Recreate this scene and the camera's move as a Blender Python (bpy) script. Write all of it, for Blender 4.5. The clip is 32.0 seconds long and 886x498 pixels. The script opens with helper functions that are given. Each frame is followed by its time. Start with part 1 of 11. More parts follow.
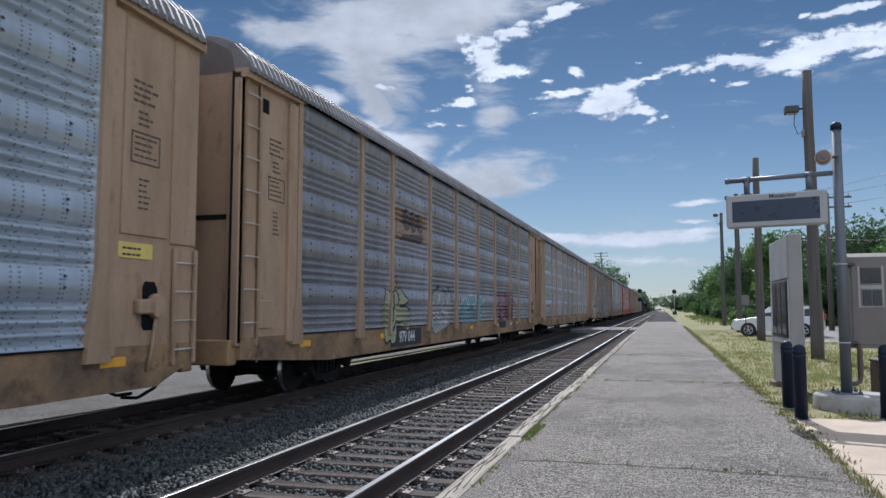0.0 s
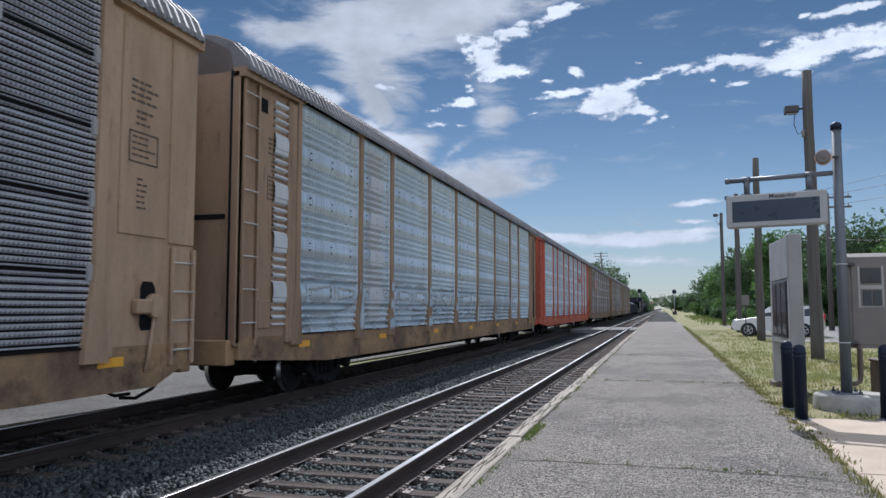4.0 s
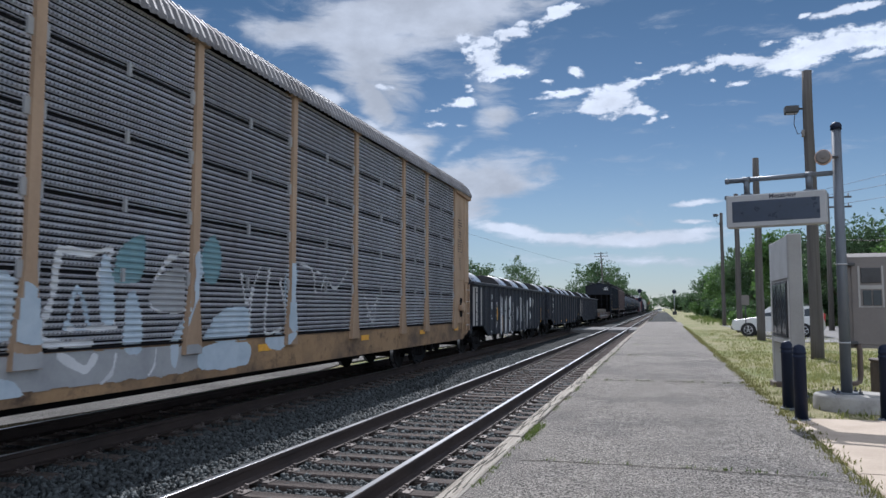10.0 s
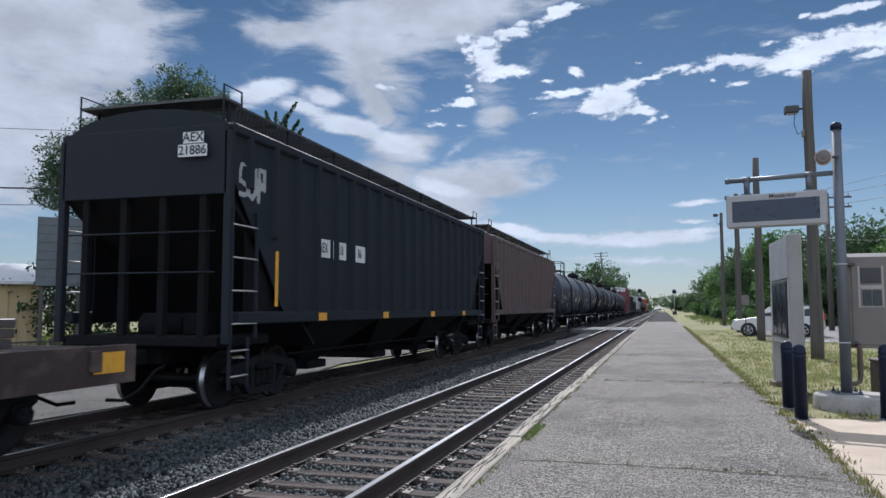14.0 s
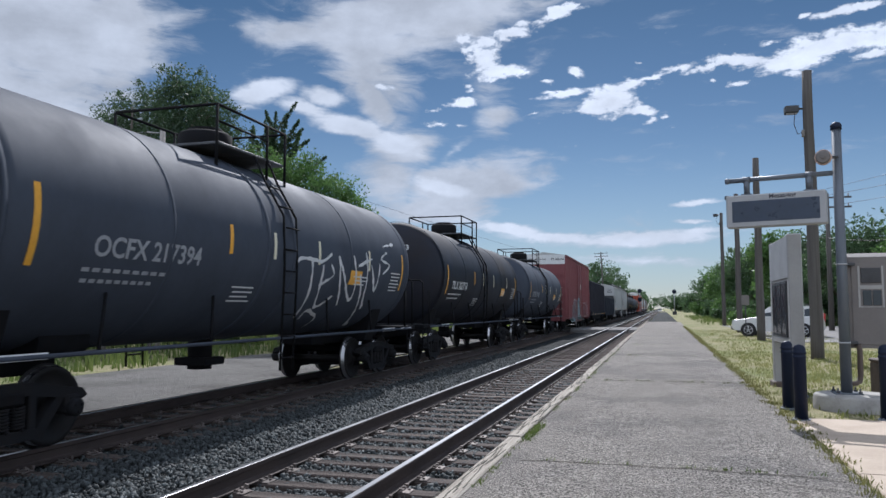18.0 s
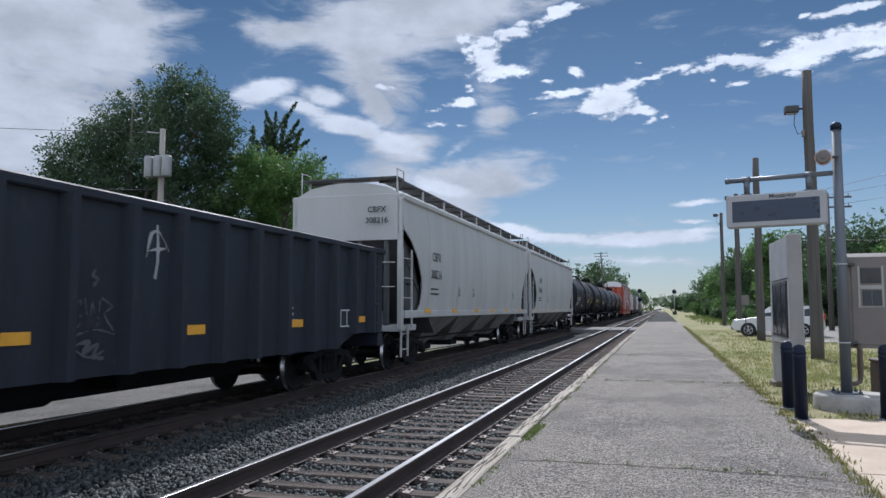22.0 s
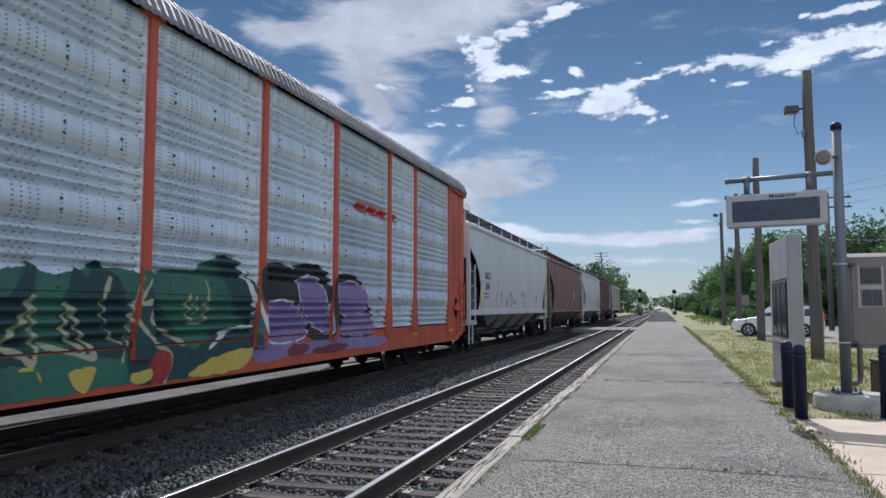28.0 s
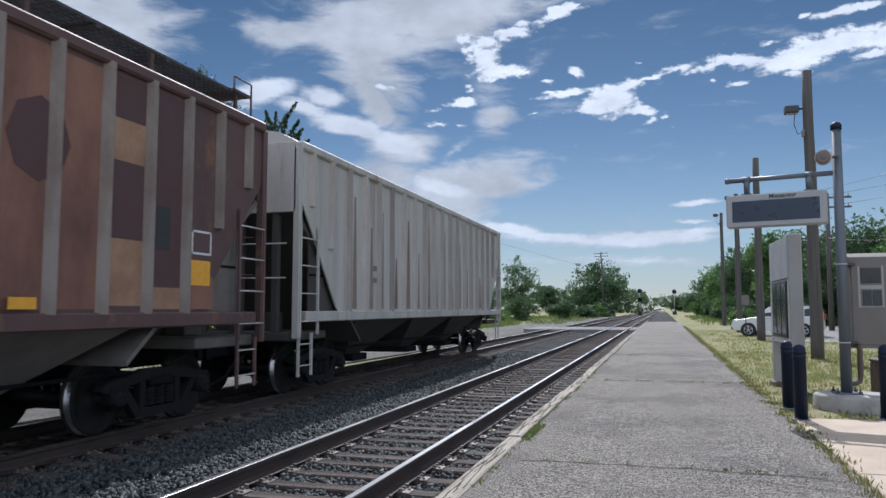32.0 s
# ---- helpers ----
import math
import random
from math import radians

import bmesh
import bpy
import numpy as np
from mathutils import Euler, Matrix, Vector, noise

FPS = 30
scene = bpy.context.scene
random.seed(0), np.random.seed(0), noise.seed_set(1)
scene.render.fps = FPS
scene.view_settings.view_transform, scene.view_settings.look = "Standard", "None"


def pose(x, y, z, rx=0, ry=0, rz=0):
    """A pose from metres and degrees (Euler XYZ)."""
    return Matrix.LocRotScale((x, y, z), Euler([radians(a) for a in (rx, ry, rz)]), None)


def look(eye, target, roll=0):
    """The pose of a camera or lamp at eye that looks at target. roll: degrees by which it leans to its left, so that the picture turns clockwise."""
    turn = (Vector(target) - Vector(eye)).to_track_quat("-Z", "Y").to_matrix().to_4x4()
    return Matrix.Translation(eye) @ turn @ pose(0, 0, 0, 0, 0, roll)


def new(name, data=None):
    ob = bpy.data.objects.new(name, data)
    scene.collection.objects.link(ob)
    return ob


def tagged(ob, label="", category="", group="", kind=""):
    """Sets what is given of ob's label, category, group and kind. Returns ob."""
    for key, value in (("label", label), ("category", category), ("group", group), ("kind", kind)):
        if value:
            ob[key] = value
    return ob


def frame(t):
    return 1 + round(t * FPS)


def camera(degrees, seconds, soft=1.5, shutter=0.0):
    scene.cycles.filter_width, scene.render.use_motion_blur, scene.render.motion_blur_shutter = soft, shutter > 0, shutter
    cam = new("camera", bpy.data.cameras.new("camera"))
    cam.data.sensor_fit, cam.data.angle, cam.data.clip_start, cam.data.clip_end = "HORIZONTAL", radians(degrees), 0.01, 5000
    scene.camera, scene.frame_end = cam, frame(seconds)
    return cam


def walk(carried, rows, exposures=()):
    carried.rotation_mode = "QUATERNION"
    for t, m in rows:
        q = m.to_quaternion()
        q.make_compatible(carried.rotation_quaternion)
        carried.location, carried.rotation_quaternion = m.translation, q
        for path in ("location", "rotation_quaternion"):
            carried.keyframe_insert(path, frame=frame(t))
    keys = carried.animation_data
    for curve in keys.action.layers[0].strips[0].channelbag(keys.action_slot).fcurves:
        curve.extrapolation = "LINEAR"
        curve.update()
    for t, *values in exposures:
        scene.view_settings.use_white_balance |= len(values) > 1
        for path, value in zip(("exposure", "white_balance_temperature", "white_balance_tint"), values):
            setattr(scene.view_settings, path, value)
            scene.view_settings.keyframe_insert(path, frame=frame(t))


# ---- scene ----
import functools

# Camera: it stands still on the platform, 1.57 m above the rail heads.
cam = camera(61.04, 32.0, soft=1.5, shutter=0.04)
EYE = Vector((0.0, 0.0, 1.57))
AIM = Vector((-0.27839, 0.95724, 0.07870))
STAND = look(EYE, EYE + AIM)
walk(cam, [(0.0, STAND), (32.0, STAND)], exposures=[(0.0, 0.31, 5720, 14), (32.0, 0.31, 5720, 14)])

# ---------------------------------------------------------------- light
SUN_TO = Vector((-0.14, 1.0, 0.95)).normalized()
sun_data = bpy.data.lights.new("sun", "SUN")
sun_data.energy, sun_data.angle, sun_data.color = 3.8, radians(0.53), (1.0, 0.945, 0.85)
sun = new("sun", sun_data)
sun.matrix_world = look((0, 0, 60), Vector((0, 0, 60)) - SUN_TO)

# clouds: azimuth and height in degrees, half width, half height, lean, weight
VEILS = [
    (-51.9, 14.9, 9.01, 7.47, 75, 1.1), (-44.4, 18.2, 6.48, 4.08, 13, 1.0), (-40.3, 19.4, 4.56, 2.05, -85, 1.0),
    (-45.2, 11.9, 5.6, 4.42, 13, 0.95), (-36.5, 20.1, 2.38, 2.03, 21, 0.33), (-17.1, 22.3, 7.71, 2.83, 12, 1.05),
    (-22.1, 20.6, 5.26, 2.29, 2, 0.9), (-26.7, 20.1, 5.13, 1.02, 0, 0.7), (-22.5, 18.4, 3.59, 2.29, -28, 0.85),
    (-21.9, 16.0, 2.9, 1.04, -60, 0.7), (-19.7, 11.9, 2.39, 2.03, 2, 0.75), (-20.3, 9.9, 2.38, 2.34, 10, 0.7),
    (-13.8, 9.6, 4.86, 1.54, 9, 1.1), (-16.0, 7.6, 3.25, 1.29, 0, 0.85), (-12.2, 14.3, 1.48, 1.17, -2, 0.6),
    (-12.8, 15.7, 1.75, 1.24, -2, 0.4)]
STREAKS = [
    (-30.0, 15.8, 2.6, 0.96, 19, 0.95), (-25.4, 15.8, 1.79, 0.74, -5, 0.85), (-26.8, 14.8, 3.14, 0.71, -17, 0.85),
    (-23.4, 13.7, 4.07, 0.8, -14, 0.95), (-20.3, 12.7, 2.59, 1.02, -18, 0.8), (-15.5, 11.8, 1.94, 0.51, 37, 0.45),
    (-16.4, 9.2, 2.61, 0.56, -12, 0.95), (-10.0, 17.7, 2.4, 0.53, -6, 0.45), (-11.2, 6.0, 3.65, 0.51, -9, 0.95),
    (-7.4, 5.3, 4.65, 0.47, -4, 0.95), (-1.6, 5.1, 6.47, 0.58, 2, 0.95), (2.8, 5.6, 2.13, 0.33, 4, 0.85),
    (2.5, 7.6, 1.75, 0.24, 4, 0.95), (2.1, 6.3, 1.25, 0.2, -2, 0.7), (-2.0, 3.5, 6.89, 0.58, -1, 0.6),
    (2.6, 20.1, 6.71, 0.34, 0, 0.3)]
HEAP_HIGH = [
    (-13.1, 19.8, 1.84, 0.6, 8, 1.0), (-11.1, 20.4, 1.83, 0.52, 9, 1.0), (-10.0, 21.1, 0.96, 0.36, 6, 0.9),
    (-13.0, 18.7, 1.32, 0.97, -2, 1.1), (-12.4, 17.7, 1.75, 0.57, 3, 1.1), (-10.8, 17.8, 1.09, 0.53, -6, 1.0),
    (-14.8, 20.0, 1.13, 0.44, 17, 0.85), (-7.2, 21.7, 1.86, 0.52, 15, 1.1), (-6.2, 22.0, 1.19, 0.39, 5, 1.0),
    (-8.7, 21.2, 0.67, 0.36, 23, 0.8), (-14.6, 15.5, 1.4, 0.37, 7, 1.0), (-16.9, 14.9, 1.14, 0.21, 10, 0.8),
    (-16.4, 13.9, 1.14, 0.21, 3, 0.8), (-14.9, 13.8, 0.53, 0.17, 0, 0.7), (-14.1, 16.4, 0.53, 0.21, -1, 0.7),
    (-14.4, 16.8, 0.53, 0.25, -1, 0.55)]
HEAP_MID = [
    (-3.4, 15.3, 2.16, 1.06, 4, 1.2), (-4.7, 14.7, 1.94, 0.45, -3, 1.1), (-1.4, 14.5, 1.31, 0.4, -4, 1.1),
    (-2.6, 16.2, 2.56, 0.4, 4, 1.0), (-6.4, 16.0, 2.21, 0.33, 5, 0.9), (-0.4, 16.7, 1.13, 0.24, 10, 0.9),
    (-8.1, 16.1, 0.95, 0.16, -2, 0.75), (-5.9, 17.5, 0.73, 0.28, -22, 0.85), (-1.3, 17.8, 0.65, 0.2, 3, 0.9),
    (-8.3, 16.9, 0.86, 0.16, -2, 0.85), (-0.5, 13.7, 0.73, 0.2, 8, 0.85), (0.5, 13.9, 0.4, 0.16, 5, 0.8),
    (-9.2, 14.6, 0.69, 0.12, 10, 0.7), (-6.9, 12.1, 0.64, 0.13, -2, 0.6), (-21.1, 16.7, 0.96, 0.25, -8, 0.95),
    (1.0, 13.1, 0.32, 0.12, 6, 0.5)]
HEAP_RIGHT = [
    (1.5, 17.2, 1.51, 0.28, 5, 0.9), (3.3, 17.1, 1.86, 0.31, 6, 0.95), (5.4, 17.4, 1.82, 0.5, -1, 1.0),
    (7.1, 17.1, 1.67, 0.49, -1, 1.05), (9.0, 16.8, 2.33, 0.75, 0, 1.15), (10.9, 17.5, 3.1, 0.96, 6, 1.2),
    (13.1, 17.6, 2.48, 0.8, 5, 1.2), (15.0, 17.7, 1.6, 0.78, -1, 1.1), (9.4, 16.0, 1.15, 0.33, -8, 0.95),
    (8.0, 18.3, 0.94, 0.19, 4, 0.7), (14.3, 16.6, 1.46, 0.32, 4, 0.95), (5.5, 15.8, 0.83, 0.19, 4, 0.85),
    (3.9, 16.2, 0.35, 0.15, -7, 0.8), (12.2, 19.6, 1.76, 0.29, 3, 0.95), (14.0, 19.7, 1.47, 0.28, 2, 1.0),
    (10.0, 19.7, 0.55, 0.15, 11, 0.7)]


class Nodes:
    """Short-hand for a node tree: add(type, inputs by number or name, settings)."""

    def __init__(self, tree):
        self.tree = tree
        tree.nodes.clear()

    def add(self, kind, ins=None, **sets):
        n = self.tree.nodes.new(kind)
        if "operation" in sets:
            n.operation = sets["operation"]
        if "use_clamp" in sets:
            n.use_clamp = sets["use_clamp"]
        if "data_type" in sets:
            n.data_type = sets["data_type"]
        if "blend_type" in sets:
            n.blend_type = sets["blend_type"]
        if "clamp_factor" in sets:
            n.clamp_factor = sets["clamp_factor"]
        if "noise_dimensions" in sets:
            n.noise_dimensions = sets["noise_dimensions"]
        if "vector_type" in sets:
            n.vector_type = sets["vector_type"]
        if "sky_type" in sets:
            n.sky_type = sets["sky_type"]
        if "sun_disc" in sets:
            n.sun_disc = sets["sun_disc"]
        if "sun_elevation" in sets:
            n.sun_elevation = sets["sun_elevation"]
        if "sun_rotation" in sets:
            n.sun_rotation = sets["sun_rotation"]
        if "air_density" in sets:
            n.air_density = sets["air_density"]
        if "dust_density" in sets:
            n.dust_density = sets["dust_density"]
        if "ozone_density" in sets:
            n.ozone_density = sets["ozone_density"]
        for k, v in (ins or {}).items():
            s = n.inputs[k]
            if isinstance(v, bpy.types.NodeSocket):
                self.tree.links.new(v, s)
            else:
                s.default_value = v
        return n

    def math(self, op, a, b=0.0, c=0.0, clamp=False):
        return self.add("ShaderNodeMath", {0: a, 1: b, 2: c}, operation=op, use_clamp=clamp).outputs[0]

    def noise(self, vec, scale, detail=4.0, rough=0.55, dist=0.0):
        return self.add("ShaderNodeTexNoise", {"Vector": vec, "Scale": scale, "Detail": detail, "Roughness": rough, "Distortion": dist})

    def ramp(self, fac, lo, hi, a=0.0, b=1.0, smooth=False):
        n = self.add("ShaderNodeMapRange", {"Value": fac, "From Min": lo, "From Max": hi, "To Min": a, "To Max": b})
        n.interpolation_type = "SMOOTHSTEP" if smooth else "LINEAR"
        return n.outputs[0]

    def mix(self, fac, a, b, blend="MIX"):
        n = self.add("ShaderNodeMix", data_type="RGBA", blend_type=blend, clamp_factor=True)
        for s, v in ((n.inputs["Factor"], fac), (n.inputs[6], a), (n.inputs[7], b)):
            if isinstance(v, bpy.types.NodeSocket):
                self.tree.links.new(v, s)
            elif s.type == "RGBA":
                s.default_value = (*v, 1.0) if len(v) == 3 else v
            else:
                s.default_value = v
        return n.outputs[2]

    def mapped(self, vec, scale=(1, 1, 1), loc=(0, 0, 0), rot=(0, 0, 0), kind="POINT"):
        return self.add("ShaderNodeMapping", {"Vector": vec, "Location": loc, "Rotation": rot, "Scale": scale}, vector_type=kind).outputs[0]


def build_sky():
    world = bpy.data.worlds.new("sky")
    scene.world = world
    world.use_nodes = True
    n = Nodes(world.node_tree)
    sky = n.add("ShaderNodeTexSky", sky_type="NISHITA", sun_disc=False, sun_elevation=math.asin(SUN_TO.z),
                sun_rotation=math.atan2(SUN_TO.x, SUN_TO.y), air_density=1.0, dust_density=0.15, ozone_density=3.0)
    way = n.add("ShaderNodeTexCoord").outputs["Generated"]
    xyz = n.add("ShaderNodeSeparateXYZ", {0: way})
    az = n.math("MULTIPLY", n.math("ARCTAN2", xyz.outputs[0], xyz.outputs[1]), 57.2958)
    el = n.math("MULTIPLY", n.math("ARCSINE", xyz.outputs[2]), 57.2958)
    flat = n.add("ShaderNodeCombineXYZ", {0: az, 1: el, 2: 0.0}).outputs[0]
    wide = n.noise(n.mapped(flat, (0.16, 0.3, 1)), 1.0, 5, 0.55)
    small = n.noise(n.mapped(flat, (0.8, 1.3, 1)), 1.0, 5, 0.6)

    def bent(source, amount):
        half = n.add("ShaderNodeVectorMath", {0: source.outputs["Color"], 1: (0.5, 0.5, 0.5)}, operation="SUBTRACT").outputs[0]
        push = n.add("ShaderNodeVectorMath", {0: half, 1: amount}, operation="MULTIPLY").outputs[0]
        return n.add("ShaderNodeVectorMath", {0: flat, 1: push}, operation="ADD").outputs[0]

    def heap(table, vec, after=None):
        """Sum of soft ellipses; the tiny term makes the shader take them in turn, a few at a time."""
        total, last = None, after
        for i, (a, e, w, h, lean, k) in enumerate(table):
            if i % 4 == 0 and last is not None:
                vec = n.add("ShaderNodeVectorMath", {0: last, 1: (1e-6, 1e-6, 0.0), 2: vec}, operation="MULTIPLY_ADD").outputs[0]
            local = n.mapped(vec, (w, h, 1.0), (a, e, 0.0), (0, 0, radians(lean)), "TEXTURE")
            r = n.add("ShaderNodeVectorMath", {0: local}, operation="LENGTH").outputs["Value"]
            v = n.ramp(r, 0.0, 1.6, 1.45 * k, 0.0)
            total = last = v if total is None else n.math("MAXIMUM", total, v)
        return total

    soft_way, curd_way = bent(wide, (2.6, 1.8, 0.0)), bent(small, (1.0, 0.6, 0.0))
    veils = heap(VEILS, soft_way)
    streaks = heap(STREAKS, curd_way, veils)
    puffs_high = heap(HEAP_HIGH, curd_way, streaks)
    puffs_mid = heap(HEAP_MID, curd_way, puffs_high)
    puffs_right = heap(HEAP_RIGHT, curd_way, puffs_mid)
    fibre = n.noise(n.mapped(soft_way, (0.16, 0.62, 1), (0, 0, 0), (0, 0, 0.35)), 1.0, 9, 0.6, 0.3).outputs["Fac"]
    curds = n.noise(n.mapped(flat, (0.6, 1.1, 1)), 1.0, 9, 0.66, 0.2).outputs["Fac"]
    rest = n.noise(n.mapped(flat, (0.06, 0.12, 1)), 1.0, 6, 0.6).outputs["Fac"]
    high = n.ramp(el, 27, 42, 0.0, 0.8, True)
    around = n.math("MULTIPLY", n.ramp(rest, 0.33, 0.55, 0, 1, True), n.math("MAXIMUM", high, n.ramp(n.math("ABSOLUTE", az), 52, 85, 0, 1.0, True)))
    veil = n.math("ADD", n.math("MAXIMUM", veils, around), n.math("MULTIPLY", n.math("SUBTRACT", fibre, 0.5), 1.9))
    veil = n.ramp(veil, 0.08, 0.8, 0.0, 0.95, True)
    streak = n.math("ADD", streaks, n.math("MULTIPLY", n.math("SUBTRACT", fibre, 0.5), 1.7))
    streak = n.ramp(streak, 0.3, 0.95, 0.0, 0.95, True)
    puffs = n.math("MAXIMUM", n.math("MAXIMUM", puffs_high, puffs_mid), puffs_right)
    lumps = n.math("ADD", puffs, n.math("MULTIPLY", n.math("SUBTRACT", curds, 0.5), 2.9))
    thick = n.ramp(lumps, 0.42, 1.05, 0.0, 1.0, True)
    cover = n.math("MAXIMUM", n.math("MAXIMUM", veil, streak), thick, clamp=True)
    cover = n.math("MULTIPLY", cover, n.ramp(el, -1.0, 1.5, 0.0, 1.0))
    shade = n.ramp(n.noise(n.mapped(flat, (0.16, 0.28, 1), (5, 3, 0)), 1.0, 6, 0.6).outputs["Fac"], 0.35, 0.65, 0.74, 1.02)
    folds = n.ramp(curds, 0.36, 0.64, 0.78, 1.12)
    front = n.ramp(n.math("ABSOLUTE", az), 45, 115, 1.0, 2.0, True)
    body = n.math("ADD", n.math("MULTIPLY", shade, 10.4), n.math("MULTIPLY", streak, 2.6))
    lit = n.math("MULTIPLY", front, n.math("ADD", body, n.math("MULTIPLY", n.math("MULTIPLY", thick, folds), 4.6)))
    white = n.add("ShaderNodeCombineColor", {0: n.math("MULTIPLY", lit, 0.95), 1: lit, 2: n.math("MULTIPLY", lit, 1.05)}).outputs[0]
    haze = n.ramp(el, 0.0, 14.0, 0.36, 0.0, True)
    deep = n.mix(1.0, sky.outputs[0], n.mix(n.math("MULTIPLY", n.ramp(el, 5.0, 24.0), n.ramp(el, 30.0, 55.0, 1.0, 0.0)), (0.93, 0.94, 0.92), (0.50, 0.62, 0.625)), "MULTIPLY")
    clear = n.mix(haze, deep, (6.6, 8.4, 9.8))
    final = n.mix(cover, clear, white)
    bg = n.add("ShaderNodeBackground", {"Color": final, "Strength": 0.05})
    n.add("ShaderNodeOutputWorld", {"Surface": bg.outputs[0]})


build_sky()

# ---------------------------------------------------------------- materials
MATS = {}


def surface(name, base, rough=0.6, metal=0.0, second=None, amount=0.5, scale=3.0, streak=(1, 1, 1), grain=0.15, bump=0.1,
            bump_scale=60.0, third=None, spots=0.0, spot_scale=9.0, random=0.0, coat=0.0, gloss=0.5):
    """A worn surface: base colour, a second colour in large uneven stains, grain, and a third colour in spots."""
    if name in MATS:
        return MATS[name]
    m = MATS[name] = bpy.data.materials.new(name)
    m.use_nodes = True
    n = Nodes(m.node_tree)
    at = n.add("ShaderNodeTexCoord").outputs["Object"]
    big = n.noise(n.mapped(at, streak), scale, 6, 0.62).outputs["Fac"]
    tiny = n.noise(at, scale * 14, 4, 0.6).outputs["Fac"]
    col = n.mix(n.ramp(big, 0.42, 0.68, 0.0, amount), base, second or tuple(c * 0.6 for c in base))
    if third:
        spot = n.noise(n.mapped(at, streak, (3.1, 7.7, 1.3)), spot_scale, 8, 0.7).outputs["Fac"]
        col = n.mix(n.ramp(spot, 0.62 - 0.1 * spots, 0.7, 0.0, min(1.0, spots)), col, third)
    col = n.mix(grain, col, n.mix(tiny, (0.25, 0.25, 0.25), (0.85, 0.85, 0.85)), "OVERLAY")
    if random:
        r = n.add("ShaderNodeObjectInfo").outputs["Random"]
        hsv = n.add("ShaderNodeHueSaturation", {"Color": col, "Value": n.ramp(r, 0, 1, 1 - random, 1 + random)})
        col = hsv.outputs[0]
    fine = n.noise(at, bump_scale, 5, 0.6).outputs["Fac"]
    b = n.add("ShaderNodeBump", {"Height": fine, "Strength": bump, "Distance": 0.02})
    p = n.add("ShaderNodeBsdfPrincipled", {"Base Color": col, "Metallic": metal, "Normal": b.outputs[0],
              "Roughness": n.ramp(big, 0.3, 0.7, max(0.05, rough - 0.1), min(1.0, rough + 0.12))})
    p.inputs["Specular IOR Level"].default_value = gloss
    if coat:
        p.inputs["Coat Weight"].default_value = coat
    n.add("ShaderNodeOutputMaterial", {"Surface": p.outputs[0]})
    return m


def ground_surface(name, base, second, third, scales=(0.5, 4.0, 40.0), cover=(0.45, 0.6), rough=0.92, bump=0.5, speckle=0.35):
    """Ground seen from a standing height: two mixed covers, patches and grain."""
    m = MATS[name] = bpy.data.materials.new(name)
    m.use_nodes = True
    n = Nodes(m.node_tree)
    at = n.add("ShaderNodeTexCoord").outputs["Object"]
    a = n.noise(at, scales[0], 6, 0.6).outputs["Fac"]
    b = n.noise(at, scales[1], 6, 0.65).outputs["Fac"]
    c = n.noise(at, scales[2], 4, 0.6).outputs["Fac"]
    col = n.mix(n.ramp(a, cover[0], cover[1], 0, 1, True), base, second)
    col = n.mix(n.ramp(b, 0.5, 0.72, 0, 0.8), col, third)
    col = n.mix(speckle, col, n.mix(n.ramp(c, 0.40, 0.60), (0.05, 0.05, 0.05), (0.97, 0.97, 0.97)), "OVERLAY")
    e = n.noise(at, scales[2] * 0.37, 5, 0.65).outputs["Fac"]
    col = n.mix(speckle * 0.5, col, n.mix(n.ramp(e, 0.36, 0.64), (0.1, 0.1, 0.1), (0.9, 0.9, 0.9)), "OVERLAY")
    h = n.math("ADD", n.math("MULTIPLY", b, 0.5), c)
    bp = n.add("ShaderNodeBump", {"Height": h, "Strength": bump, "Distance": 0.05})
    p = n.add("ShaderNodeBsdfPrincipled", {"Base Color": col, "Roughness": rough, "Normal": bp.outputs[0]})
    p.inputs["Specular IOR Level"].default_value = 0.2
    n.add("ShaderNodeOutputMaterial", {"Surface": p.outputs[0]})
    return m


def stone_surface(name, low, high):
    """Crushed stone: each piece has its own tone."""
    m = MATS[name] = bpy.data.materials.new(name)
    m.use_nodes = True
    n = Nodes(m.node_tree)
    r = n.add("ShaderNodeNewGeometry").outputs["Random Per Island"]
    at = n.add("ShaderNodeTexCoord").outputs["Object"]
    fine = n.noise(at, 45, 4, 0.6).outputs["Fac"]
    col = n.mix(n.math("ADD", n.math("MULTIPLY", n.math("MULTIPLY", r, r), 0.75), n.ramp(fine, 0.3, 0.7, 0.0, 0.3), clamp=True), low, high)
    p = n.add("ShaderNodeBsdfPrincipled", {"Base Color": col, "Roughness": n.ramp(fine, 0.3, 0.7, 0.65, 0.95)})
    n.add("ShaderNodeOutputMaterial", {"Surface": p.outputs[0]})
    return m


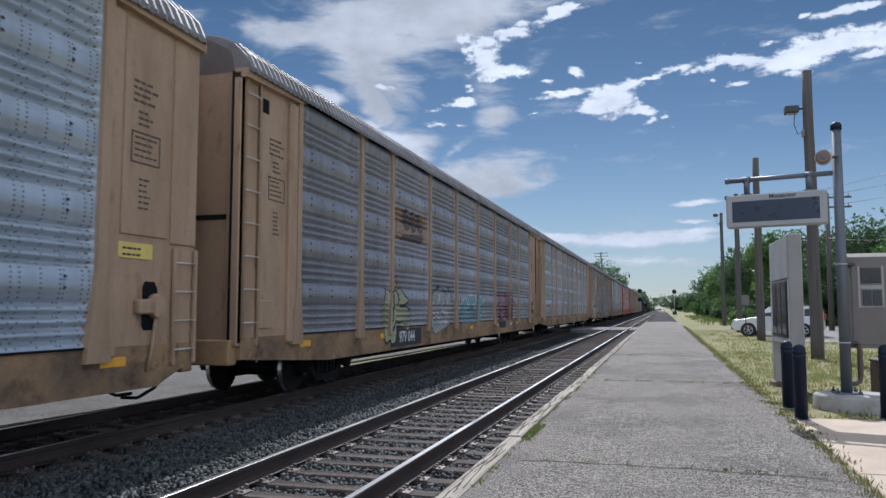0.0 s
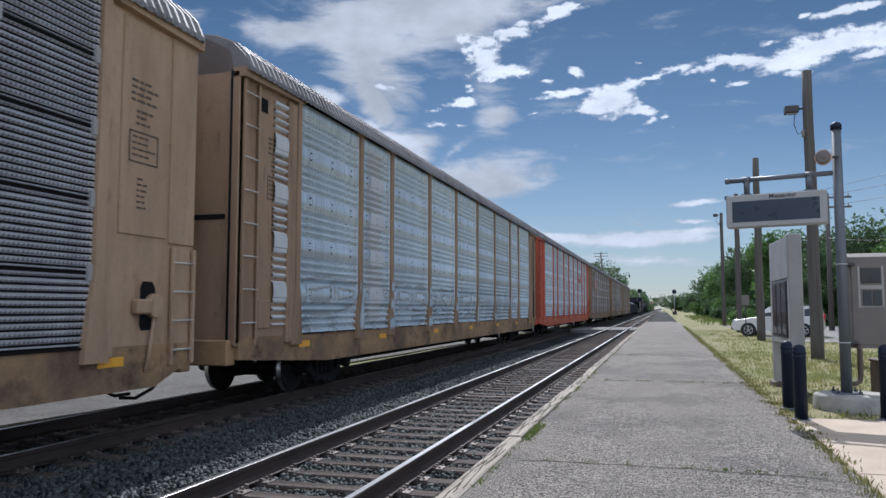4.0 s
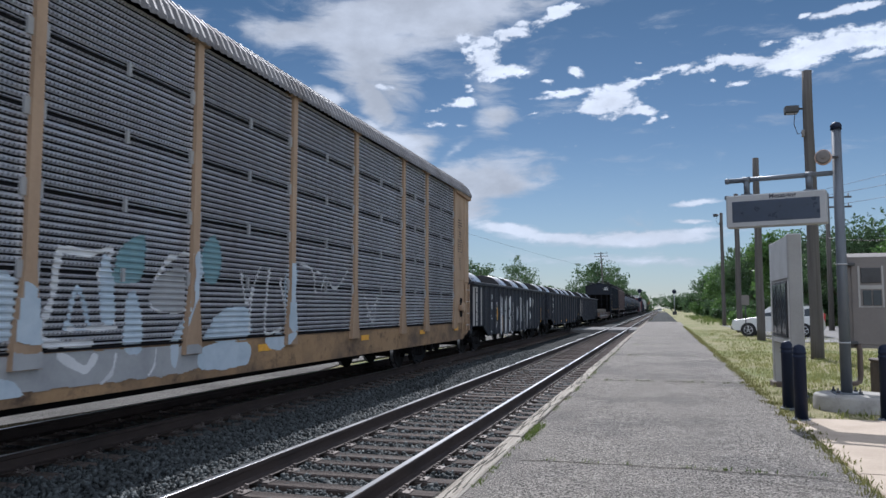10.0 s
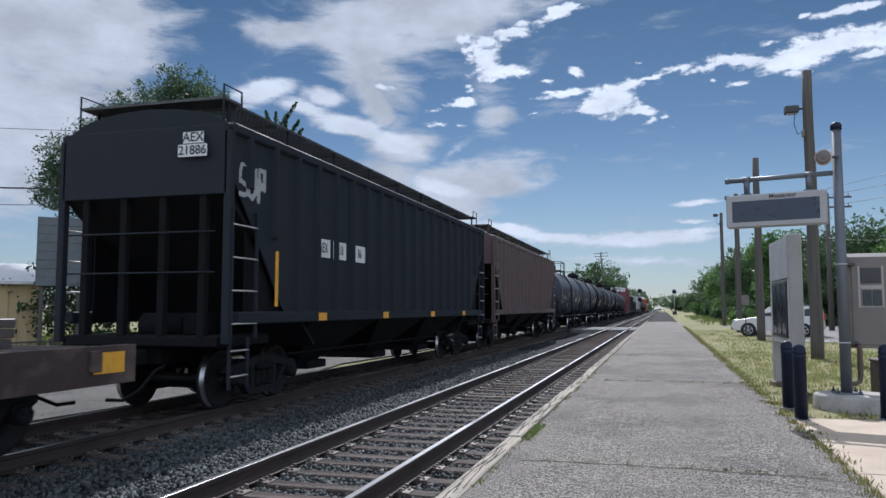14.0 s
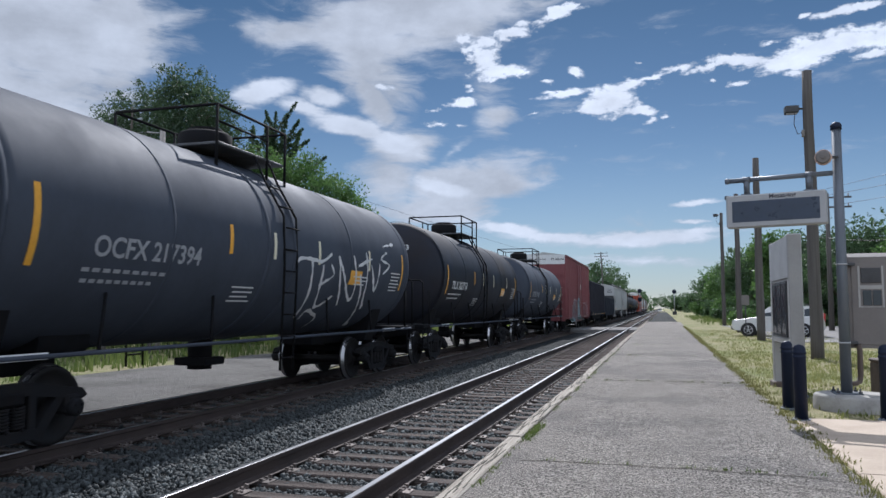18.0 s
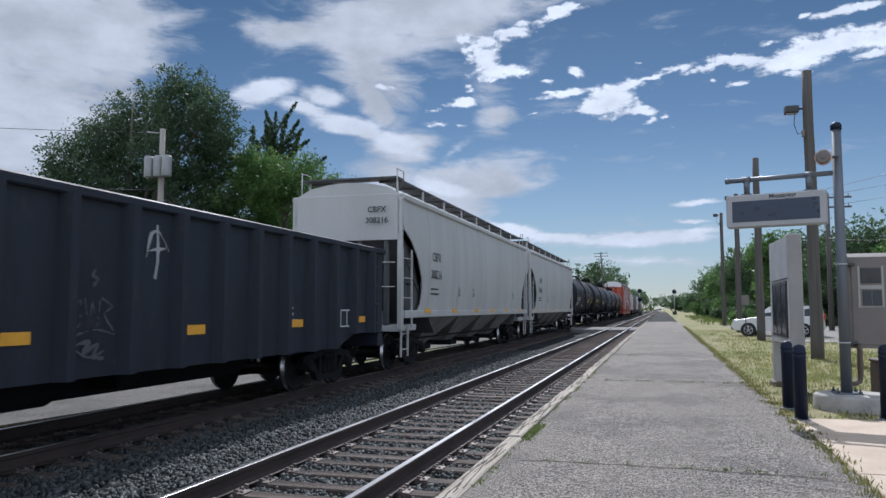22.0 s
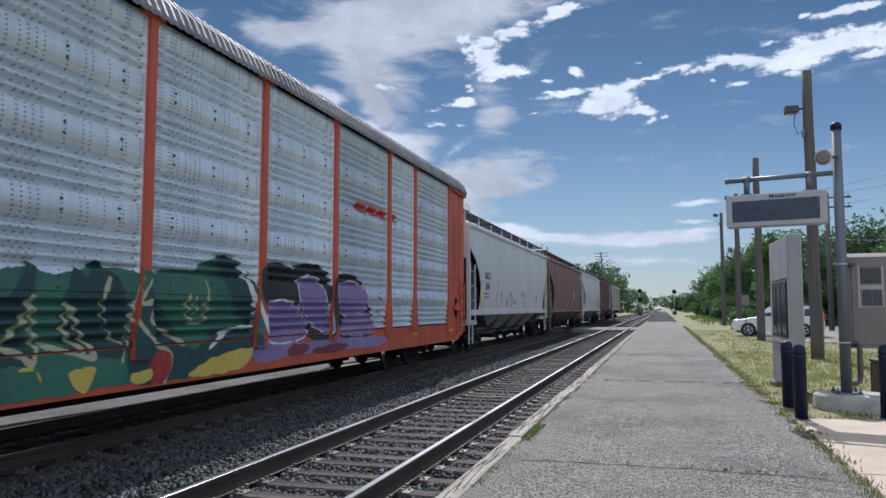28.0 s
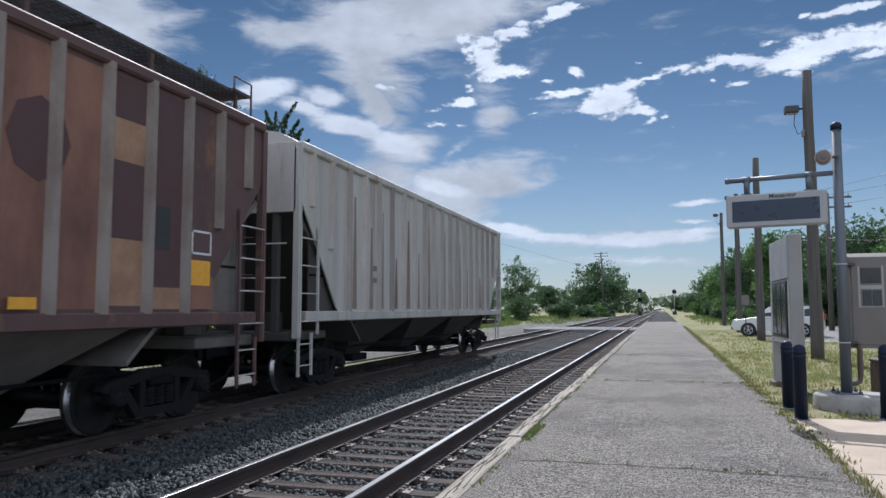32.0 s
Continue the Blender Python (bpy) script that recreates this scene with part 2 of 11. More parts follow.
def leaf_surface(name, low, high, glow=0.45):
    m = MATS[name] = bpy.data.materials.new(name)
    m.use_nodes = True
    n = Nodes(m.node_tree)
    r = n.add("ShaderNodeNewGeometry").outputs["Random Per Island"]
    at = n.add("ShaderNodeTexCoord").outputs["Object"]
    big = n.noise(at, 0.5, 3, 0.5).outputs["Fac"]
    col = n.mix(n.math("ADD", n.math("MULTIPLY", r, 0.7), n.ramp(big, 0.35, 0.65, -0.1, 0.4), clamp=True), low, high)
    d = n.add("ShaderNodeBsdfPrincipled", {"Base Color": col, "Roughness": 0.55})
    d.inputs["Specular IOR Level"].default_value = 0.25
    t = n.add("ShaderNodeBsdfTranslucent", {"Color": n.mix(0.4, col, tuple(min(1, c * 2.2) for c in high))})
    s = n.add("ShaderNodeMixShader", {0: glow, 1: d.outputs[0], 2: t.outputs[0]})
    n.add("ShaderNodeOutputMaterial", {"Surface": s.outputs[0]})
    return m


def pane_surface(name, tint=(0.02, 0.025, 0.03), rough=0.08):
    m = MATS[name] = bpy.data.materials.new(name)
    m.use_nodes = True
    n = Nodes(m.node_tree)
    at = n.add("ShaderNodeTexCoord").outputs["Object"]
    d = n.noise(at, 5, 5, 0.6).outputs["Fac"]
    p = n.add("ShaderNodeBsdfPrincipled", {"Base Color": n.mix(d, tint, tuple(c * 2.5 for c in tint)), "Roughness": n.ramp(d, 0.3, 0.7, rough, rough + 0.15)})
    n.add("ShaderNodeOutputMaterial", {"Surface": p.outputs[0]})
    return m


def panel_surface(name, base, second, streaks=0.5, metal=0.45, rough=0.45, rows=False, all_holes=False):
    """Galvanised side sheet: runs of dirt, zinc bloom and rows of small punched holes."""
    if name in MATS:
        return MATS[name]
    m = MATS[name] = bpy.data.materials.new(name)
    m.use_nodes = True
    n = Nodes(m.node_tree)
    at = n.add("ShaderNodeTexCoord").outputs["Object"]
    xyz = n.add("ShaderNodeSeparateXYZ", {0: at})
    runs = n.noise(n.mapped(at, (1, 1.6, 0.22)), 2.4, 7, 0.65).outputs["Fac"]
    bloom = n.noise(at, 1.1, 5, 0.6).outputs["Fac"]
    col = n.mix(n.ramp(runs, 0.4, 0.66, 0, streaks), base, second)
    col = n.mix(n.ramp(bloom, 0.5, 0.75, 0, 0.35), col, tuple(min(1, c * 1.35) for c in base))
    r = n.add("ShaderNodeObjectInfo").outputs["Random"]
    col = n.add("ShaderNodeHueSaturation", {"Color": col, "Value": n.ramp(r, 0, 1, 0.86, 1.12)}).outputs[0]
    u = n.math("MULTIPLY", xyz.outputs[1], 17.0 if rows else 19.0)
    v = n.math("MULTIPLY", xyz.outputs[2], 13.4 if rows else 20.0)
    column = n.add("ShaderNodeTexWhiteNoise", {"W": n.math("FLOOR", u)}, noise_dimensions="1D").outputs["Value"]
    du = n.math("SUBTRACT", n.math("FRACT", u), 0.5)
    dv = n.math("SUBTRACT", n.math("FRACT", v), 0.5)
    d2 = n.math("ADD", n.math("MULTIPLY", du, du), n.math("MULTIPLY", dv, dv))
    hole = n.math("LESS_THAN", d2, 0.05) if rows else n.math("MULTIPLY", n.math("LESS_THAN", d2, 0.07), n.math("MULTIPLY", n.math("GREATER_THAN", column, 0.55), 1.0 if all_holes else n.math("GREATER_THAN", bloom, 0.5)))
    col = n.mix(n.math("MULTIPLY", hole, 0.7), col, (0.01, 0.01, 0.012))
    fine = n.noise(at, 50, 4, 0.6).outputs["Fac"]
    b = n.add("ShaderNodeBump", {"Height": fine, "Strength": 0.08, "Distance": 0.02})
    p = n.add("ShaderNodeBsdfPrincipled", {"Base Color": col, "Metallic": metal, "Normal": b.outputs[0], "Roughness": n.ramp(runs, 0.3, 0.7, rough - 0.08, rough + 0.15)})
    n.add("ShaderNodeOutputMaterial", {"Surface": p.outputs[0]})
    return m


# railway and ground
BALLAST = ground_surface("ballast", (0.025, 0.028, 0.029), (0.04, 0.043, 0.043), (0.016, 0.018, 0.018), (0.6, 14.0, 70.0), bump=1.0)
STONE = stone_surface("stone", (0.016, 0.019, 0.02), (0.104, 0.119, 0.12))
TIE_WOOD = surface("tie_wood", (0.098, 0.074, 0.062), 0.9, 0, (0.04, 0.031, 0.027), 0.85, 5, (0.15, 1, 1), 0.4, 0.8, 45, (0.16, 0.14, 0.125), 0.4, 3, random=0.3)
TIMBER = surface("timber", (0.38, 0.34, 0.285), 0.9, 0, (0.22, 0.19, 0.155), 0.8, 4, (6, 0.2, 1), 0.55, 0.9, 40, (0.07, 0.058, 0.048), 0.8, 9, random=0.15)
RAIL_SIDE = surface("rail_side", (0.052, 0.037, 0.031), 0.8, 0.1, (0.03, 0.024, 0.022), 0.7, 4, (1, 0.3, 1), 0.25, 0.2)
RAIL_TOP = surface("rail_top", (0.36, 0.37, 0.39), 0.3, 1.0, (0.24, 0.24, 0.25), 0.4, 2, (1, 0.1, 1), 0.1, 0.02)
PLATE = surface("tie_plate_steel", (0.15, 0.125, 0.112), 0.6, 0.25, (0.08, 0.06, 0.05), 0.8, 9, grain=0.3, random=0.35)
ASPHALT = ground_surface("asphalt", (0.258, 0.236, 0.21), (0.195, 0.18, 0.165), (0.295, 0.268, 0.235), (0.35, 2.2, 60.0), rough=0.9, bump=0.9, speckle=0.95)
LOT = ground_surface("lot_asphalt", (0.23, 0.22, 0.21), (0.18, 0.175, 0.17), (0.26, 0.25, 0.24), (0.2, 1.5, 40.0), rough=0.9, bump=0.2)
CONCRETE = surface("concrete", (0.46, 0.375, 0.29), 0.88, 0, (0.36, 0.29, 0.225), 0.6, 1.5, grain=0.25, bump=0.25, bump_scale=80)
CONCRETE_GREY = surface("concrete_grey", (0.36, 0.345, 0.32), 0.88, 0, (0.23, 0.22, 0.20), 0.8, 3, grain=0.35, bump=0.35, bump_scale=50, third=(0.16, 0.15, 0.135), spots=0.5)
SOIL = ground_surface("turf", (0.27, 0.245, 0.13), (0.17, 0.19, 0.07), (0.33, 0.29, 0.19), (0.28, 2.2, 30.0), bump=0.9)
GRAVEL = ground_surface("gravel", (0.165, 0.158, 0.146), (0.12, 0.114, 0.105), (0.20, 0.19, 0.175), (0.4, 8.0, 50.0), bump=0.9, speckle=0.55)
BLADE = leaf_surface("grass_blade", (0.11, 0.155, 0.04), (0.27, 0.26, 0.105), 0.35)
VERGE = leaf_surface("verge_blade", (0.09, 0.11, 0.035), (0.22, 0.205, 0.08), 0.3)
BLADE_GREEN = leaf_surface("weed_blade", (0.055, 0.095, 0.025), (0.135, 0.17, 0.05), 0.35)
CRACK = surface("crack_soil", (0.05, 0.045, 0.035), 0.95, 0, (0.09, 0.08, 0.05), 0.6, 20)
# vegetation
LEAF_DARK = leaf_surface("leaf_dark", (0.022, 0.044, 0.024), (0.062, 0.102, 0.05), 0.34)
LEAF_MID = leaf_surface("leaf_mid", (0.030, 0.064, 0.029), (0.074, 0.124, 0.052), 0.34)
LEAF_LIGHT = leaf_surface("leaf_light", (0.042, 0.10, 0.03), (0.105, 0.185, 0.052), 0.36)
BARK = surface("bark", (0.12, 0.10, 0.082), 0.9, 0, (0.07, 0.058, 0.05), 0.7, 3, (3, 3, 0.4), 0.35, 0.8, 25)
# metal and paint
POLE_WOOD = surface("pole_wood", (0.098, 0.09, 0.084), 0.88, 0, (0.06, 0.054, 0.05), 0.75, 2.5, (6, 6, 0.15), 0.35, 0.5, 30, (0.13, 0.115, 0.10), 0.4, 8)
POST_STEEL = surface("post_steel", (0.125, 0.142, 0.165), 0.5, 0.3, (0.095, 0.105, 0.12), 0.5, 3, (2, 2, 0.4), 0.15)
DARK_STEEL = surface("dark_steel", (0.06, 0.062, 0.066), 0.55, 0.3, (0.035, 0.035, 0.037), 0.5, 5)
BLACK_PLASTIC = surface("black_plastic", (0.007, 0.012, 0.03), 0.45, 0, (0.012, 0.018, 0.036), 0.5, 4, gloss=0.2)
SIGN_GREY = surface("sign_grey", (0.35, 0.355, 0.36), 0.55, 0.05, (0.28, 0.285, 0.29), 0.4, 2)
SIGN_FACE = pane_surface("sign_face", (0.018, 0.026, 0.042), 0.25)
KIOSK_GREY = surface("kiosk_grey", (0.35, 0.345, 0.33), 0.55, 0.05, (0.28, 0.275, 0.265), 0.5, 2)
CABINET = surface("cabinet_grey", (0.17, 0.155, 0.145), 0.6, 0.05, (0.13, 0.118, 0.112), 0.5, 2)
BIN_BROWN = surface("bin_brown", (0.10, 0.075, 0.06), 0.7, 0, (0.07, 0.052, 0.043), 0.5, 6)
HORN = surface("horn_beige", (0.50, 0.35, 0.28), 0.6, 0, (0.40, 0.27, 0.21), 0.4, 6)
GLASS_DARK = pane_surface("dark_glass")
WIRE = surface("wire_black", (0.03, 0.03, 0.032), 0.6)
CAR_WHITE = surface("car_white", (0.66, 0.665, 0.66), 0.32, 0, (0.6, 0.6, 0.595), 0.3, 2, grain=0.05, coat=0.6)
TYRE = surface("tyre_rubber", (0.018, 0.018, 0.019), 0.85)
RIM = surface("rim_alloy", (0.55, 0.55, 0.56), 0.35, 0.9)
TAN_WALL = surface("tan_siding", (0.52, 0.40, 0.23), 0.8, 0, (0.44, 0.33, 0.19), 0.4, 1.5, (1, 1, 0.3))
ROOF_WHITE = surface("pale_roof", (0.62, 0.63, 0.64), 0.5, 0.2, (0.52, 0.53, 0.54), 0.5, 1)
HOUSE_GREY = surface("grey_siding", (0.13, 0.15, 0.165), 0.75, 0, (0.09, 0.105, 0.115), 0.5, 1.2)
TRANSFORMER = surface("transformer_grey", (0.30, 0.31, 0.32), 0.5, 0.2, (0.24, 0.25, 0.255), 0.5, 3)
# train
TAN = surface("tan_paint", (0.41, 0.285, 0.185), 0.62, 0, (0.28, 0.19, 0.12), 0.8, 1.3, (1, 1.2, 0.35), 0.22, 0.14, 50, (0.13, 0.065, 0.038), 0.6, 4)
TAN_SILL = surface("tan_sill_paint", (0.34, 0.215, 0.11), 0.72, 0, (0.11, 0.078, 0.055), 0.95, 1.1, (1, 0.8, 1), 0.3, 0.2, 50, (0.05, 0.032, 0.024), 0.95, 3)
BROWN_PAINT = surface("brown_paint", (0.32, 0.215, 0.135), 0.65, 0, (0.19, 0.12, 0.08), 0.8, 1.3, (1, 1.2, 0.35), 0.2, 0.12, 50, (0.08, 0.045, 0.03), 0.5, 5)
ORANGE = surface("orange_paint", (0.47, 0.085, 0.04), 0.52, 0, (0.33, 0.065, 0.03), 0.7, 1.2, (1, 1, 0.4), 0.16, 0.1, 50, (0.16, 0.045, 0.03), 0.45, 4)
SHEET_GREY = panel_surface("sheet_grey", (0.47, 0.49, 0.53), (0.30, 0.29, 0.31), 0.75, 0.4, 0.36)
SHEET_DULL = panel_surface("sheet_dull", (0.39, 0.395, 0.43), (0.25, 0.24, 0.25), 0.75, 0.4, 0.38)
SHEET_SILVER = panel_surface("sheet_silver", (0.68, 0.77, 0.84), (0.5, 0.57, 0.63), 0.6, 0.35, 0.36, all_holes=True)
SHEET_BLUE = panel_surface("sheet_blue", (0.47, 0.54, 0.62), (0.36, 0.41, 0.47), 0.6, 0.35, 0.4, all_holes=True)
SHEET_BROWN = panel_surface("sheet_brown", (0.40, 0.395, 0.42), (0.235, 0.222, 0.23), 0.8, 0.4, 0.38)
SHEET_DOTS = panel_surface("sheet_dots", (0.66, 0.71, 0.78), (0.49, 0.50, 0.55), 0.6, 0.5, 0.36, True)
SHEET_DARK = panel_surface("sheet_dark_dots", (0.53, 0.54, 0.58), (0.35, 0.345, 0.37), 0.7, 0.45, 0.38, True)
SHEET_BRIGHT = panel_surface("sheet_bright_dots", (0.60, 0.65, 0.70), (0.45, 0.48, 0.52), 0.5, 0.5, 0.36, True)
ROOF_ZINC = surface("roof_zinc", (0.19, 0.185, 0.19), 0.6, 0.3, (0.11, 0.10, 0.10), 0.7, 1.2, (1, 1, 1), 0.25)
GREY_PAINT = surface("pale_grey_paint", (0.46, 0.465, 0.46), 0.55, 0, (0.37, 0.365, 0.355), 0.5, 0.9, (1, 1.5, 0.25), 0.1, 0.06)
# Bay grey: dirt and the shade under the car are both in this colour.
GREY_SHADE = surface("grey_dirt_and_shade", (0.24, 0.24, 0.235), 0.7, 0, (0.13, 0.127, 0.122), 0.7, 1.2, (1, 1, 0.4), 0.2)
# Dark inner paint with the shade of the end recess put into it.
SLOPE_DARK = surface("slope_dark_paint_shade", (0.085, 0.088, 0.094), 0.7, 0, (0.05, 0.05, 0.053), 0.7, 1.2, (1, 1, 0.4), 0.2)
WHITE_PAINT = surface("white_hopper_paint", (0.52, 0.54, 0.56), 0.5, 0, (0.43, 0.445, 0.455), 0.5, 0.9, (1, 1.5, 0.25), 0.08, 0.06)
RUST_BROWN = surface("oxide_brown_paint", (0.185, 0.105, 0.09), 0.7, 0, (0.13, 0.085, 0.078), 0.9, 0.7, (1, 1.2, 0.4), 0.2, 0.08, 50, (0.27, 0.18, 0.155), 0.55, 1.6)
BAY_BROWN = surface("bay_brown_grime", (0.13, 0.112, 0.10), 0.75, 0, (0.07, 0.062, 0.058), 0.7, 1.2)
RIB_BROWN = surface("ribbed_brown_paint", (0.112, 0.064, 0.06), 0.65, 0, (0.07, 0.045, 0.043), 0.9, 0.55, (1, 1.2, 0.8), 0.2, 0.1, 50, (0.30, 0.15, 0.08), 0.6, 0.9)
RIB_PALE = surface("ribbed_pale_paint", (0.47, 0.46, 0.435), 0.6, 0, (0.32, 0.305, 0.28), 0.7, 1.0, (1, 2.0, 0.15), 0.18, 0.1, 50, (0.2, 0.12, 0.08), 0.75, 1.6)
RIB_DARK = surface("ribbed_dark_paint", (0.017, 0.022, 0.032), 0.72, 0, (0.028, 0.027, 0.03), 0.7, 0.8, (1, 1.5, 0.4), 0.18, gloss=0.2)
RIB_WINE = surface("ribbed_wine_paint", (0.10, 0.068, 0.066), 0.6, 0, (0.062, 0.046, 0.046), 0.7, 0.8, (1, 1.5, 0.4), 0.15)
TANK_BLACK = surface("tank_black_paint", (0.011, 0.016, 0.028), 0.66, 0, (0.021, 0.018, 0.02), 0.8, 0.5, (1, 0.8, 0.9), 0.16, 0.06, gloss=0.3)
TANK_GREY = surface("tank_grey_paint", (0.060, 0.071, 0.094), 0.7, 0, (0.043, 0.049, 0.064), 0.7, 0.7, (1, 0.8, 0.5), 0.14, 0.06, gloss=0.18)
TANK_WINE = surface("tank_wine_paint", (0.07, 0.04, 0.038), 0.62, 0, (0.045, 0.03, 0.03), 0.7, 0.7, (1, 0.8, 0.5), 0.12, 0.05, gloss=0.34)
BOX_RED = surface("box_red_paint", (0.185, 0.05, 0.055), 0.6, 0, (0.13, 0.04, 0.045), 0.6, 0.9, (1, 1.2, 0.4), 0.12, 0.07, 50, (0.10, 0.03, 0.03), 0.3, 4)
GON_BLACK = surface("gondola_black_paint", (0.018, 0.0225, 0.033), 0.62, 0, (0.024, 0.026, 0.033), 0.8, 1.0, (1, 1.2, 0.4), 0.25, 0.15, 40, (0.09, 0.055, 0.042), 0.3, 5, gloss=0.35)
# Underframe grime; also the painted shade of sheet slots and door gaps.
UNDER = surface("grime_and_gap_shade", (0.006, 0.0065, 0.0085), 0.9, 0, (0.012, 0.0105, 0.010), 0.7, 3, grain=0.25, gloss=0.2)
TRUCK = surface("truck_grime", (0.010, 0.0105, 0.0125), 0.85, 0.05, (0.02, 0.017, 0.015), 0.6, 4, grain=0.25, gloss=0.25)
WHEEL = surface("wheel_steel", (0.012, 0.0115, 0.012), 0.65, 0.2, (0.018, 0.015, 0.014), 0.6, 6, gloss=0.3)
TREAD = surface("wheel_tread", (0.5, 0.5, 0.51), 0.3, 1.0)
GRATE = surface("grating_steel", (0.09, 0.092, 0.095), 0.6, 0.4)
COIL = surface("coil_steel", (0.56, 0.55, 0.54), 0.3, 0.95, (0.45, 0.41, 0.37), 0.6, 1.2, (1, 6, 1), 0.12)
COIL_END = surface("coil_end_steel", (0.02, 0.02, 0.022), 0.7, 0.2, (0.012, 0.012, 0.013), 0.5, 6)
BEAM = surface("beam_steel", (0.105, 0.10, 0.10), 0.55, 0.5, (0.16, 0.10, 0.075), 0.6, 1.5, (1, 0.4, 1))
RUST = surface("rusty_flat_paint", (0.05, 0.033, 0.03), 0.8, 0, (0.26, 0.20, 0.17), 0.75, 1.1, (1, 0.7, 1), 0.35, 0.25, 40, (0.035, 0.024, 0.022), 0.8, 3)
REFLECT = surface("yellow_reflector", (0.80, 0.40, 0.035), 0.45, 0, (0.6, 0.28, 0.03), 0.5, 12)
REFLECT_PALE = surface("pale_reflector", (0.72, 0.68, 0.5), 0.4)
RUNG = surface("rung_steel", (0.52, 0.50, 0.47), 0.55, 0.15, (0.34, 0.31, 0.28), 0.6, 6)
INK_WHITE = surface("white_lettering", (0.70, 0.71, 0.71), 0.6, 0, (0.55, 0.55, 0.55), 0.5, 8)
INK_DULL = surface("dull_white_lettering", (0.33, 0.345, 0.37), 0.65, 0, (0.22, 0.23, 0.25), 0.6, 6)
INK_BLACK = surface("black_lettering", (0.03, 0.032, 0.036), 0.6, 0, (0.06, 0.06, 0.065), 0.5, 8)
INK_YELLOW = surface("yellow_lettering", (0.72, 0.55, 0.16), 0.6, 0, (0.6, 0.45, 0.12), 0.5, 8)
INK_RED = surface("red_lettering", (0.48, 0.05, 0.045), 0.6)
INK_BLUE = surface("blue_shield", (0.06, 0.11, 0.34), 0.6, 0, (0.1, 0.15, 0.35), 0.5, 8)
GON_FADED = surface("faded_gondola_paint", (0.021, 0.027, 0.041), 0.62, 0, (0.016, 0.019, 0.027), 0.8, 0.9, (1, 1.2, 0.4), 0.25, 0.15, 40, (0.08, 0.06, 0.052), 0.35, 5, gloss=0.35)
# Weld seams a little darker than the pale side paint.
SEAM_GREY = surface("grey_weld_seam", (0.42, 0.43, 0.45), 0.7, 0, (0.30, 0.30, 0.31), 0.8, 2)
PALE_DECAL = surface("pale_decal", (0.56, 0.58, 0.60), 0.6, 0, (0.45, 0.47, 0.49), 0.6, 4)
SPRAY = {
    "white": surface("spray_white", (0.66, 0.67, 0.68), 0.6, 0, (0.48, 0.50, 0.52), 0.7, 2.5),
    "black": surface("spray_black", (0.025, 0.027, 0.032), 0.6),
    "green": surface("spray_green", (0.04, 0.15, 0.10), 0.6, 0, (0.03, 0.085, 0.08), 0.8, 1.5),
    "lime": surface("spray_lime", (0.42, 0.42, 0.27), 0.6, 0, (0.30, 0.31, 0.22), 0.7, 2),
    "teal": surface("spray_teal", (0.17, 0.30, 0.34), 0.6, 0, (0.25, 0.37, 0.40), 0.8, 2),
    "violet": surface("spray_violet", (0.20, 0.15, 0.33), 0.6, 0, (0.33, 0.25, 0.42), 0.8, 1.8),
    "maroon": surface("spray_maroon", (0.15, 0.035, 0.05), 0.6, 0, (0.14, 0.03, 0.04), 0.6, 2),
    "pine": surface("spray_pine", (0.016, 0.05, 0.055), 0.6, 0, (0.025, 0.07, 0.07), 0.6, 2),
    "yellow": surface("spray_yellow", (0.52, 0.42, 0.08), 0.6, 0, (0.45, 0.28, 0.08), 0.6, 2),
    "bluewhite": surface("spray_bluewhite", (0.48, 0.56, 0.63), 0.6, 0, (0.33, 0.42, 0.5), 0.7, 2),
    "mauve": surface("spray_mauve", (0.23, 0.16, 0.20), 0.6, 0, (0.16, 0.06, 0.09), 0.8, 3),
    "navy": surface("spray_navy", (0.022, 0.026, 0.06), 0.6, 0, (0.05, 0.03, 0.05), 0.6, 3),
    "tan": surface("faded_tan_emblem", (0.36, 0.25, 0.175), 0.65, 0, (0.27, 0.19, 0.145), 0.7, 2),
    "umber": surface("faded_umber_emblem", (0.085, 0.075, 0.08), 0.65, 0, (0.14, 0.115, 0.11), 0.8, 3),
    "plate": surface("weathered_white_plate", (0.50, 0.52, 0.53), 0.6, 0, (0.36, 0.37, 0.38), 0.8, 2),
    "dimgrey": surface("spray_dim_grey", (0.085, 0.09, 0.105), 0.65, 0, (0.05, 0.055, 0.065), 0.8, 4),
    "red": surface("spray_red", (0.32, 0.035, 0.025), 0.6, 0, (0.2, 0.03, 0.025), 0.6, 3),
    "rustwhite": surface("spray_rusty_white", (0.42, 0.35, 0.27), 0.65, 0, (0.28, 0.18, 0.12), 0.8, 3),
    "grey": surface("spray_grey", (0.36, 0.37, 0.38), 0.6, 0, (0.25, 0.26, 0.27), 0.7, 2),
}

# ---------------------------------------------------------------- mesh helpers


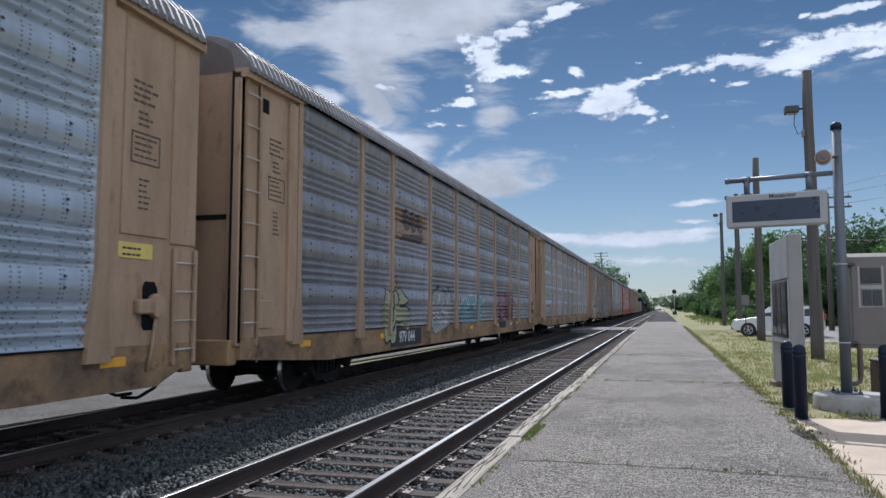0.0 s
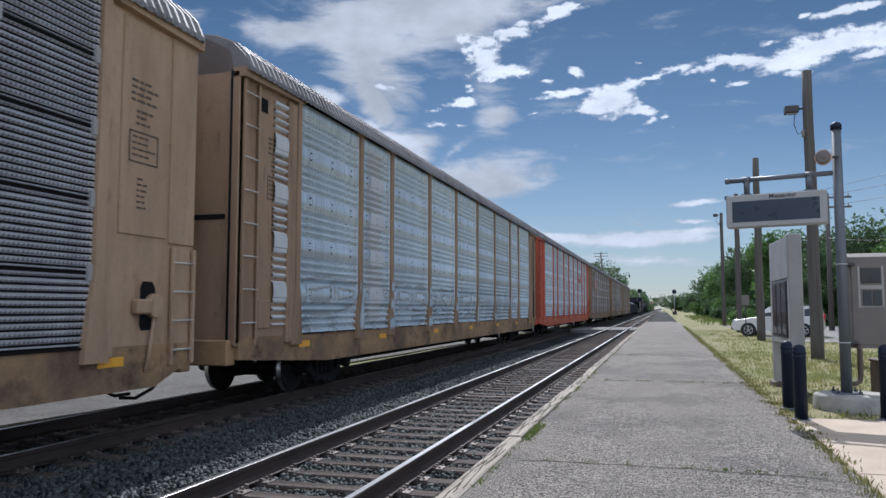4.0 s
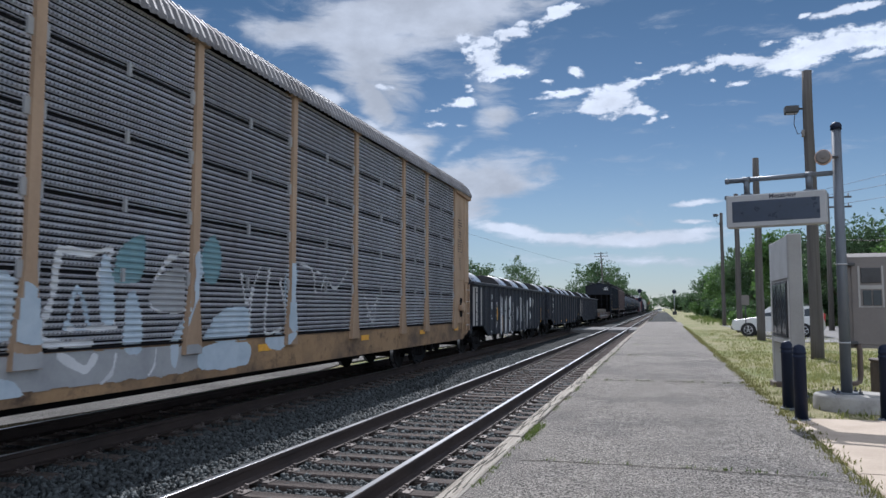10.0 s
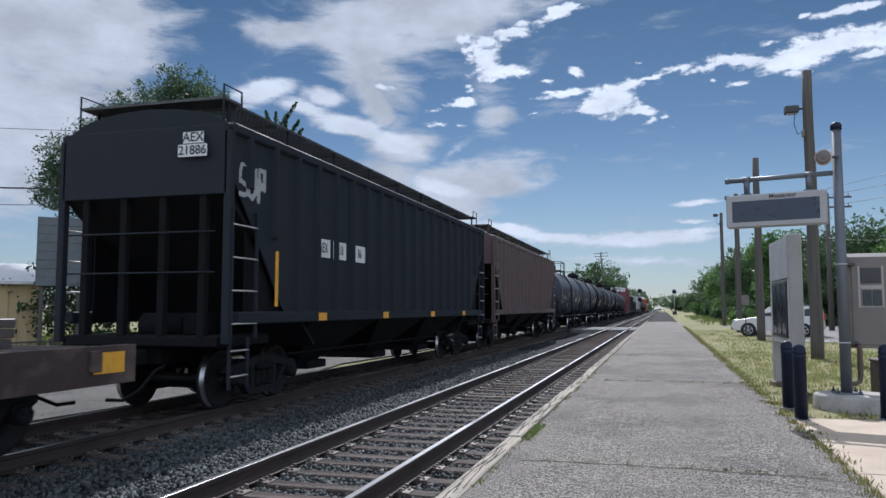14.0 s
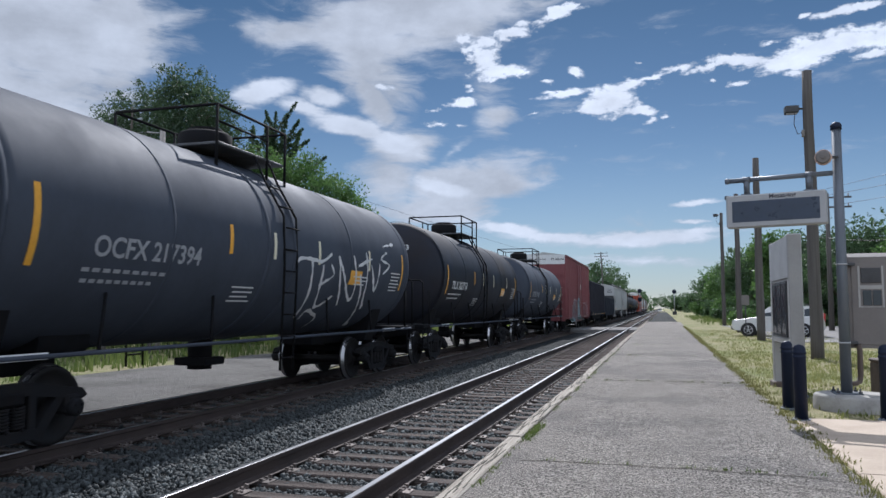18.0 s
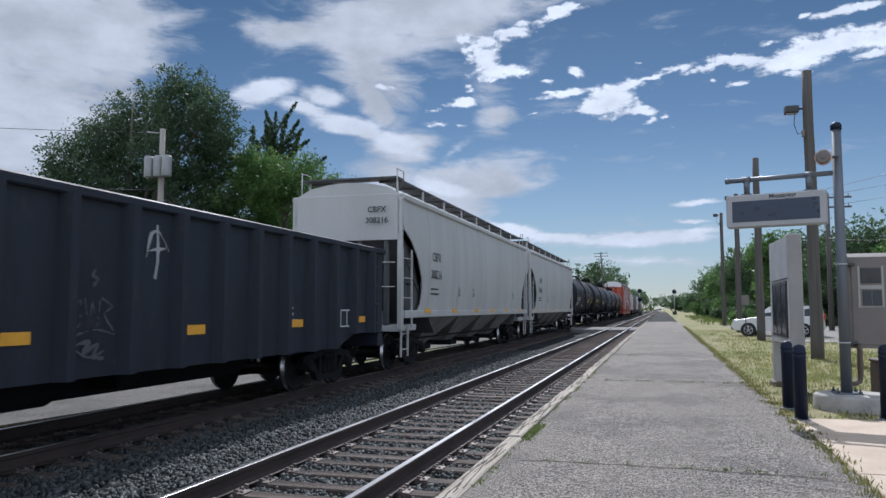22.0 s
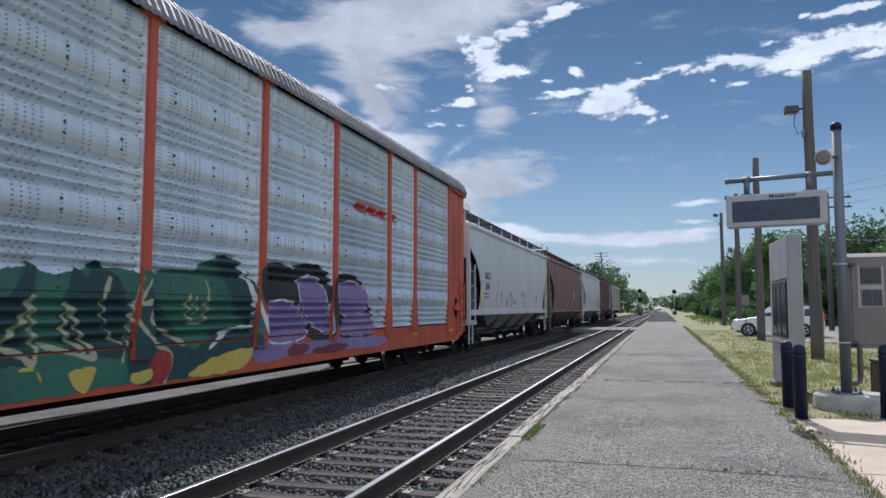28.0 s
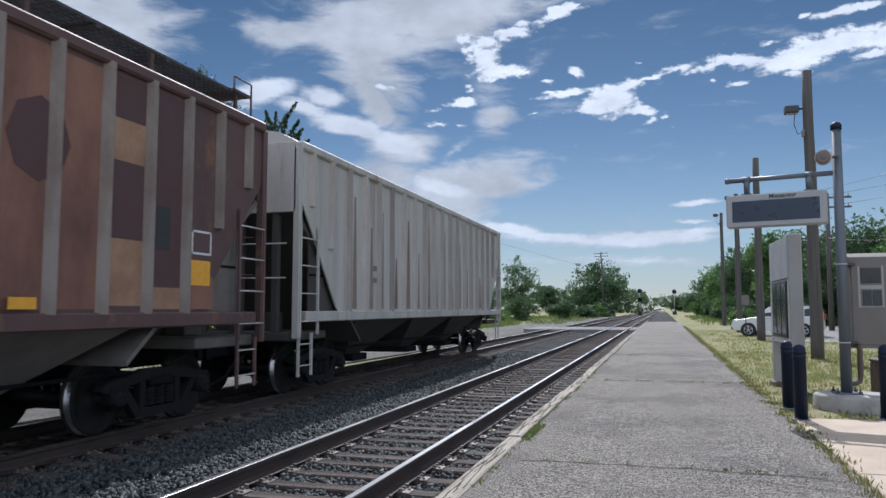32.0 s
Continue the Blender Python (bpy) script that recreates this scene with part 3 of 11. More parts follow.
class Geo:
    """Collects vertices and faces of one mesh; faces may be smooth and take a material number."""

    def __init__(self):
        self.v, self.f, self.s, self.k = [], [], [], []

    def add(self, verts, faces, smooth=False, mat=0):
        o = len(self.v)
        self.v.extend(tuple(p) for p in verts)
        for f in faces:
            self.f.append(tuple(i + o for i in f))
            self.s.append(smooth)
            self.k.append(mat)
        return self

    def box(self, x0, x1, y0, y1, z0, z1, c=0.0, mat=0):
        """A box, with its long edges and corners cut by c."""
        if c <= 0:
            v = [(x, y, z) for x in (x0, x1) for y in (y0, y1) for z in (z0, z1)]
            return self.add(v, [(0, 1, 3, 2), (4, 6, 7, 5), (0, 4, 5, 1), (2, 3, 7, 6), (0, 2, 6, 4), (1, 5, 7, 3)], False, mat)
        c = min(c, (x1 - x0) * 0.45, (y1 - y0) * 0.45, (z1 - z0) * 0.45)
        lo, hi, idx, v = (x0, y0, z0), (x1, y1, z1), {}, []
        for sx in (0, 1):
            for sy in (0, 1):
                for sz in (0, 1):
                    sgn = (sx, sy, sz)
                    for ax in range(3):
                        p = []
                        for i in range(3):
                            edge = hi[i] if sgn[i] else lo[i]
                            p.append(edge if i == ax else edge + (-c if sgn[i] else c))
                        idx[sx, sy, sz, ax] = len(v)
                        v.append(tuple(p))
        f = []
        for ax in range(3):
            a, b = [i for i in range(3) if i != ax]
            for s in (0, 1):
                def key(p, q, ax=ax, a=a, b=b, s=s):
                    t = [0, 0, 0]
                    t[ax], t[a], t[b] = s, p, q
                    return idx[(*t, ax)]
                ring = [key(0, 0), key(1, 0), key(1, 1), key(0, 1)]
                flip = (s == 0) ^ (ax == 1)
                f.append(tuple(reversed(ring)) if flip else tuple(ring))
            for p in (0, 1):
                for q in (0, 1):
                    t0, t1 = [0, 0, 0], [0, 0, 0]
                    t0[a], t0[b], t1[a], t1[b], t1[ax] = p, q, p, q, 1
                    quad = (idx[(*t0, a)], idx[(*t0, b)], idx[(*t1, b)], idx[(*t1, a)])
                    flip = ((p ^ q) == 0) ^ (ax == 1)
                    f.append(tuple(reversed(quad)) if flip else quad)
        for sx in (0, 1):
            for sy in (0, 1):
                for sz in (0, 1):
                    tri = tuple(idx[sx, sy, sz, ax] for ax in range(3))
                    f.append(tri if (sx + sy + sz) % 2 else tuple(reversed(tri)))
        return self.add(v, f, False, mat)

    def prism(self, poly, axis, a0, a1, smooth=False, mat=0, caps=True):
        """A polygon drawn out along an axis. poly holds the other two coordinates in order (y,z), (x,z) or (x,y)."""
        n = len(poly)
        def put(p, a):
            t = list(p)
            t.insert(axis, a)
            return tuple(t)
        v = [put(p, a0) for p in poly] + [put(p, a1) for p in poly]
        area = sum(poly[i][0] * poly[(i + 1) % n][1] - poly[(i + 1) % n][0] * poly[i][1] for i in range(n))
        turn = (area > 0) ^ (axis == 1) ^ (a1 < a0)
        sides = [(i, (i + 1) % n, n + (i + 1) % n, n + i) for i in range(n)]
        ends = [tuple(range(n - 1, -1, -1)), tuple(range(n, 2 * n))]
        if not turn:
            sides, ends = [tuple(reversed(q)) for q in sides], [tuple(reversed(q)) for q in ends]
        self.add(v, sides, smooth, mat)
        if caps:
            o = len(self.v) - 2 * n
            for e in ends:
                self.f.append(tuple(i + o for i in e))
                self.s.append(False)
                self.k.append(mat)
        return self

    def tube(self, pts, radii, n=10, caps=True, smooth=True, mat=0):
        """A round tube through the points, with a radius for each."""
        pts = [Vector(p) for p in pts]
        radii = radii if isinstance(radii, (list, tuple)) else [radii] * len(pts)
        rings, up = [], None
        for i, p in enumerate(pts):
            d = (pts[min(i + 1, len(pts) - 1)] - pts[max(i - 1, 0)]).normalized()
            if up is None:
                up = Vector((0, 0, 1)) if abs(d.z) < 0.9 else Vector((1, 0, 0))
            side = d.cross(up).normalized()
            up = side.cross(d).normalized()
            rings.append([tuple(p + radii[i] * (math.cos(2 * math.pi * k / n) * side + math.sin(2 * math.pi * k / n) * up)) for k in range(n)])
        v = [q for r in rings for q in r]
        f = [(i * n + k, i * n + (k + 1) % n, (i + 1) * n + (k + 1) % n, (i + 1) * n + k) for i in range(len(pts) - 1) for k in range(n)]
        self.add(v, f, smooth, mat)
        if caps:
            o, m = len(self.v) - len(v), len(v)
            for e in (tuple(range(n - 1, -1, -1)), tuple(range(m - n, m))):
                self.f.append(tuple(i + o for i in e))
                self.s.append(False)
                self.k.append(mat)
        return self

    def grid(self, rows, smooth=False, mat=0, closed=False):
        """A sheet from rows of points."""
        n = len(rows[0])
        v = [p for r in rows for p in r]
        f = []
        for i in range(len(rows) - 1):
            for k in range(n if closed else n - 1):
                k2 = (k + 1) % n
                f.append((i * n + k, i * n + k2, (i + 1) * n + k2, (i + 1) * n + k))
        return self.add(v, f, smooth, mat)

    def moved(self, m):
        self.v = [tuple(m @ Vector(p)) for p in self.v]
        return self

    def mesh(self, name, *mats):
        me = bpy.data.meshes.new(name)
        me.from_pydata(self.v, [], self.f)
        me.polygons.foreach_set("use_smooth", self.s)
        for m in mats:
            me.materials.append(m)
        if len(mats) > 1:
            me.polygons.foreach_set("material_index", self.k)
        me.update()
        return me


def part(name, shape, material, parent, label="", at=None):
    """One mesh object under a thing or under a part. shape: a Geo or a mesh that is shared."""
    mats = material if isinstance(material, (list, tuple)) else (material,)
    me = shape.mesh(name, *mats) if isinstance(shape, Geo) else shape
    ob = new(name, me)
    ob.parent = parent
    if at is not None:
        ob.matrix_basis = at
    if label:
        ob["label"] = label
    return ob


def thing(name, label, category, at=None, group="", kind=""):
    ob = new(name)
    ob.empty_display_size = 0.3
    if at is not None:
        ob.matrix_basis = at
    return tagged(ob, label, category, group, kind)


def solid(name, shape, material, label, category, at=None, group="", kind=""):
    mats = material if isinstance(material, (list, tuple)) else (material,)
    ob = new(name, shape.mesh(name, *mats) if isinstance(shape, Geo) else shape)
    if at is not None:
        ob.matrix_basis = at
    return tagged(ob, label, category, group, kind)


SHARED = {}


def shared(key, make, *mats):
    """One mesh for all parts of the same make and material."""
    k = (key, tuple(m.name for m in mats))
    if k not in SHARED:
        SHARED[k] = make().mesh(key if isinstance(key, str) else key[0], *mats)
    return SHARED[k]


def from_arrays(name, verts, quads, mat, smooth=False):
    me = bpy.data.meshes.new(name)
    me.vertices.add(len(verts))
    me.vertices.foreach_set("co", np.asarray(verts, dtype=np.float32).ravel())
    n, w = quads.shape
    me.loops.add(n * w)
    me.loops.foreach_set("vertex_index", quads.astype(np.int32).ravel())
    me.polygons.add(n)
    me.polygons.foreach_set("loop_start", np.arange(0, n * w, w, dtype=np.int32))
    me.polygons.foreach_set("loop_total", np.full(n, w, dtype=np.int32))
    me.update(calc_edges=True)
    me.validate()
    me.materials.append(mat)
    return me


def letters(body, size, bend=None):
    """Flat lettering in the built-in font as plain points and faces; centred, x to the right, y up."""
    cu = bpy.data.curves.new("lettering", "FONT")
    cu.body, cu.size, cu.align_x, cu.align_y, cu.resolution_u = body, size, "CENTER", "CENTER", 3
    cu.offset = size * 0.02
    ob = bpy.data.objects.new("lettering", cu)
    me = bpy.data.meshes.new_from_object(ob)
    v = [tuple(p.co) for p in me.vertices]
    f = [tuple(p.vertices) for p in me.polygons]
    bpy.data.objects.remove(ob)
    bpy.data.meshes.remove(me)
    bpy.data.curves.remove(cu)
    return v, f


def side_letters(body, size, x, y, z, squeeze=1.0):
    """Lettering on a side wall that faces +x, read from there."""
    v, f = letters(body, size)
    g = Geo()
    g.add([(x, y + p[0] * squeeze, z + p[1]) for p in v], f)
    return g


def end_letters(body, size, x, y, z):
    """Lettering on an end wall that faces -y."""
    v, f = letters(body, size)
    g = Geo()
    g.add([(x + p[0], y, z + p[1]) for p in v], f)
    return g


def round_letters(body, size, r, y, zc, angle):
    """Lettering on a lying cylinder round y; angle: degrees above the side."""
    v, f = letters(body, size)
    g = Geo()
    out = []
    for p in v:
        a = radians(angle) + p[1] / r
        out.append((r * math.cos(a), y + p[0], zc + r * math.sin(a)))
    g.add(out, f)
    return g


def bars(count, width, height, gap, x, y, z, rng):
    """Rows of small print as plain bars on a side wall that faces +x."""
    g = Geo()
    for i in range(count):
        w = width * rng.uniform(0.65, 1.0)
        z0 = z - i * (height + gap)
        a, end = y - width / 2, y - width / 2 + w
        while a < end - height:
            b = min(end, a + height * rng.uniform(1.2, 3.4))
            g.box(x - 0.004, x, a, b, z0 - height * 0.72, z0)
            a = b + height * 0.65
    return g

# ---------------------------------------------------------------- ground and railway
NEAR_X, FAR_X = -3.30, -7.56
RNG = random.Random(7)
NPR = np.random.default_rng(11)


def ground_sheet():
    xs = [-2500, -600, -200, -80, -40, -26, -20, -14, -11, -10.4, -9.9, -1.2, 1.3, 1.74, 3, 5, 8, 12, 20, 40, 90, 250, 700, 2500]
    ys = [-900, -200, -60, -20, -8, 0, 4, 8, 12, 16, 20, 26, 32, 40, 50, 65, 85, 120, 180, 300, 600, 1200, 2500]
    rows = []
    for y in ys:
        row = []
        for x in xs:
            if x < -10.2:
                z = -0.42
            elif x < 1.5:
                z = -0.75
            else:
                z = -0.02 if x < 1.8 else -0.05
            if abs(x) < 100 and (x > 2.5 or x < -14) and -50 < y < 200:
                z += 0.05 * noise.noise(Vector((x * 0.3, y * 0.3, 0)))
            row.append((x, y, z))
        rows.append(row)
    return Geo().grid(rows)


solid("ground", ground_sheet(), SOIL, "dry grassy ground with green patches reaching the horizon", "ground", kind="structure")


def strip(x0, x1, y0, y1, z, step=6.0, rough=0.0, seed=1):
    """A slightly uneven sheet with ragged edges, 8 cm thick."""
    rng = random.Random(seed)
    n = max(2, int((y1 - y0) / step))
    top = []
    for i in range(n + 1):
        y = y0 + (y1 - y0) * i / n
        a, b = x0 + rng.uniform(-rough, rough), x1 + rng.uniform(-rough, rough)
        top.append([(a, y, z - 0.3), (a, y, z), (a * 0.6 + b * 0.4, y, z + 0.015), (b, y, z), (b, y, z - 0.3)])
    return Geo().grid([r[::-1] for r in top][::-1])


solid("service_road", strip(-16.2, -10.6, -30, 170, -0.36, 3.0, 0.35, 3), GRAVEL, "pale gravel service road beside the far track", "road", kind="structure")
solid("parking_lot", strip(5.3, 80, 39, 74, -0.02, 4.0, 0.2, 5), LOT, "worn grey asphalt parking lot beyond the grass", "parking lot", kind="structure")


def ballast_bed():
    g = Geo()
    prof = [(-10.7, -0.62), (-9.35, -0.25), (-8.9, -0.25), (-6.2, -0.25), (-5.9, -0.25), (-5.2, -0.27), (-4.8, -0.255), (-4.5, -0.25), (-2.0, -0.25), (-1.86, -0.25)]
    ys = [-25 + i * 0.9 for i in range(90)] + [57 + i * 8 for i in range(30)] + [300, 400, 600, 1000, 1600]
    rows = []
    for y in ys:
        rows.append([(x, y, z + (0.012 * noise.noise(Vector((x * 2.1, y * 2.1, 4))) if y < 60 else 0)) for x, z in prof])
    return g.grid([r[::-1] for r in rows][::-1])


solid("ballast_bed", ballast_bed(), BALLAST, "dark grey crushed-stone ballast bed under both tracks", "ballast", kind="structure")


def ballast_stones():
    """Loose stones near the platform: small cut octahedra, turned at random."""
    base = np.array([(1, 0, 0), (-1, 0, 0), (0, 1, 0), (0, -1, 0), (0, 0, 1), (0, 0, -1)], float)
    tris = np.array([(0, 2, 4), (2, 1, 4), (1, 3, 4), (3, 0, 4), (2, 0, 5), (1, 2, 5), (3, 1, 5), (0, 3, 5)])
    zones = [(-6.75, -4.15, -8, 3.5, 3000), (-3.98, -2.62, -8, 3.0, 2000), (-2.48, -1.9, -8, 3.0, 800), (-6.75, -4.15, 3.5, 16, 15000), (-6.75, -4.15, 16, 32, 9000), (-3.98, -2.62, 3.0, 14, 6000), (-3.98, -2.62, 14, 26, 3500),
             (-2.48, -1.9, 3.0, 20, 3500), (-10.4, -9.0, 5, 22, 2500), (-8.2, -6.9, 5, 20, 2500)]
    spots = []
    for x0, x1, y0, y1, n in zones:
        p = NPR.uniform((x0, y0), (x1, y1), (n, 2))
        spots.append(p)
    p = np.concatenate(spots)
    n = len(p)
    size = NPR.uniform(0.016, 0.044, (n, 1, 1)) * NPR.uniform(0.55, 1.25, (n, 1, 3))
    v = base[None] * size + NPR.normal(0, 0.004, (n, 6, 3))
    q = NPR.normal(size=(n, 4))
    q /= np.linalg.norm(q, axis=1, keepdims=True)
    w, x, y, z = q.T
    r = np.stack([1 - 2 * (y * y + z * z), 2 * (x * y - z * w), 2 * (x * z + y * w), 2 * (x * y + z * w), 1 - 2 * (x * x + z * z), 2 * (y * z - x * w),
                  2 * (x * z - y * w), 2 * (y * z + x * w), 1 - 2 * (x * x + y * y)], axis=1).reshape(n, 3, 3)
    v = np.einsum("nij,nkj->nki", r, v)
    height = np.interp(p[:, 0], [-10.7, -9.35, -6.2, -5.9, -5.2, -4.8, -4.5, -1.9], [-0.62, -0.25, -0.25, -0.25, -0.27, -0.255, -0.25, -0.25])
    v[:, :, 0] += p[:, None, 0]
    v[:, :, 1] += p[:, None, 1]
    v[:, :, 2] += (height + NPR.uniform(-0.002, 0.03, n))[:, None]
    f = (tris[None] + 6 * np.arange(n)[:, None, None]).reshape(-1, 3)
    return from_arrays("ballast_stones", v.reshape(-1, 3), f, STONE)


tagged(new("ballast_stones", ballast_stones()), "loose dark grey crushed stones on the ballast bed", "stones", kind="stuff")

RAIL_PROFILE = [(-0.076, -0.186), (0.076, -0.186), (0.076, -0.174), (0.02, -0.158), (0.009, -0.14), (0.009, -0.06), (0.034, -0.045), (0.036, -0.008),
                (0.03, -0.002), (-0.03, -0.002), (-0.036, -0.008), (-0.034, -0.045), (-0.009, -0.06), (-0.009, -0.14), (-0.02, -0.158), (-0.076, -0.174)]


def rail_mesh():
    g = Geo().prism(RAIL_PROFILE, 1, -25, 1500)
    g.prism([(-0.029, -0.0018), (0.029, -0.0018), (0.026, 0.0), (-0.026, 0.0)], 1, -25, 1500, mat=1)
    return g


def tie_mesh(kind):
    g = Geo()
    g.box(-1.30, 1.30, -0.115 + 0.006 * kind, 0.115 - 0.004 * kind, -0.36, -0.204, 0.014)
    if kind:
        for i in range(3):
            y = -0.07 + 0.06 * i
            g.box(-1.28 + 0.4 * i * kind * 0.3, 0.3 + 0.3 * i, y, y + 0.006, -0.206, -0.2025)
    return g


def plate_mesh():
    """Tie plate with four spikes and an anchor at the rail foot."""
    g = Geo()
    g.box(-0.19, 0.19, -0.09, 0.09, -0.204, -0.188, 0.006)
    g.box(-0.11, -0.08, -0.09, 0.09, -0.19, -0.176, 0.004).box(0.08, 0.11, -0.09, 0.09, -0.19, -0.176, 0.004)
    for x in (-0.092, 0.092):
        for y in (-0.055, 0.05):
            g.box(x - 0.018, x + 0.018, y - 0.016, y + 0.016, -0.18, -0.158, 0.005)
    for x in (-0.145, 0.15):
        g.box(x - 0.013, x + 0.013, 0.02, 0.045, -0.19, -0.172, 0.004)
    return g


def anchor_mesh():
    return Geo().box(-0.10, 0.10, -0.012, 0.012, -0.21, -0.184, 0.004).box(0.06, 0.10, -0.02, 0.02, -0.20, -0.155, 0.005).box(-0.1, -0.06, -0.02, 0.02, -0.2, -0.16, 0.005)


def track(name, label, x, first, near_to, plates_to, skip=()):
    t = thing(name, label, "track", pose(x, 0, 0), kind="structure")
    for sx in (-0.7525, 0.7525):
        part("rail", shared("rail", rail_mesh, RAIL_SIDE, RAIL_TOP), (RAIL_SIDE, RAIL_TOP), t, "rusty steel rail with a polished head", pose(sx, 0, 0))
    rng = random.Random(int(abs(x) * 10))
    y, far = first, Geo()
    while y < 420:
        if any(a < y < b for a, b in skip):
            y += 0.53
            continue
        j = rng.uniform(-0.03, 0.03)
        if y < near_to:
            part("tie", shared(("tie", int(y * 7) % 3), lambda k=int(y * 7) % 3: tie_mesh(k), TIE_WOOD), TIE_WOOD, t, "",
                 pose(rng.uniform(-0.04, 0.04), y + j, rng.uniform(-0.006, 0.004), 0, 0, rng.uniform(-0.7, 0.7)))
            if y < plates_to:
                for sx in (-0.7525, 0.7525):
                    part("tie_plate", shared("tie_plate", plate_mesh, PLATE), PLATE, t, "", pose(sx, y + j, 0, 0, 0, rng.choice((0, 180))))
                    if y < plates_to * 0.6:
                        part("rail_anchor", shared("rail_anchor", anchor_mesh, PLATE), PLATE, t, "", pose(sx, y + j + 0.16, 0, 0, 0, rng.choice((0, 180))))
        else:
            far.box(-1.3, 1.3, y - 0.115, y + 0.115, -0.36, -0.204)
        y += 0.53
    tagged(part("far_ties", far, TIE_WOOD, t, "weathered wooden ties far along the track"), kind="stuff")
    return t


CROSS = (57.0, 64.5)
track("track_near", "weathered wooden ties and steel rails beside the platform", NEAR_X, -8.3, 78, 34, (CROSS,))
track("track_far", "steel rails on dark ties under the freight train", FAR_X, -8.12, 50, 24, (CROSS,))


def pedestrian_crossing():
    t = thing("track_crossing", "worn grey panel crossing laid over both tracks", "crossing", pose(0, CROSS[0], 0), kind="structure")
    spans = [(-10.2, -8.45), (-8.18, -6.94), (-6.67, -4.18), (-3.92, -2.68), (-2.41, -1.9)]
    for x0, x1 in spans:
        for i in range(3):
            part("panel", Geo().box(x0, x1, i * 2.5 + 0.02, i * 2.5 + 2.48, -0.3, 0.004, 0.02), LOT, t)
    return t


pedestrian_crossing()


# ---------------------------------------------------------------- platform
def platform_slab():
    ys = [-6 + i * 1.0 for i in range(99)]
    rng = random.Random(4)
    rows = []
    for y in ys:
        b = 1.74 + 0.05 * noise.noise(Vector((y * 0.9, 0, 0))) + rng.uniform(-0.015, 0.015) + max(0.0, (y - 30) * 0.004)
        rows.append([(b + 0.03, y, -0.7), (b, y, -0.02)] + [(b + (-1.65 - b) * k / 6, y, 0.015 * math.sin(math.pi * k / 6) + 0.004 * noise.noise(Vector((k * 1.1, y * 0.6, 2)))) for k in range(1, 7)] + [(-1.65, y, -0.7)])
    g = Geo().grid(rows)
    for y, flip in ((0, True), (len(rows) - 1, False)):
        r = rows[y]
        g.add(r, [tuple(range(len(r)))[::-1] if flip else tuple(range(len(r)))])
    return g


platform = solid("platform", platform_slab(), ASPHALT, "old grey asphalt station platform with weedy cracks", "platform", kind="structure")


def timber_edge():
    t = thing("platform_edge", "weathered splintered timber edging along the platform", "platform edge", pose(-1.715, 0, 0), kind="structure")
    rng = random.Random(9)
    y = -5.0
    while y < 92.0:
        w = rng.uniform(4.2, 5.2)
        g = Geo()
        g.box(-0.13, 0.05, 0.012, w - 0.012, -0.26, 0.0, 0.018)
        for k in range(26):
            x = rng.uniform(-0.12, 0.03)
            a = rng.uniform(0.1, w - 1.0)
            n = rng.randrange(3, 6)
            lean = rng.uniform(-0.02, 0.02)
            for i in range(n):
                g.box(x + lean * i, x + lean * i + rng.uniform(0.004, 0.014), a + 0.17 * i, a + 0.17 * (i + 1), -0.004, 0.0025 + 0.0004 * (k % 4), mat=1)
        part("timber", g, (TIMBER, CRACK), t, "", pose(rng.uniform(-0.014, 0.014), y, rng.uniform(0.022, 0.042), rng.uniform(-0.1, 0.1), rng.uniform(-0.8, 0.8), rng.uniform(-0.12, 0.12)))
        y += w
    return t


timber_edge()


def crack_line(y, x0, x1, drift, seed, width=0.018):
    rng = random.Random(seed)
    n = int((x1 - x0) / 0.09)
    rows = []
    yy = y
    for i in range(n + 1):
        x = x0 + (x1 - x0) * i / n
        yy = y + drift * i / n + 0.05 * noise.noise(Vector((x * 2.2, seed, 0))) + rng.uniform(-0.012, 0.012)
        w = width * rng.uniform(0.5, 1.3)
        z = 0.0185 * math.sin(math.pi * min(1, max(0, (x + 1.555) / 3.3))) + 0.0035
        rows.append([(x, yy - w, z), (x, yy + w, z)])
    return Geo().grid([r[::-1] for r in rows])


for k, (cy, cx0, cx1, drift, wd) in enumerate([(7.85, -1.45, 1.7, -0.1, 0.016), (7.45, 0.7, 1.7, -0.25, 0.01), (16.84, -1.5, 1.74, 0.1, 0.028), (26.0, -1.45, 1.78, 0.1, 0.03),
                                               (11.6, -1.0, 0.9, 0.12, 0.008), (33.5, -1.4, 1.7, 0, 0.03), (41, -1.4, 1.8, 0, 0.035), (52, -1.4, 1.8, 0, 0.04), (66, -1.4, 1.85, 0, 0.04), (80, -1.4, 1.9, 0, 0.045)]):
    part("crack", crack_line(cy, cx0, cx1, drift, k + 1, wd), CRACK, platform)


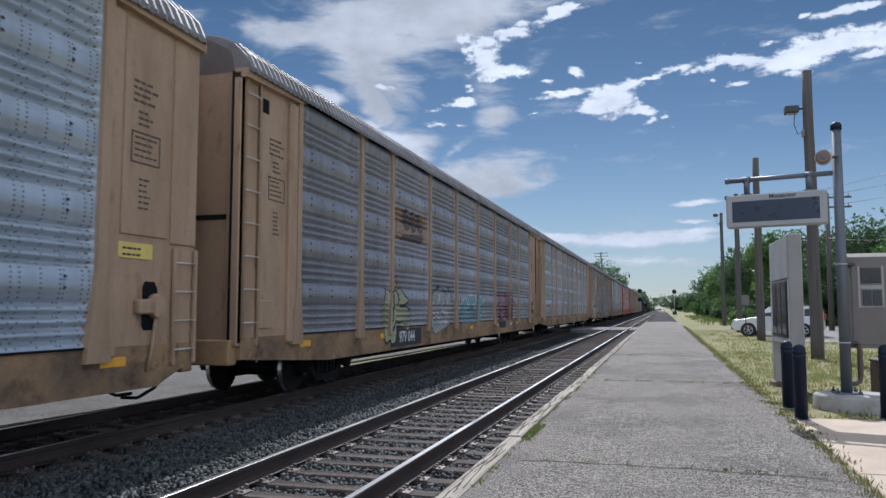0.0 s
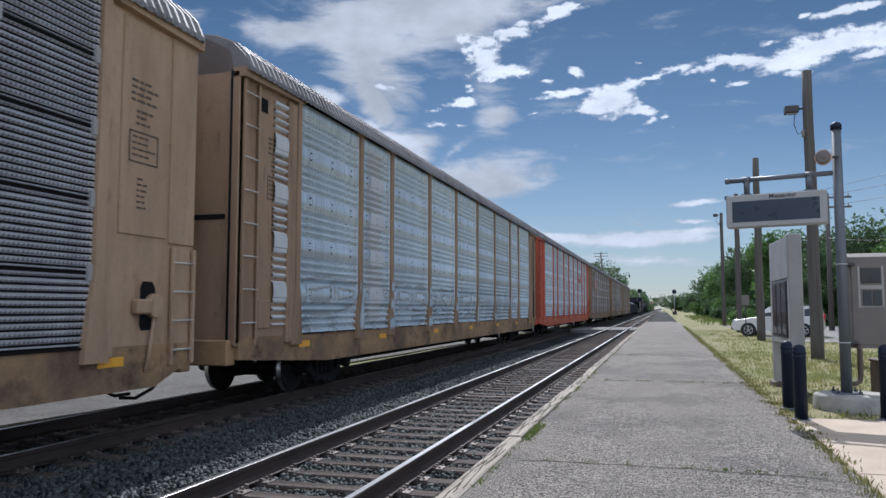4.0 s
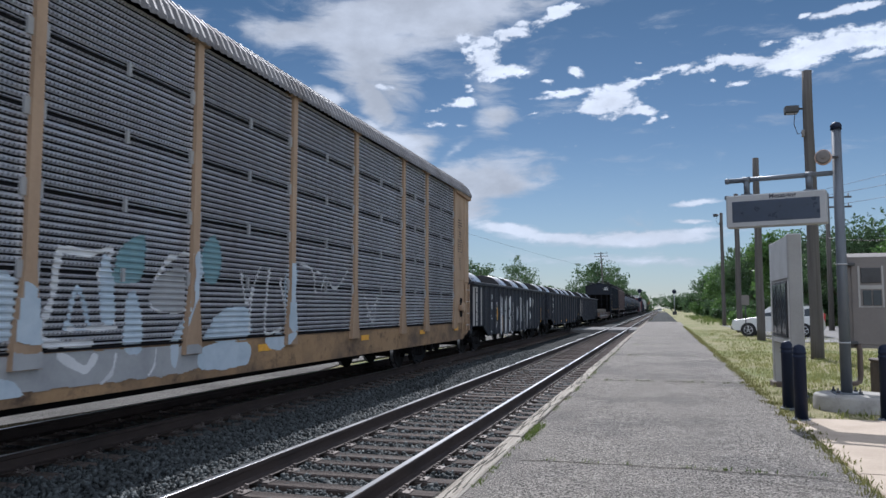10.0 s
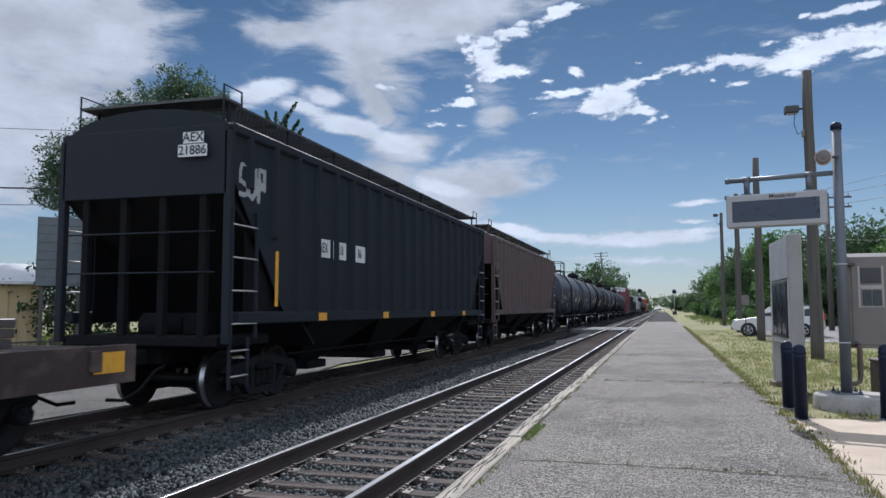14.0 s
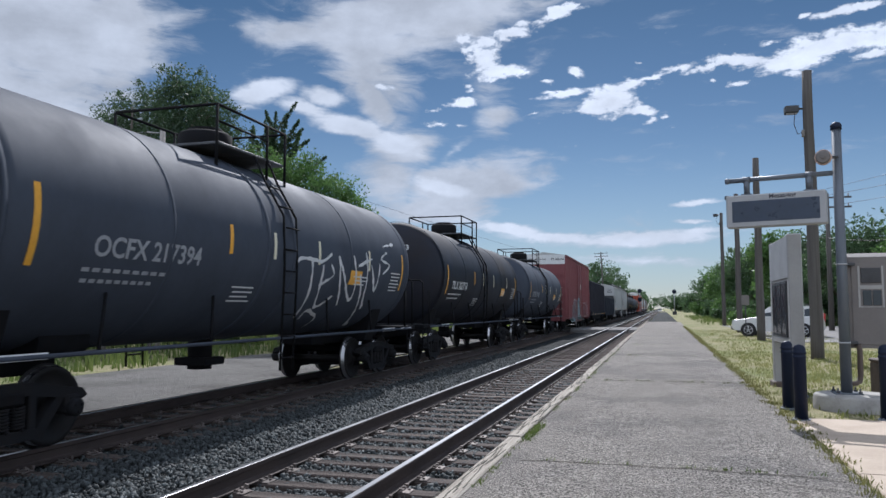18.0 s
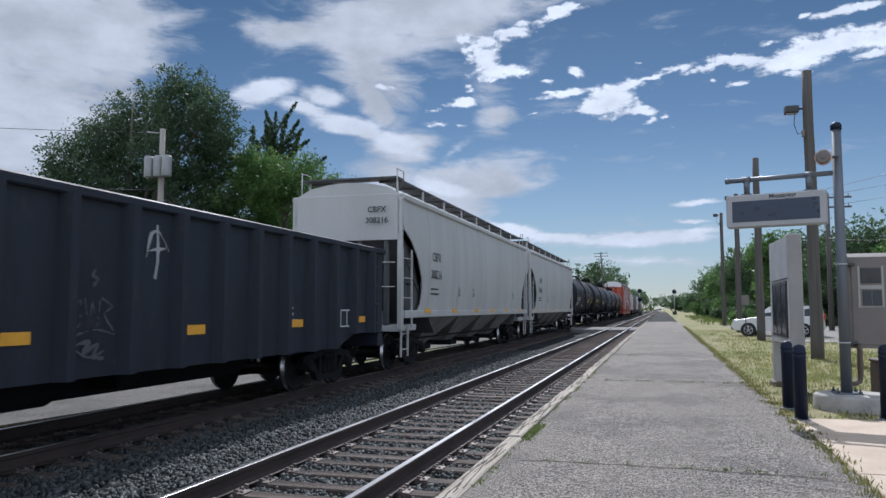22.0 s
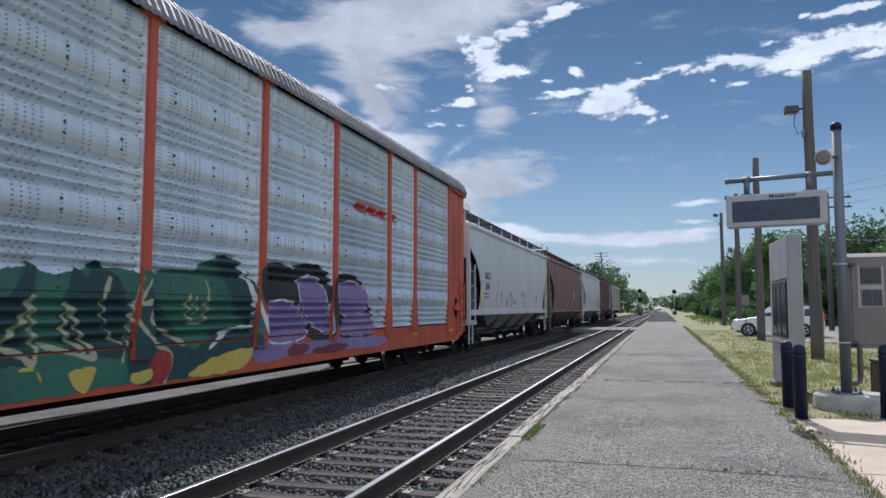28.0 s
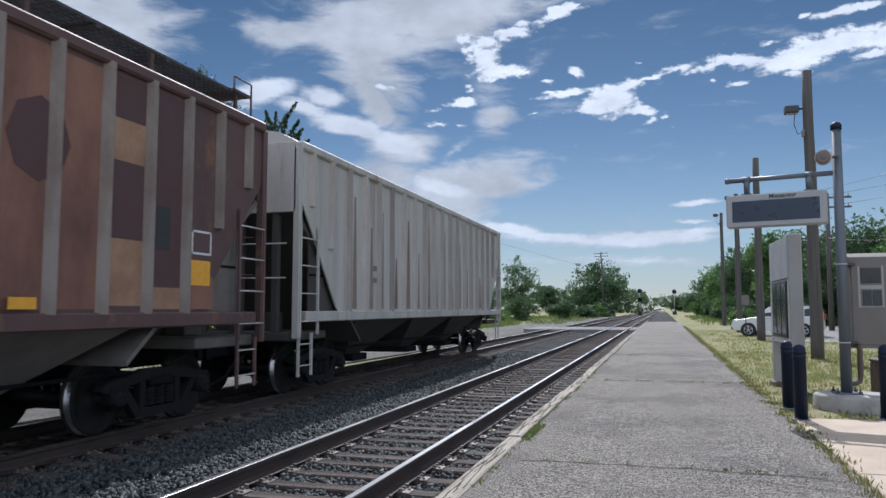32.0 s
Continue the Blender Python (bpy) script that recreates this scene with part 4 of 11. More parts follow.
def blades(name, spots, heights, mat, width=0.011, lean=0.5):
    """Grass: one bent three-cornered blade for each spot."""
    n = len(spots)
    a = NPR.uniform(0, 2 * np.pi, n)
    h = heights
    d = np.stack([np.cos(a), np.sin(a)], 1)
    s = np.stack([-d[:, 1], d[:, 0]], 1) * (width * NPR.uniform(0.6, 1.4, n))[:, None]
    v = np.zeros((n, 4, 3))
    v[:, 0, :2], v[:, 1, :2] = spots[:, :2] - s, spots[:, :2] + s
    v[:, 0, 2] = v[:, 1, 2] = spots[:, 2]
    off = d * (h * NPR.uniform(0.1, lean, n))[:, None]
    v[:, 2, :2] = spots[:, :2] + off * 0.4 + s * 0.7
    v[:, 2, 2] = spots[:, 2] + h * 0.6
    v[:, 3, :2] = spots[:, :2] + off
    v[:, 3, 2] = spots[:, 2] + h
    q = np.array([(0, 1, 2, 3)])[None] + 4 * np.arange(n)[:, None, None]
    return from_arrays(name, v.reshape(-1, 3), q.reshape(-1, 4), mat)


def clumped(x0, x1, y0, y1, clumps, each, spread, z):
    c = NPR.uniform((x0, y0), (x1, y1), (clumps, 2))
    p = np.repeat(c, each, 0) + NPR.normal(0, spread, (clumps * each, 2))
    return np.column_stack([p, np.full(len(p), z)])


def grass():
    rng = NPR
    p = np.concatenate([clumped(1.78, 7.5, 12.2, 30, 1500, 11, 0.09, -0.06), clumped(1.8, 9, 30, 60, 900, 9, 0.14, -0.06)])
    p = p[p[:, 0] > 1.72]
    tagged(new("dry_grass", blades("dry_grass", p, rng.uniform(0.03, 0.13, len(p)), BLADE, 0.012)), "thin dry grass with bare soil beside the platform", "grass", kind="stuff")
    edge_y = rng.uniform(6.3, 70, 600) ** 1.0
    e = np.repeat(np.column_stack([1.74 + 0.0012 * edge_y + rng.normal(0, 0.05, 600), edge_y]), 16, 0) + rng.normal(0, 0.055, (9600, 2))
    e = np.column_stack([e, np.full(len(e), -0.03)])
    tagged(new("verge_weeds", blades("verge_weeds", e, rng.uniform(0.02, 0.085, len(e)), VERGE, 0.008, 0.9)), "green weeds creeping over the platform's edge", "weeds", kind="stuff")
    w = []
    for y, n in ((7.85, 10), (16.84, 14), (26.0, 12), (33.5, 8), (41, 8), (52, 6)):
        for i in range(n):
            x = rng.uniform(-1.2, 1.65)
            w.append(np.column_stack([rng.normal(x, 0.05, 12), rng.normal(y, 0.014, 12), np.full(12, 0.008)]))
    for i in range(46):
        y = rng.uniform(6.5, 30)
        w.append(np.column_stack([rng.normal(-1.62, 0.025, 26), rng.normal(y, 0.08, 26), np.full(26, -0.01)]))
    for i in range(30):
        y = rng.uniform(9.0, 10.2)
        w.append(np.column_stack([rng.normal(-1.6, 0.04, 30), rng.normal(y, 0.1, 30), np.full(30, -0.01)]))
    w = np.concatenate(w)
    tagged(new("crack_weeds", blades("crack_weeds", w, rng.uniform(0.012, 0.05, len(w)), BLADE_GREEN, 0.005, 0.9)), "small green weeds growing in the platform cracks", "weeds", kind="stuff")
    far = np.concatenate([clumped(-40, -16.6, 14, 90, 2600, 10, 0.35, -0.45), clumped(4, 30, 74, 150, 900, 9, 0.35, -0.06), clumped(-30, -12, 90, 190, 900, 8, 0.4, -0.45)])
    tagged(new("tall_grass", blades("tall_grass", far, rng.uniform(0.15, 0.6, len(far)), BLADE_GREEN, 0.035)), "taller green grass along the lineside", "grass", kind="stuff")


grass()


def concrete_pad():
    t = thing("concrete_pad", "pale tan concrete pad joining the platform", "pavement", pose(1.76, 0, 0), kind="structure")
    for a, b in ((1.0, 4.4), (4.42, 8.1), (8.12, 11.95)):
        for i in range(3):
            part("slab", Geo().box(0.0 + 1.9 * i + 0.008, 1.9 * (i + 1) - 0.008, a, b, -0.2, 0.002 - 0.003 * i, 0.012), CONCRETE, t)
    return t


concrete_pad()


# ---------------------------------------------------------------- things on the platform side
def bollard(x, y):
    t = thing("bollard", "black plastic bollard cover with ribbed top and steel base", "bollard", pose(x, y, 0), "platform bollards")
    pts = [(0, 0, -0.03), (0, 0, 0.86), (0, 0, 0.875), (0, 0, 0.89), (0, 0, 0.905), (0, 0, 0.92), (0, 0, 0.935), (0, 0, 0.95), (0, 0, 0.965), (0, 0, 1.0), (0, 0, 1.04), (0, 0, 1.058)]
    rad = [0.088, 0.086, 0.096, 0.096, 0.084, 0.084, 0.096, 0.096, 0.085, 0.085, 0.062, 0.012]
    part("cover", Geo().tube(pts, rad, 20), BLACK_PLASTIC, t)
    g = Geo().tube([(0, 0, -0.03), (0, 0, 0.012)], 0.125, 20)
    for i in range(4):
        a = math.pi / 4 + i * math.pi / 2
        g.tube([(0.108 * math.cos(a), 0.108 * math.sin(a), 0.0), (0.108 * math.cos(a), 0.108 * math.sin(a), 0.03)], 0.012, 6)
    part("base_ring", g, POST_STEEL, t, "bolted steel base ring")
    return t


bollard(1.86, 11.78)
bollard(1.88, 13.05)
bollard(3.03, 12.1)


def message_sign():
    px, py = 2.80, 13.45
    t = thing("sign_post", "grey steel post with a hanging message board", "sign", pose(px, py, 0))
    g = Geo()
    prof = [(0.0, 0.585), (0.17, 0.585), (0.225, 0.565), (0.24, 0.53)]
    rings = []
    for z, r in [(-0.1, 0.60), (0.0, 0.60), (0.17, 0.585), (0.205, 0.57), (0.215, 0.54)]:
        rings.append([(r * math.cos(2 * math.pi * k / 36), r * math.sin(2 * math.pi * k / 36), z) for k in range(36)])
    g.grid(rings, True, closed=True)
    g.add(rings[-1], [tuple(range(36))])
    part("concrete_footing", g, CONCRETE_GREY, t, "round pale concrete footing", pose(0.1, 0, 0))
    part("base_plate", Geo().box(-0.2, 0.2, -0.2, 0.2, 0.213, 0.235, 0.004), POST_STEEL, t)
    for sx in (-0.16, 0.16):
        for sy in (-0.16, 0.16):
            part("anchor_bolt", shared("anchor_bolt", lambda: Geo().tube([(0, 0, 0.2), (0, 0, 0.31)], 0.014, 8).tube([(0, 0, 0.235), (0, 0, 0.262)], 0.032, 6, smooth=False), DARK_STEEL), DARK_STEEL, t, "", pose(sx, sy, 0))
    part("post", Geo().tube([(0, 0, 0.22), (0, 0, 4.5)], [0.085, 0.072], 24), POST_STEEL, t)
    part("cap", Geo().tube([(0, 0, 4.49), (0, 0, 4.56), (0, 0, 4.6), (0, 0, 4.62)], [0.086, 0.086, 0.06, 0.02], 20), BLACK_PLASTIC, t)
    for z in (2.28, 1.02):
        part("band", Geo().tube([(0, 0, z - 0.012), (0, 0, z + 0.012)], 0.088, 20), SIGN_GREY, t)
    # arm and board turn towards the track
    turn = pose(0, 0, 0, 0, 0, 165.0)
    L = 1.66
    part("arm", Geo().tube([(0, 0, 3.78), (L + 0.04, 0, 3.78)], 0.042, 16), POST_STEEL, t, "", turn)
    part("end_cap", Geo().tube([(L + 0.02, 0, 3.78), (L + 0.09, 0, 3.78)], 0.05, 14), POST_STEEL, t, "", turn)
    for x in (0.42, 1.4):
        g = Geo().tube([(x, 0, 3.54), (x, 0, 3.78)], 0.05, 12).box(x - 0.09, x + 0.09, -0.07, 0.07, 3.5, 3.53, 0.005).tube([(x - 0.06, 0, 3.78), (x + 0.06, 0, 3.78)], 0.055, 12)
        part("hanger", g, POST_STEEL, t, "", turn)
    board = part("message_board", Geo().box(0.17, L + 0.07, -0.11, 0.11, 2.95, 3.51, 0.02), SIGN_GREY, t, "grey-framed unlit message board", turn)
    part("screen", Geo().box(0.27, L - 0.03, 0.10, 0.114, 3.04, 3.4, 0.004), SIGN_FACE, board, "dark blank display face")
    part("screen_back", Geo().box(0.27, L - 0.03, -0.114, -0.10, 3.04, 3.4, 0.004), SIGN_FACE, board, "dark blank display face")
    v, f = letters("Messaging", 0.105)
    part("lettering", Geo().add([(L / 2 - p[0], 0.1125, 3.455 + p[1]) for p in v], [tuple(q) for q in f]), INK_BLACK, board)
    # loudspeaker on the post, facing the platform
    sp = part("loudspeaker", Geo().tube([(0, 0, 0), (0, 0.05, 0), (0, 0.12, 0), (0, 0.26, 0)], [0.125, 0.13, 0.11, 0.06], 22), HORN, t, "beige round horn loudspeaker", pose(-0.24, -0.16, 4.02, 0, 0, -14))
    part("bell", Geo().tube([(0, -0.012, 0), (0, -0.022, 0)], [0.112, 0.085], 22).tube([(0, -0.02, 0), (0, -0.05, 0)], [0.035, 0.028], 14), CABINET, sp)
    part("bracket", Geo().box(-0.03, 0.03, 0.08, 0.14, -0.05, 0.05, 0.005).box(-0.02, 0.22, 0.1, 0.13, -0.02, 0.02, 0.004), DARK_STEEL, sp)
    # equipment cabinet on the post
    cab = part("equipment_cabinet", Geo().prism([(-0.22, 0.93), (0.22, 0.93), (0.22, 2.36), (-0.05, 2.47), (-0.22, 2.40)], 0, 0.0, 0.62), CABINET, t, "grey-brown metal equipment cabinet with sloping top", pose(0.12, 0.36, 0, 0, 0, -6))
    part("door_panel", Geo().box(0.06, 0.56, -0.232, -0.218, 0.99, 2.30, 0.005), CABINET, cab)
    part("louvre", Geo().box(0.2, 0.48, -0.25, -0.23, 1.98, 2.22, 0.004).box(0.2, 0.48, -0.258, -0.248, 2.14, 2.16).box(0.2, 0.48, -0.258, -0.248, 2.06, 2.08), DARK_STEEL, cab)
    part("meter_window", Geo().box(0.22, 0.34, -0.246, -0.23, 1.62, 1.86, 0.004).box(0.36, 0.48, -0.246, -0.23, 1.62, 1.86, 0.004), GLASS_DARK, cab)
    part("window_frame", Geo().box(0.17, 0.51, -0.24, -0.228, 1.585, 1.60).box(0.17, 0.51, -0.24, -0.228, 1.88, 1.94).box(0.155, 0.185, -0.24, -0.228, 1.585, 2.25).box(0.495, 0.52, -0.24, -0.228, 1.585, 2.25), KIOSK_GREY, cab)
    for z in (2.28, 1.02):
        part("bracket", Geo().box(0.06, 0.2, 0.02, 0.2, z - 0.025, z + 0.025, 0.005), DARK_STEEL, t)
    part("conduit", Geo().tube([(0.21, 0.1, 1.0), (0.235, 0.1, 0.9), (0.23, 0.1, 0.5), (0.215, 0.1, 0.4), (0.14, 0.05, 0.37), (0.05, 0.0, 0.37)], 0.042, 10), BIN_BROWN, t, "dark bent conduit pipe")
    return t


message_sign()


def kiosk():
    t = thing("information_kiosk", "tall grey information kiosk with glazed poster cases", "kiosk", pose(2.32, 0, 0, 0, 0, 0))
    y0, y1 = 14.85, 17.2
    part("near_post", Geo().box(-0.11, 0.13, y0, y0 + 0.2, -0.05, 2.93, 0.02), KIOSK_GREY, t)
    part("far_post", Geo().box(-0.12, 0.12, y1 - 0.24, y1, -0.05, 2.93, 0.02), KIOSK_GREY, t)
    part("footing", Geo().box(-0.17, 0.17, y1 - 0.42, y1 + 0.12, -0.05, 0.075, 0.02), BIN_BROWN, t, "dark base block")
    part("foot_plate", Geo().box(-0.16, 0.16, y0 - 0.06, y0 + 0.30, -0.05, 0.02, 0.006).tube([(-0.15, y0 - 0.05, 0), (-0.15, y0 - 0.05, 0.16)], 0.03, 10), POST_STEEL, t)
    part("body", Geo().box(-0.09, 0.09, y0 + 0.24, y1 - 0.24, 0.93, 2.9, 0.01), KIOSK_GREY, t)
    part("header_panel", Geo().box(-0.122, -0.088, y0 + 0.02, y1 - 0.02, 2.12, 2.9, 0.01), SIGN_GREY, t, "blank pale header panel")
    part("lower_panel", Geo().box(-0.118, -0.088, y0 + 0.02, y1 - 0.02, 0.9, 1.0, 0.008), KIOSK_GREY, t)
    w = (y1 - y0 - 0.5) / 3
    for i in range(3):
        a = y0 + 0.25 + i * w
        case = part("poster_case", Geo().box(-0.125, -0.09, a + 0.02, a + w - 0.02, 1.03, 2.08, 0.006), DARK_STEEL, t)
        part("pane", Geo().box(-0.13, -0.124, a + 0.06, a + w - 0.06, 1.08, 2.03), GLASS_DARK, case)
        part("poster", Geo().box(-0.1275, -0.1235, a + 0.1, a + w - 0.1, 1.15, 1.3 + 0.12 * i), PALE_DECAL, case)
    return t


kiosk()


def litter_bin(x, y):
    t = thing("litter_bin", "dark brown square litter bin on the concrete", "bin", pose(x, y, 0, 0, 0, 8))
    part("body", Geo().box(-0.27, 0.27, -0.27, 0.27, -0.02, 0.66, 0.02), BIN_BROWN, t)
    part("lid", Geo().box(-0.285, 0.285, -0.285, 0.285, 0.66, 0.72, 0.02), BIN_BROWN, t)
    for i in range(6):
        a = -0.24 + i * 0.085
        part("slat", Geo().box(a, a + 0.06, -0.283, -0.268, 0.03, 0.64, 0.004), BIN_BROWN, t)
    return t


litter_bin(3.72, 14.4)


def wood_pole(x, y, h, r, light_z=None, label="weathered brown wooden pole", face=-1):
    t = thing("light_pole" if light_z else "wooden_pole", label, "pole", pose(x, y, 0), "row of wooden poles")
    n = 10
    part("shaft", Geo().tube([(0.012 * math.sin(i * 1.3), 0, -0.3 + (h + 0.3) * i / n) for i in range(n + 1)], [r * (1.0 - 0.28 * i / n) for i in range(n + 1)], 16), POLE_WOOD, t)
    if light_z:
        part("arm", Geo().tube([(0, 0, light_z), (face * 0.3, -0.02, light_z + 0.02)], 0.035, 8), DARK_STEEL, t)
        lamp = part("floodlight", Geo().box(face * 0.5 - 0.21, face * 0.5 + 0.21, -0.18, 0.18, light_z - 0.13, light_z + 0.11, 0.03), DARK_STEEL, t, "dark box floodlight, unlit")
        part("lens", Geo().box(face * 0.5 - 0.17, face * 0.5 + 0.17, -0.14, 0.14, light_z - 0.14, light_z - 0.13), GLASS_DARK, lamp)
        part("cable", Geo().tube([(face * 0.4, -0.05, light_z - 0.1), (face * 0.45, -0.1, light_z - 0.5), (face * 0.36, -0.15, light_z - 0.85), (face * 0.2, -0.16, light_z - 0.8)], 0.012, 6), WIRE, t)
        part("junction_box", Geo().box(face * 0.2 - 0.04, face * 0.2 + 0.04, -0.2, -0.1, light_z - 0.95, light_z - 0.72, 0.01), CABINET, t)
    return t


wood_pole(4.70, 26.4, 9.3, 0.205, 8.05, "thick weathered wooden pole carrying a floodlight")
wood_pole(4.79, 41.3, 9.3, 0.21)
wood_pole(4.95, 54.0, 9.3, 0.20, 9.05, "weathered wooden pole with a floodlight near its top")
wood_pole(5.5, 74.6, 10.5, 0.19, 10.3, "distant weathered wooden pole with a floodlight")


def small_sign(x, y):
    t = thing("small_sign", "small plain sign on a thin steel post", "sign", pose(x, y, 0))
    part("post", Geo().tube([(0, 0, -0.2), (0, 0, 2.3)], 0.03, 8), DARK_STEEL, t)
    part("plate", Geo().box(-0.2, 0.2, -0.03, -0.015, 1.75, 2.3, 0.004), CABINET, t)
    return t


small_sign(4.45, 45.0)


def parked_suv():
    """White estate vehicle, nose towards the track."""
    t = thing("parked_suv", "white sport utility car parked on the asphalt lot", "car", pose(6.39, 47.3, -0.03, 0, 0, 165))
    # local x runs to the nose; y across
    lower = [(-2.3, 0.32), (2.2, 0.32), (2.35, 0.45), (2.36, 0.72), (2.25, 0.92), (1.2, 1.06), (0.95, 1.09), (-2.3, 1.12), (-2.4, 0.9), (-2.4, 0.42)]
    g = Geo()
    rings = []
    for y, s in ((-0.93, 0.97), (-0.9, 1.0), (0.9, 1.0), (0.93, 0.97)):
        rings.append([(px * s, y, 0.72 + (pz - 0.72) * s) for px, pz in lower])
    g.grid([r[::-1] for r in rings], closed=True)
    g.add(rings[0], [tuple(range(len(lower)))])
    g.add(rings[-1], [tuple(range(len(lower)))[::-1]])
    part("body", g, CAR_WHITE, t)
    cabin = [(1.05, 1.08), (0.35, 1.68), (0.1, 1.74), (-2.0, 1.74), (-2.3, 1.6), (-2.36, 1.1)]
    g = Geo()
    rings = [[(px, y, pz) for px, pz in cabin] for y in (-0.86, 0.86)]
    for i, y in ((0, -0.74), (1, 0.74)):
        rings[i] = [(px, y if pz > 1.3 else math.copysign(0.88, y), pz) for px, pz in cabin]
    g.grid([r[::-1] for r in rings], closed=True)
    g.add(rings[0], [tuple(range(len(cabin)))])
    g.add(rings[1], [tuple(range(len(cabin)))[::-1]])
    part("cabin", g, CAR_WHITE, t)
    for s in (-1, 1):
        for name, poly in (("front_window", [(0.78, 1.14), (0.3, 1.58), (-0.5, 1.62), (-0.5, 1.16)]), ("rear_window", [(-0.6, 1.16), (-0.6, 1.62), (-1.4, 1.62), (-1.4, 1.16)]),
                           ("quarter_window", [(-1.5, 1.16), (-1.5, 1.62), (-2.02, 1.6), (-2.2, 1.18)])):
            g = Geo()
            pts = [(px, s * (0.895 - (pz - 1.1) * 0.3), pz) for px, pz in poly]
            g.add(pts, [(0, 1, 2, 3) if s < 0 else (3, 2, 1, 0)])
            part(name, g, GLASS_DARK, t)
        part("door_mirror", Geo().box(0.55, 0.72, s * 1.0 - 0.1, s * 1.0 + 0.1, 1.08, 1.25, 0.03), CAR_WHITE, t)
        part("headlight", Geo().box(2.1, 2.33, s * 0.7 - 0.2, s * 0.7 + 0.2, 0.74, 0.9, 0.03), RIM, t)
        part("tail_light", Geo().box(-2.42, -2.3, s * 0.78 - 0.1, s * 0.78 + 0.1, 0.85, 1.3, 0.02), INK_RED, t)
        part("roof_rail", Geo().tube([(0.0, s * 0.66, 1.74), (-0.1, s * 0.66, 1.8), (-1.8, s * 0.66, 1.8), (-1.9, s * 0.66, 1.74)], 0.02, 6), DARK_STEEL, t)
        for x in (1.45, -1.45):
            part("wheel_arch", Geo().tube([(x, s * 0.9, 0.36), (x, s * 0.935, 0.36)], 0.42, 24), TYRE, t)
            w = part("wheel", Geo().tube([(x, s * 0.74, 0.36), (x, s * 0.78, 0.36), (x, s * 0.94, 0.36), (x, s * 0.96, 0.36)], [0.33, 0.36, 0.36, 0.33], 28), TYRE, t)
            g = Geo().tube([(x, s * 0.95, 0.36), (x, s * 0.968, 0.36)], 0.06, 12)
            for k in range(5):
                a = 2 * math.pi * k / 5 + 0.3
                c, d = math.cos(a), math.sin(a)
                g.tube([(x + 0.05 * c, s * 0.962, 0.36 + 0.05 * d), (x + 0.22 * c, s * 0.962, 0.36 + 0.22 * d)], 0.032, 6)
            g.tube([(x, s * 0.945, 0.36), (x, s * 0.955, 0.36)], 0.15, 20, mat=1)
            ring = [(x + 0.235 * math.cos(2 * math.pi * k / 20), s * 0.962, 0.36 + 0.235 * math.sin(2 * math.pi * k / 20)) for k in range(21)]
            g.tube(ring, 0.022, 6)
            part("rim", g, (RIM, TYRE), w)
    part("windscreen", Geo().add([(1.0, -0.78, 1.12), (0.42, -0.68, 1.64), (0.42, 0.68, 1.64), (1.0, 0.78, 1.12)], [(0, 3, 2, 1)]), GLASS_DARK, t)
    part("bumper", Geo().box(2.2, 2.42, -0.88, 0.88, 0.36, 0.6, 0.06), DARK_STEEL, t)
    return t


parked_suv()


# ---------------------------------------------------------------- trees
def crown_mesh(name, lobes, leaves, size, mat, seed, clump=0.55, squash=0.75):
    """Leaves gathered in many small clumps on and inside uneven lobes; gaps stay between the clumps."""
    rng = np.random.default_rng(seed)
    lob = np.array(lobes, float)
    vol = (lob[:, 3] * lob[:, 4] * lob[:, 5]) ** (2 / 3)
    n_clump = max(20, leaves // 34)
    pick = rng.choice(len(lob), n_clump, p=vol / vol.sum())
    d = rng.normal(size=(n_clump, 3))
    d /= np.linalg.norm(d, axis=1, keepdims=True)
    rad = rng.uniform(0.2, 1.06, n_clump) ** 0.6
    wob = 1 + 0.22 * np.sin(d[:, 0] * 5 + pick) * np.cos(d[:, 1] * 4 + d[:, 2] * 6 + pick * 2)
    c = lob[pick, :3] + d * (rad * wob)[:, None] * lob[pick, 3:6]
    k = rng.choice(n_clump, leaves)
    p = c[k] + np.clip(rng.normal(0, 1, (leaves, 3)), -1.5, 1.5) * clump * np.array([1, 1, squash]) * rng.uniform(0.4, 1.3, n_clump)[k][:, None]
    u = rng.normal(size=(leaves, 3))
    u /= np.linalg.norm(u, axis=1, keepdims=True)
    w = np.cross(u, rng.normal(size=(leaves, 3)))
    w /= np.linalg.norm(w, axis=1, keepdims=True)
    s = size * rng.uniform(0.6, 1.4, leaves)[:, None]
    v = np.stack([p - u * s, p + w * s * 0.45, p + u * s, p - w * s * 0.45], 1)
    q = np.arange(leaves * 4).reshape(-1, 4)
    return from_arrays(name, v.reshape(-1, 3), q, mat)


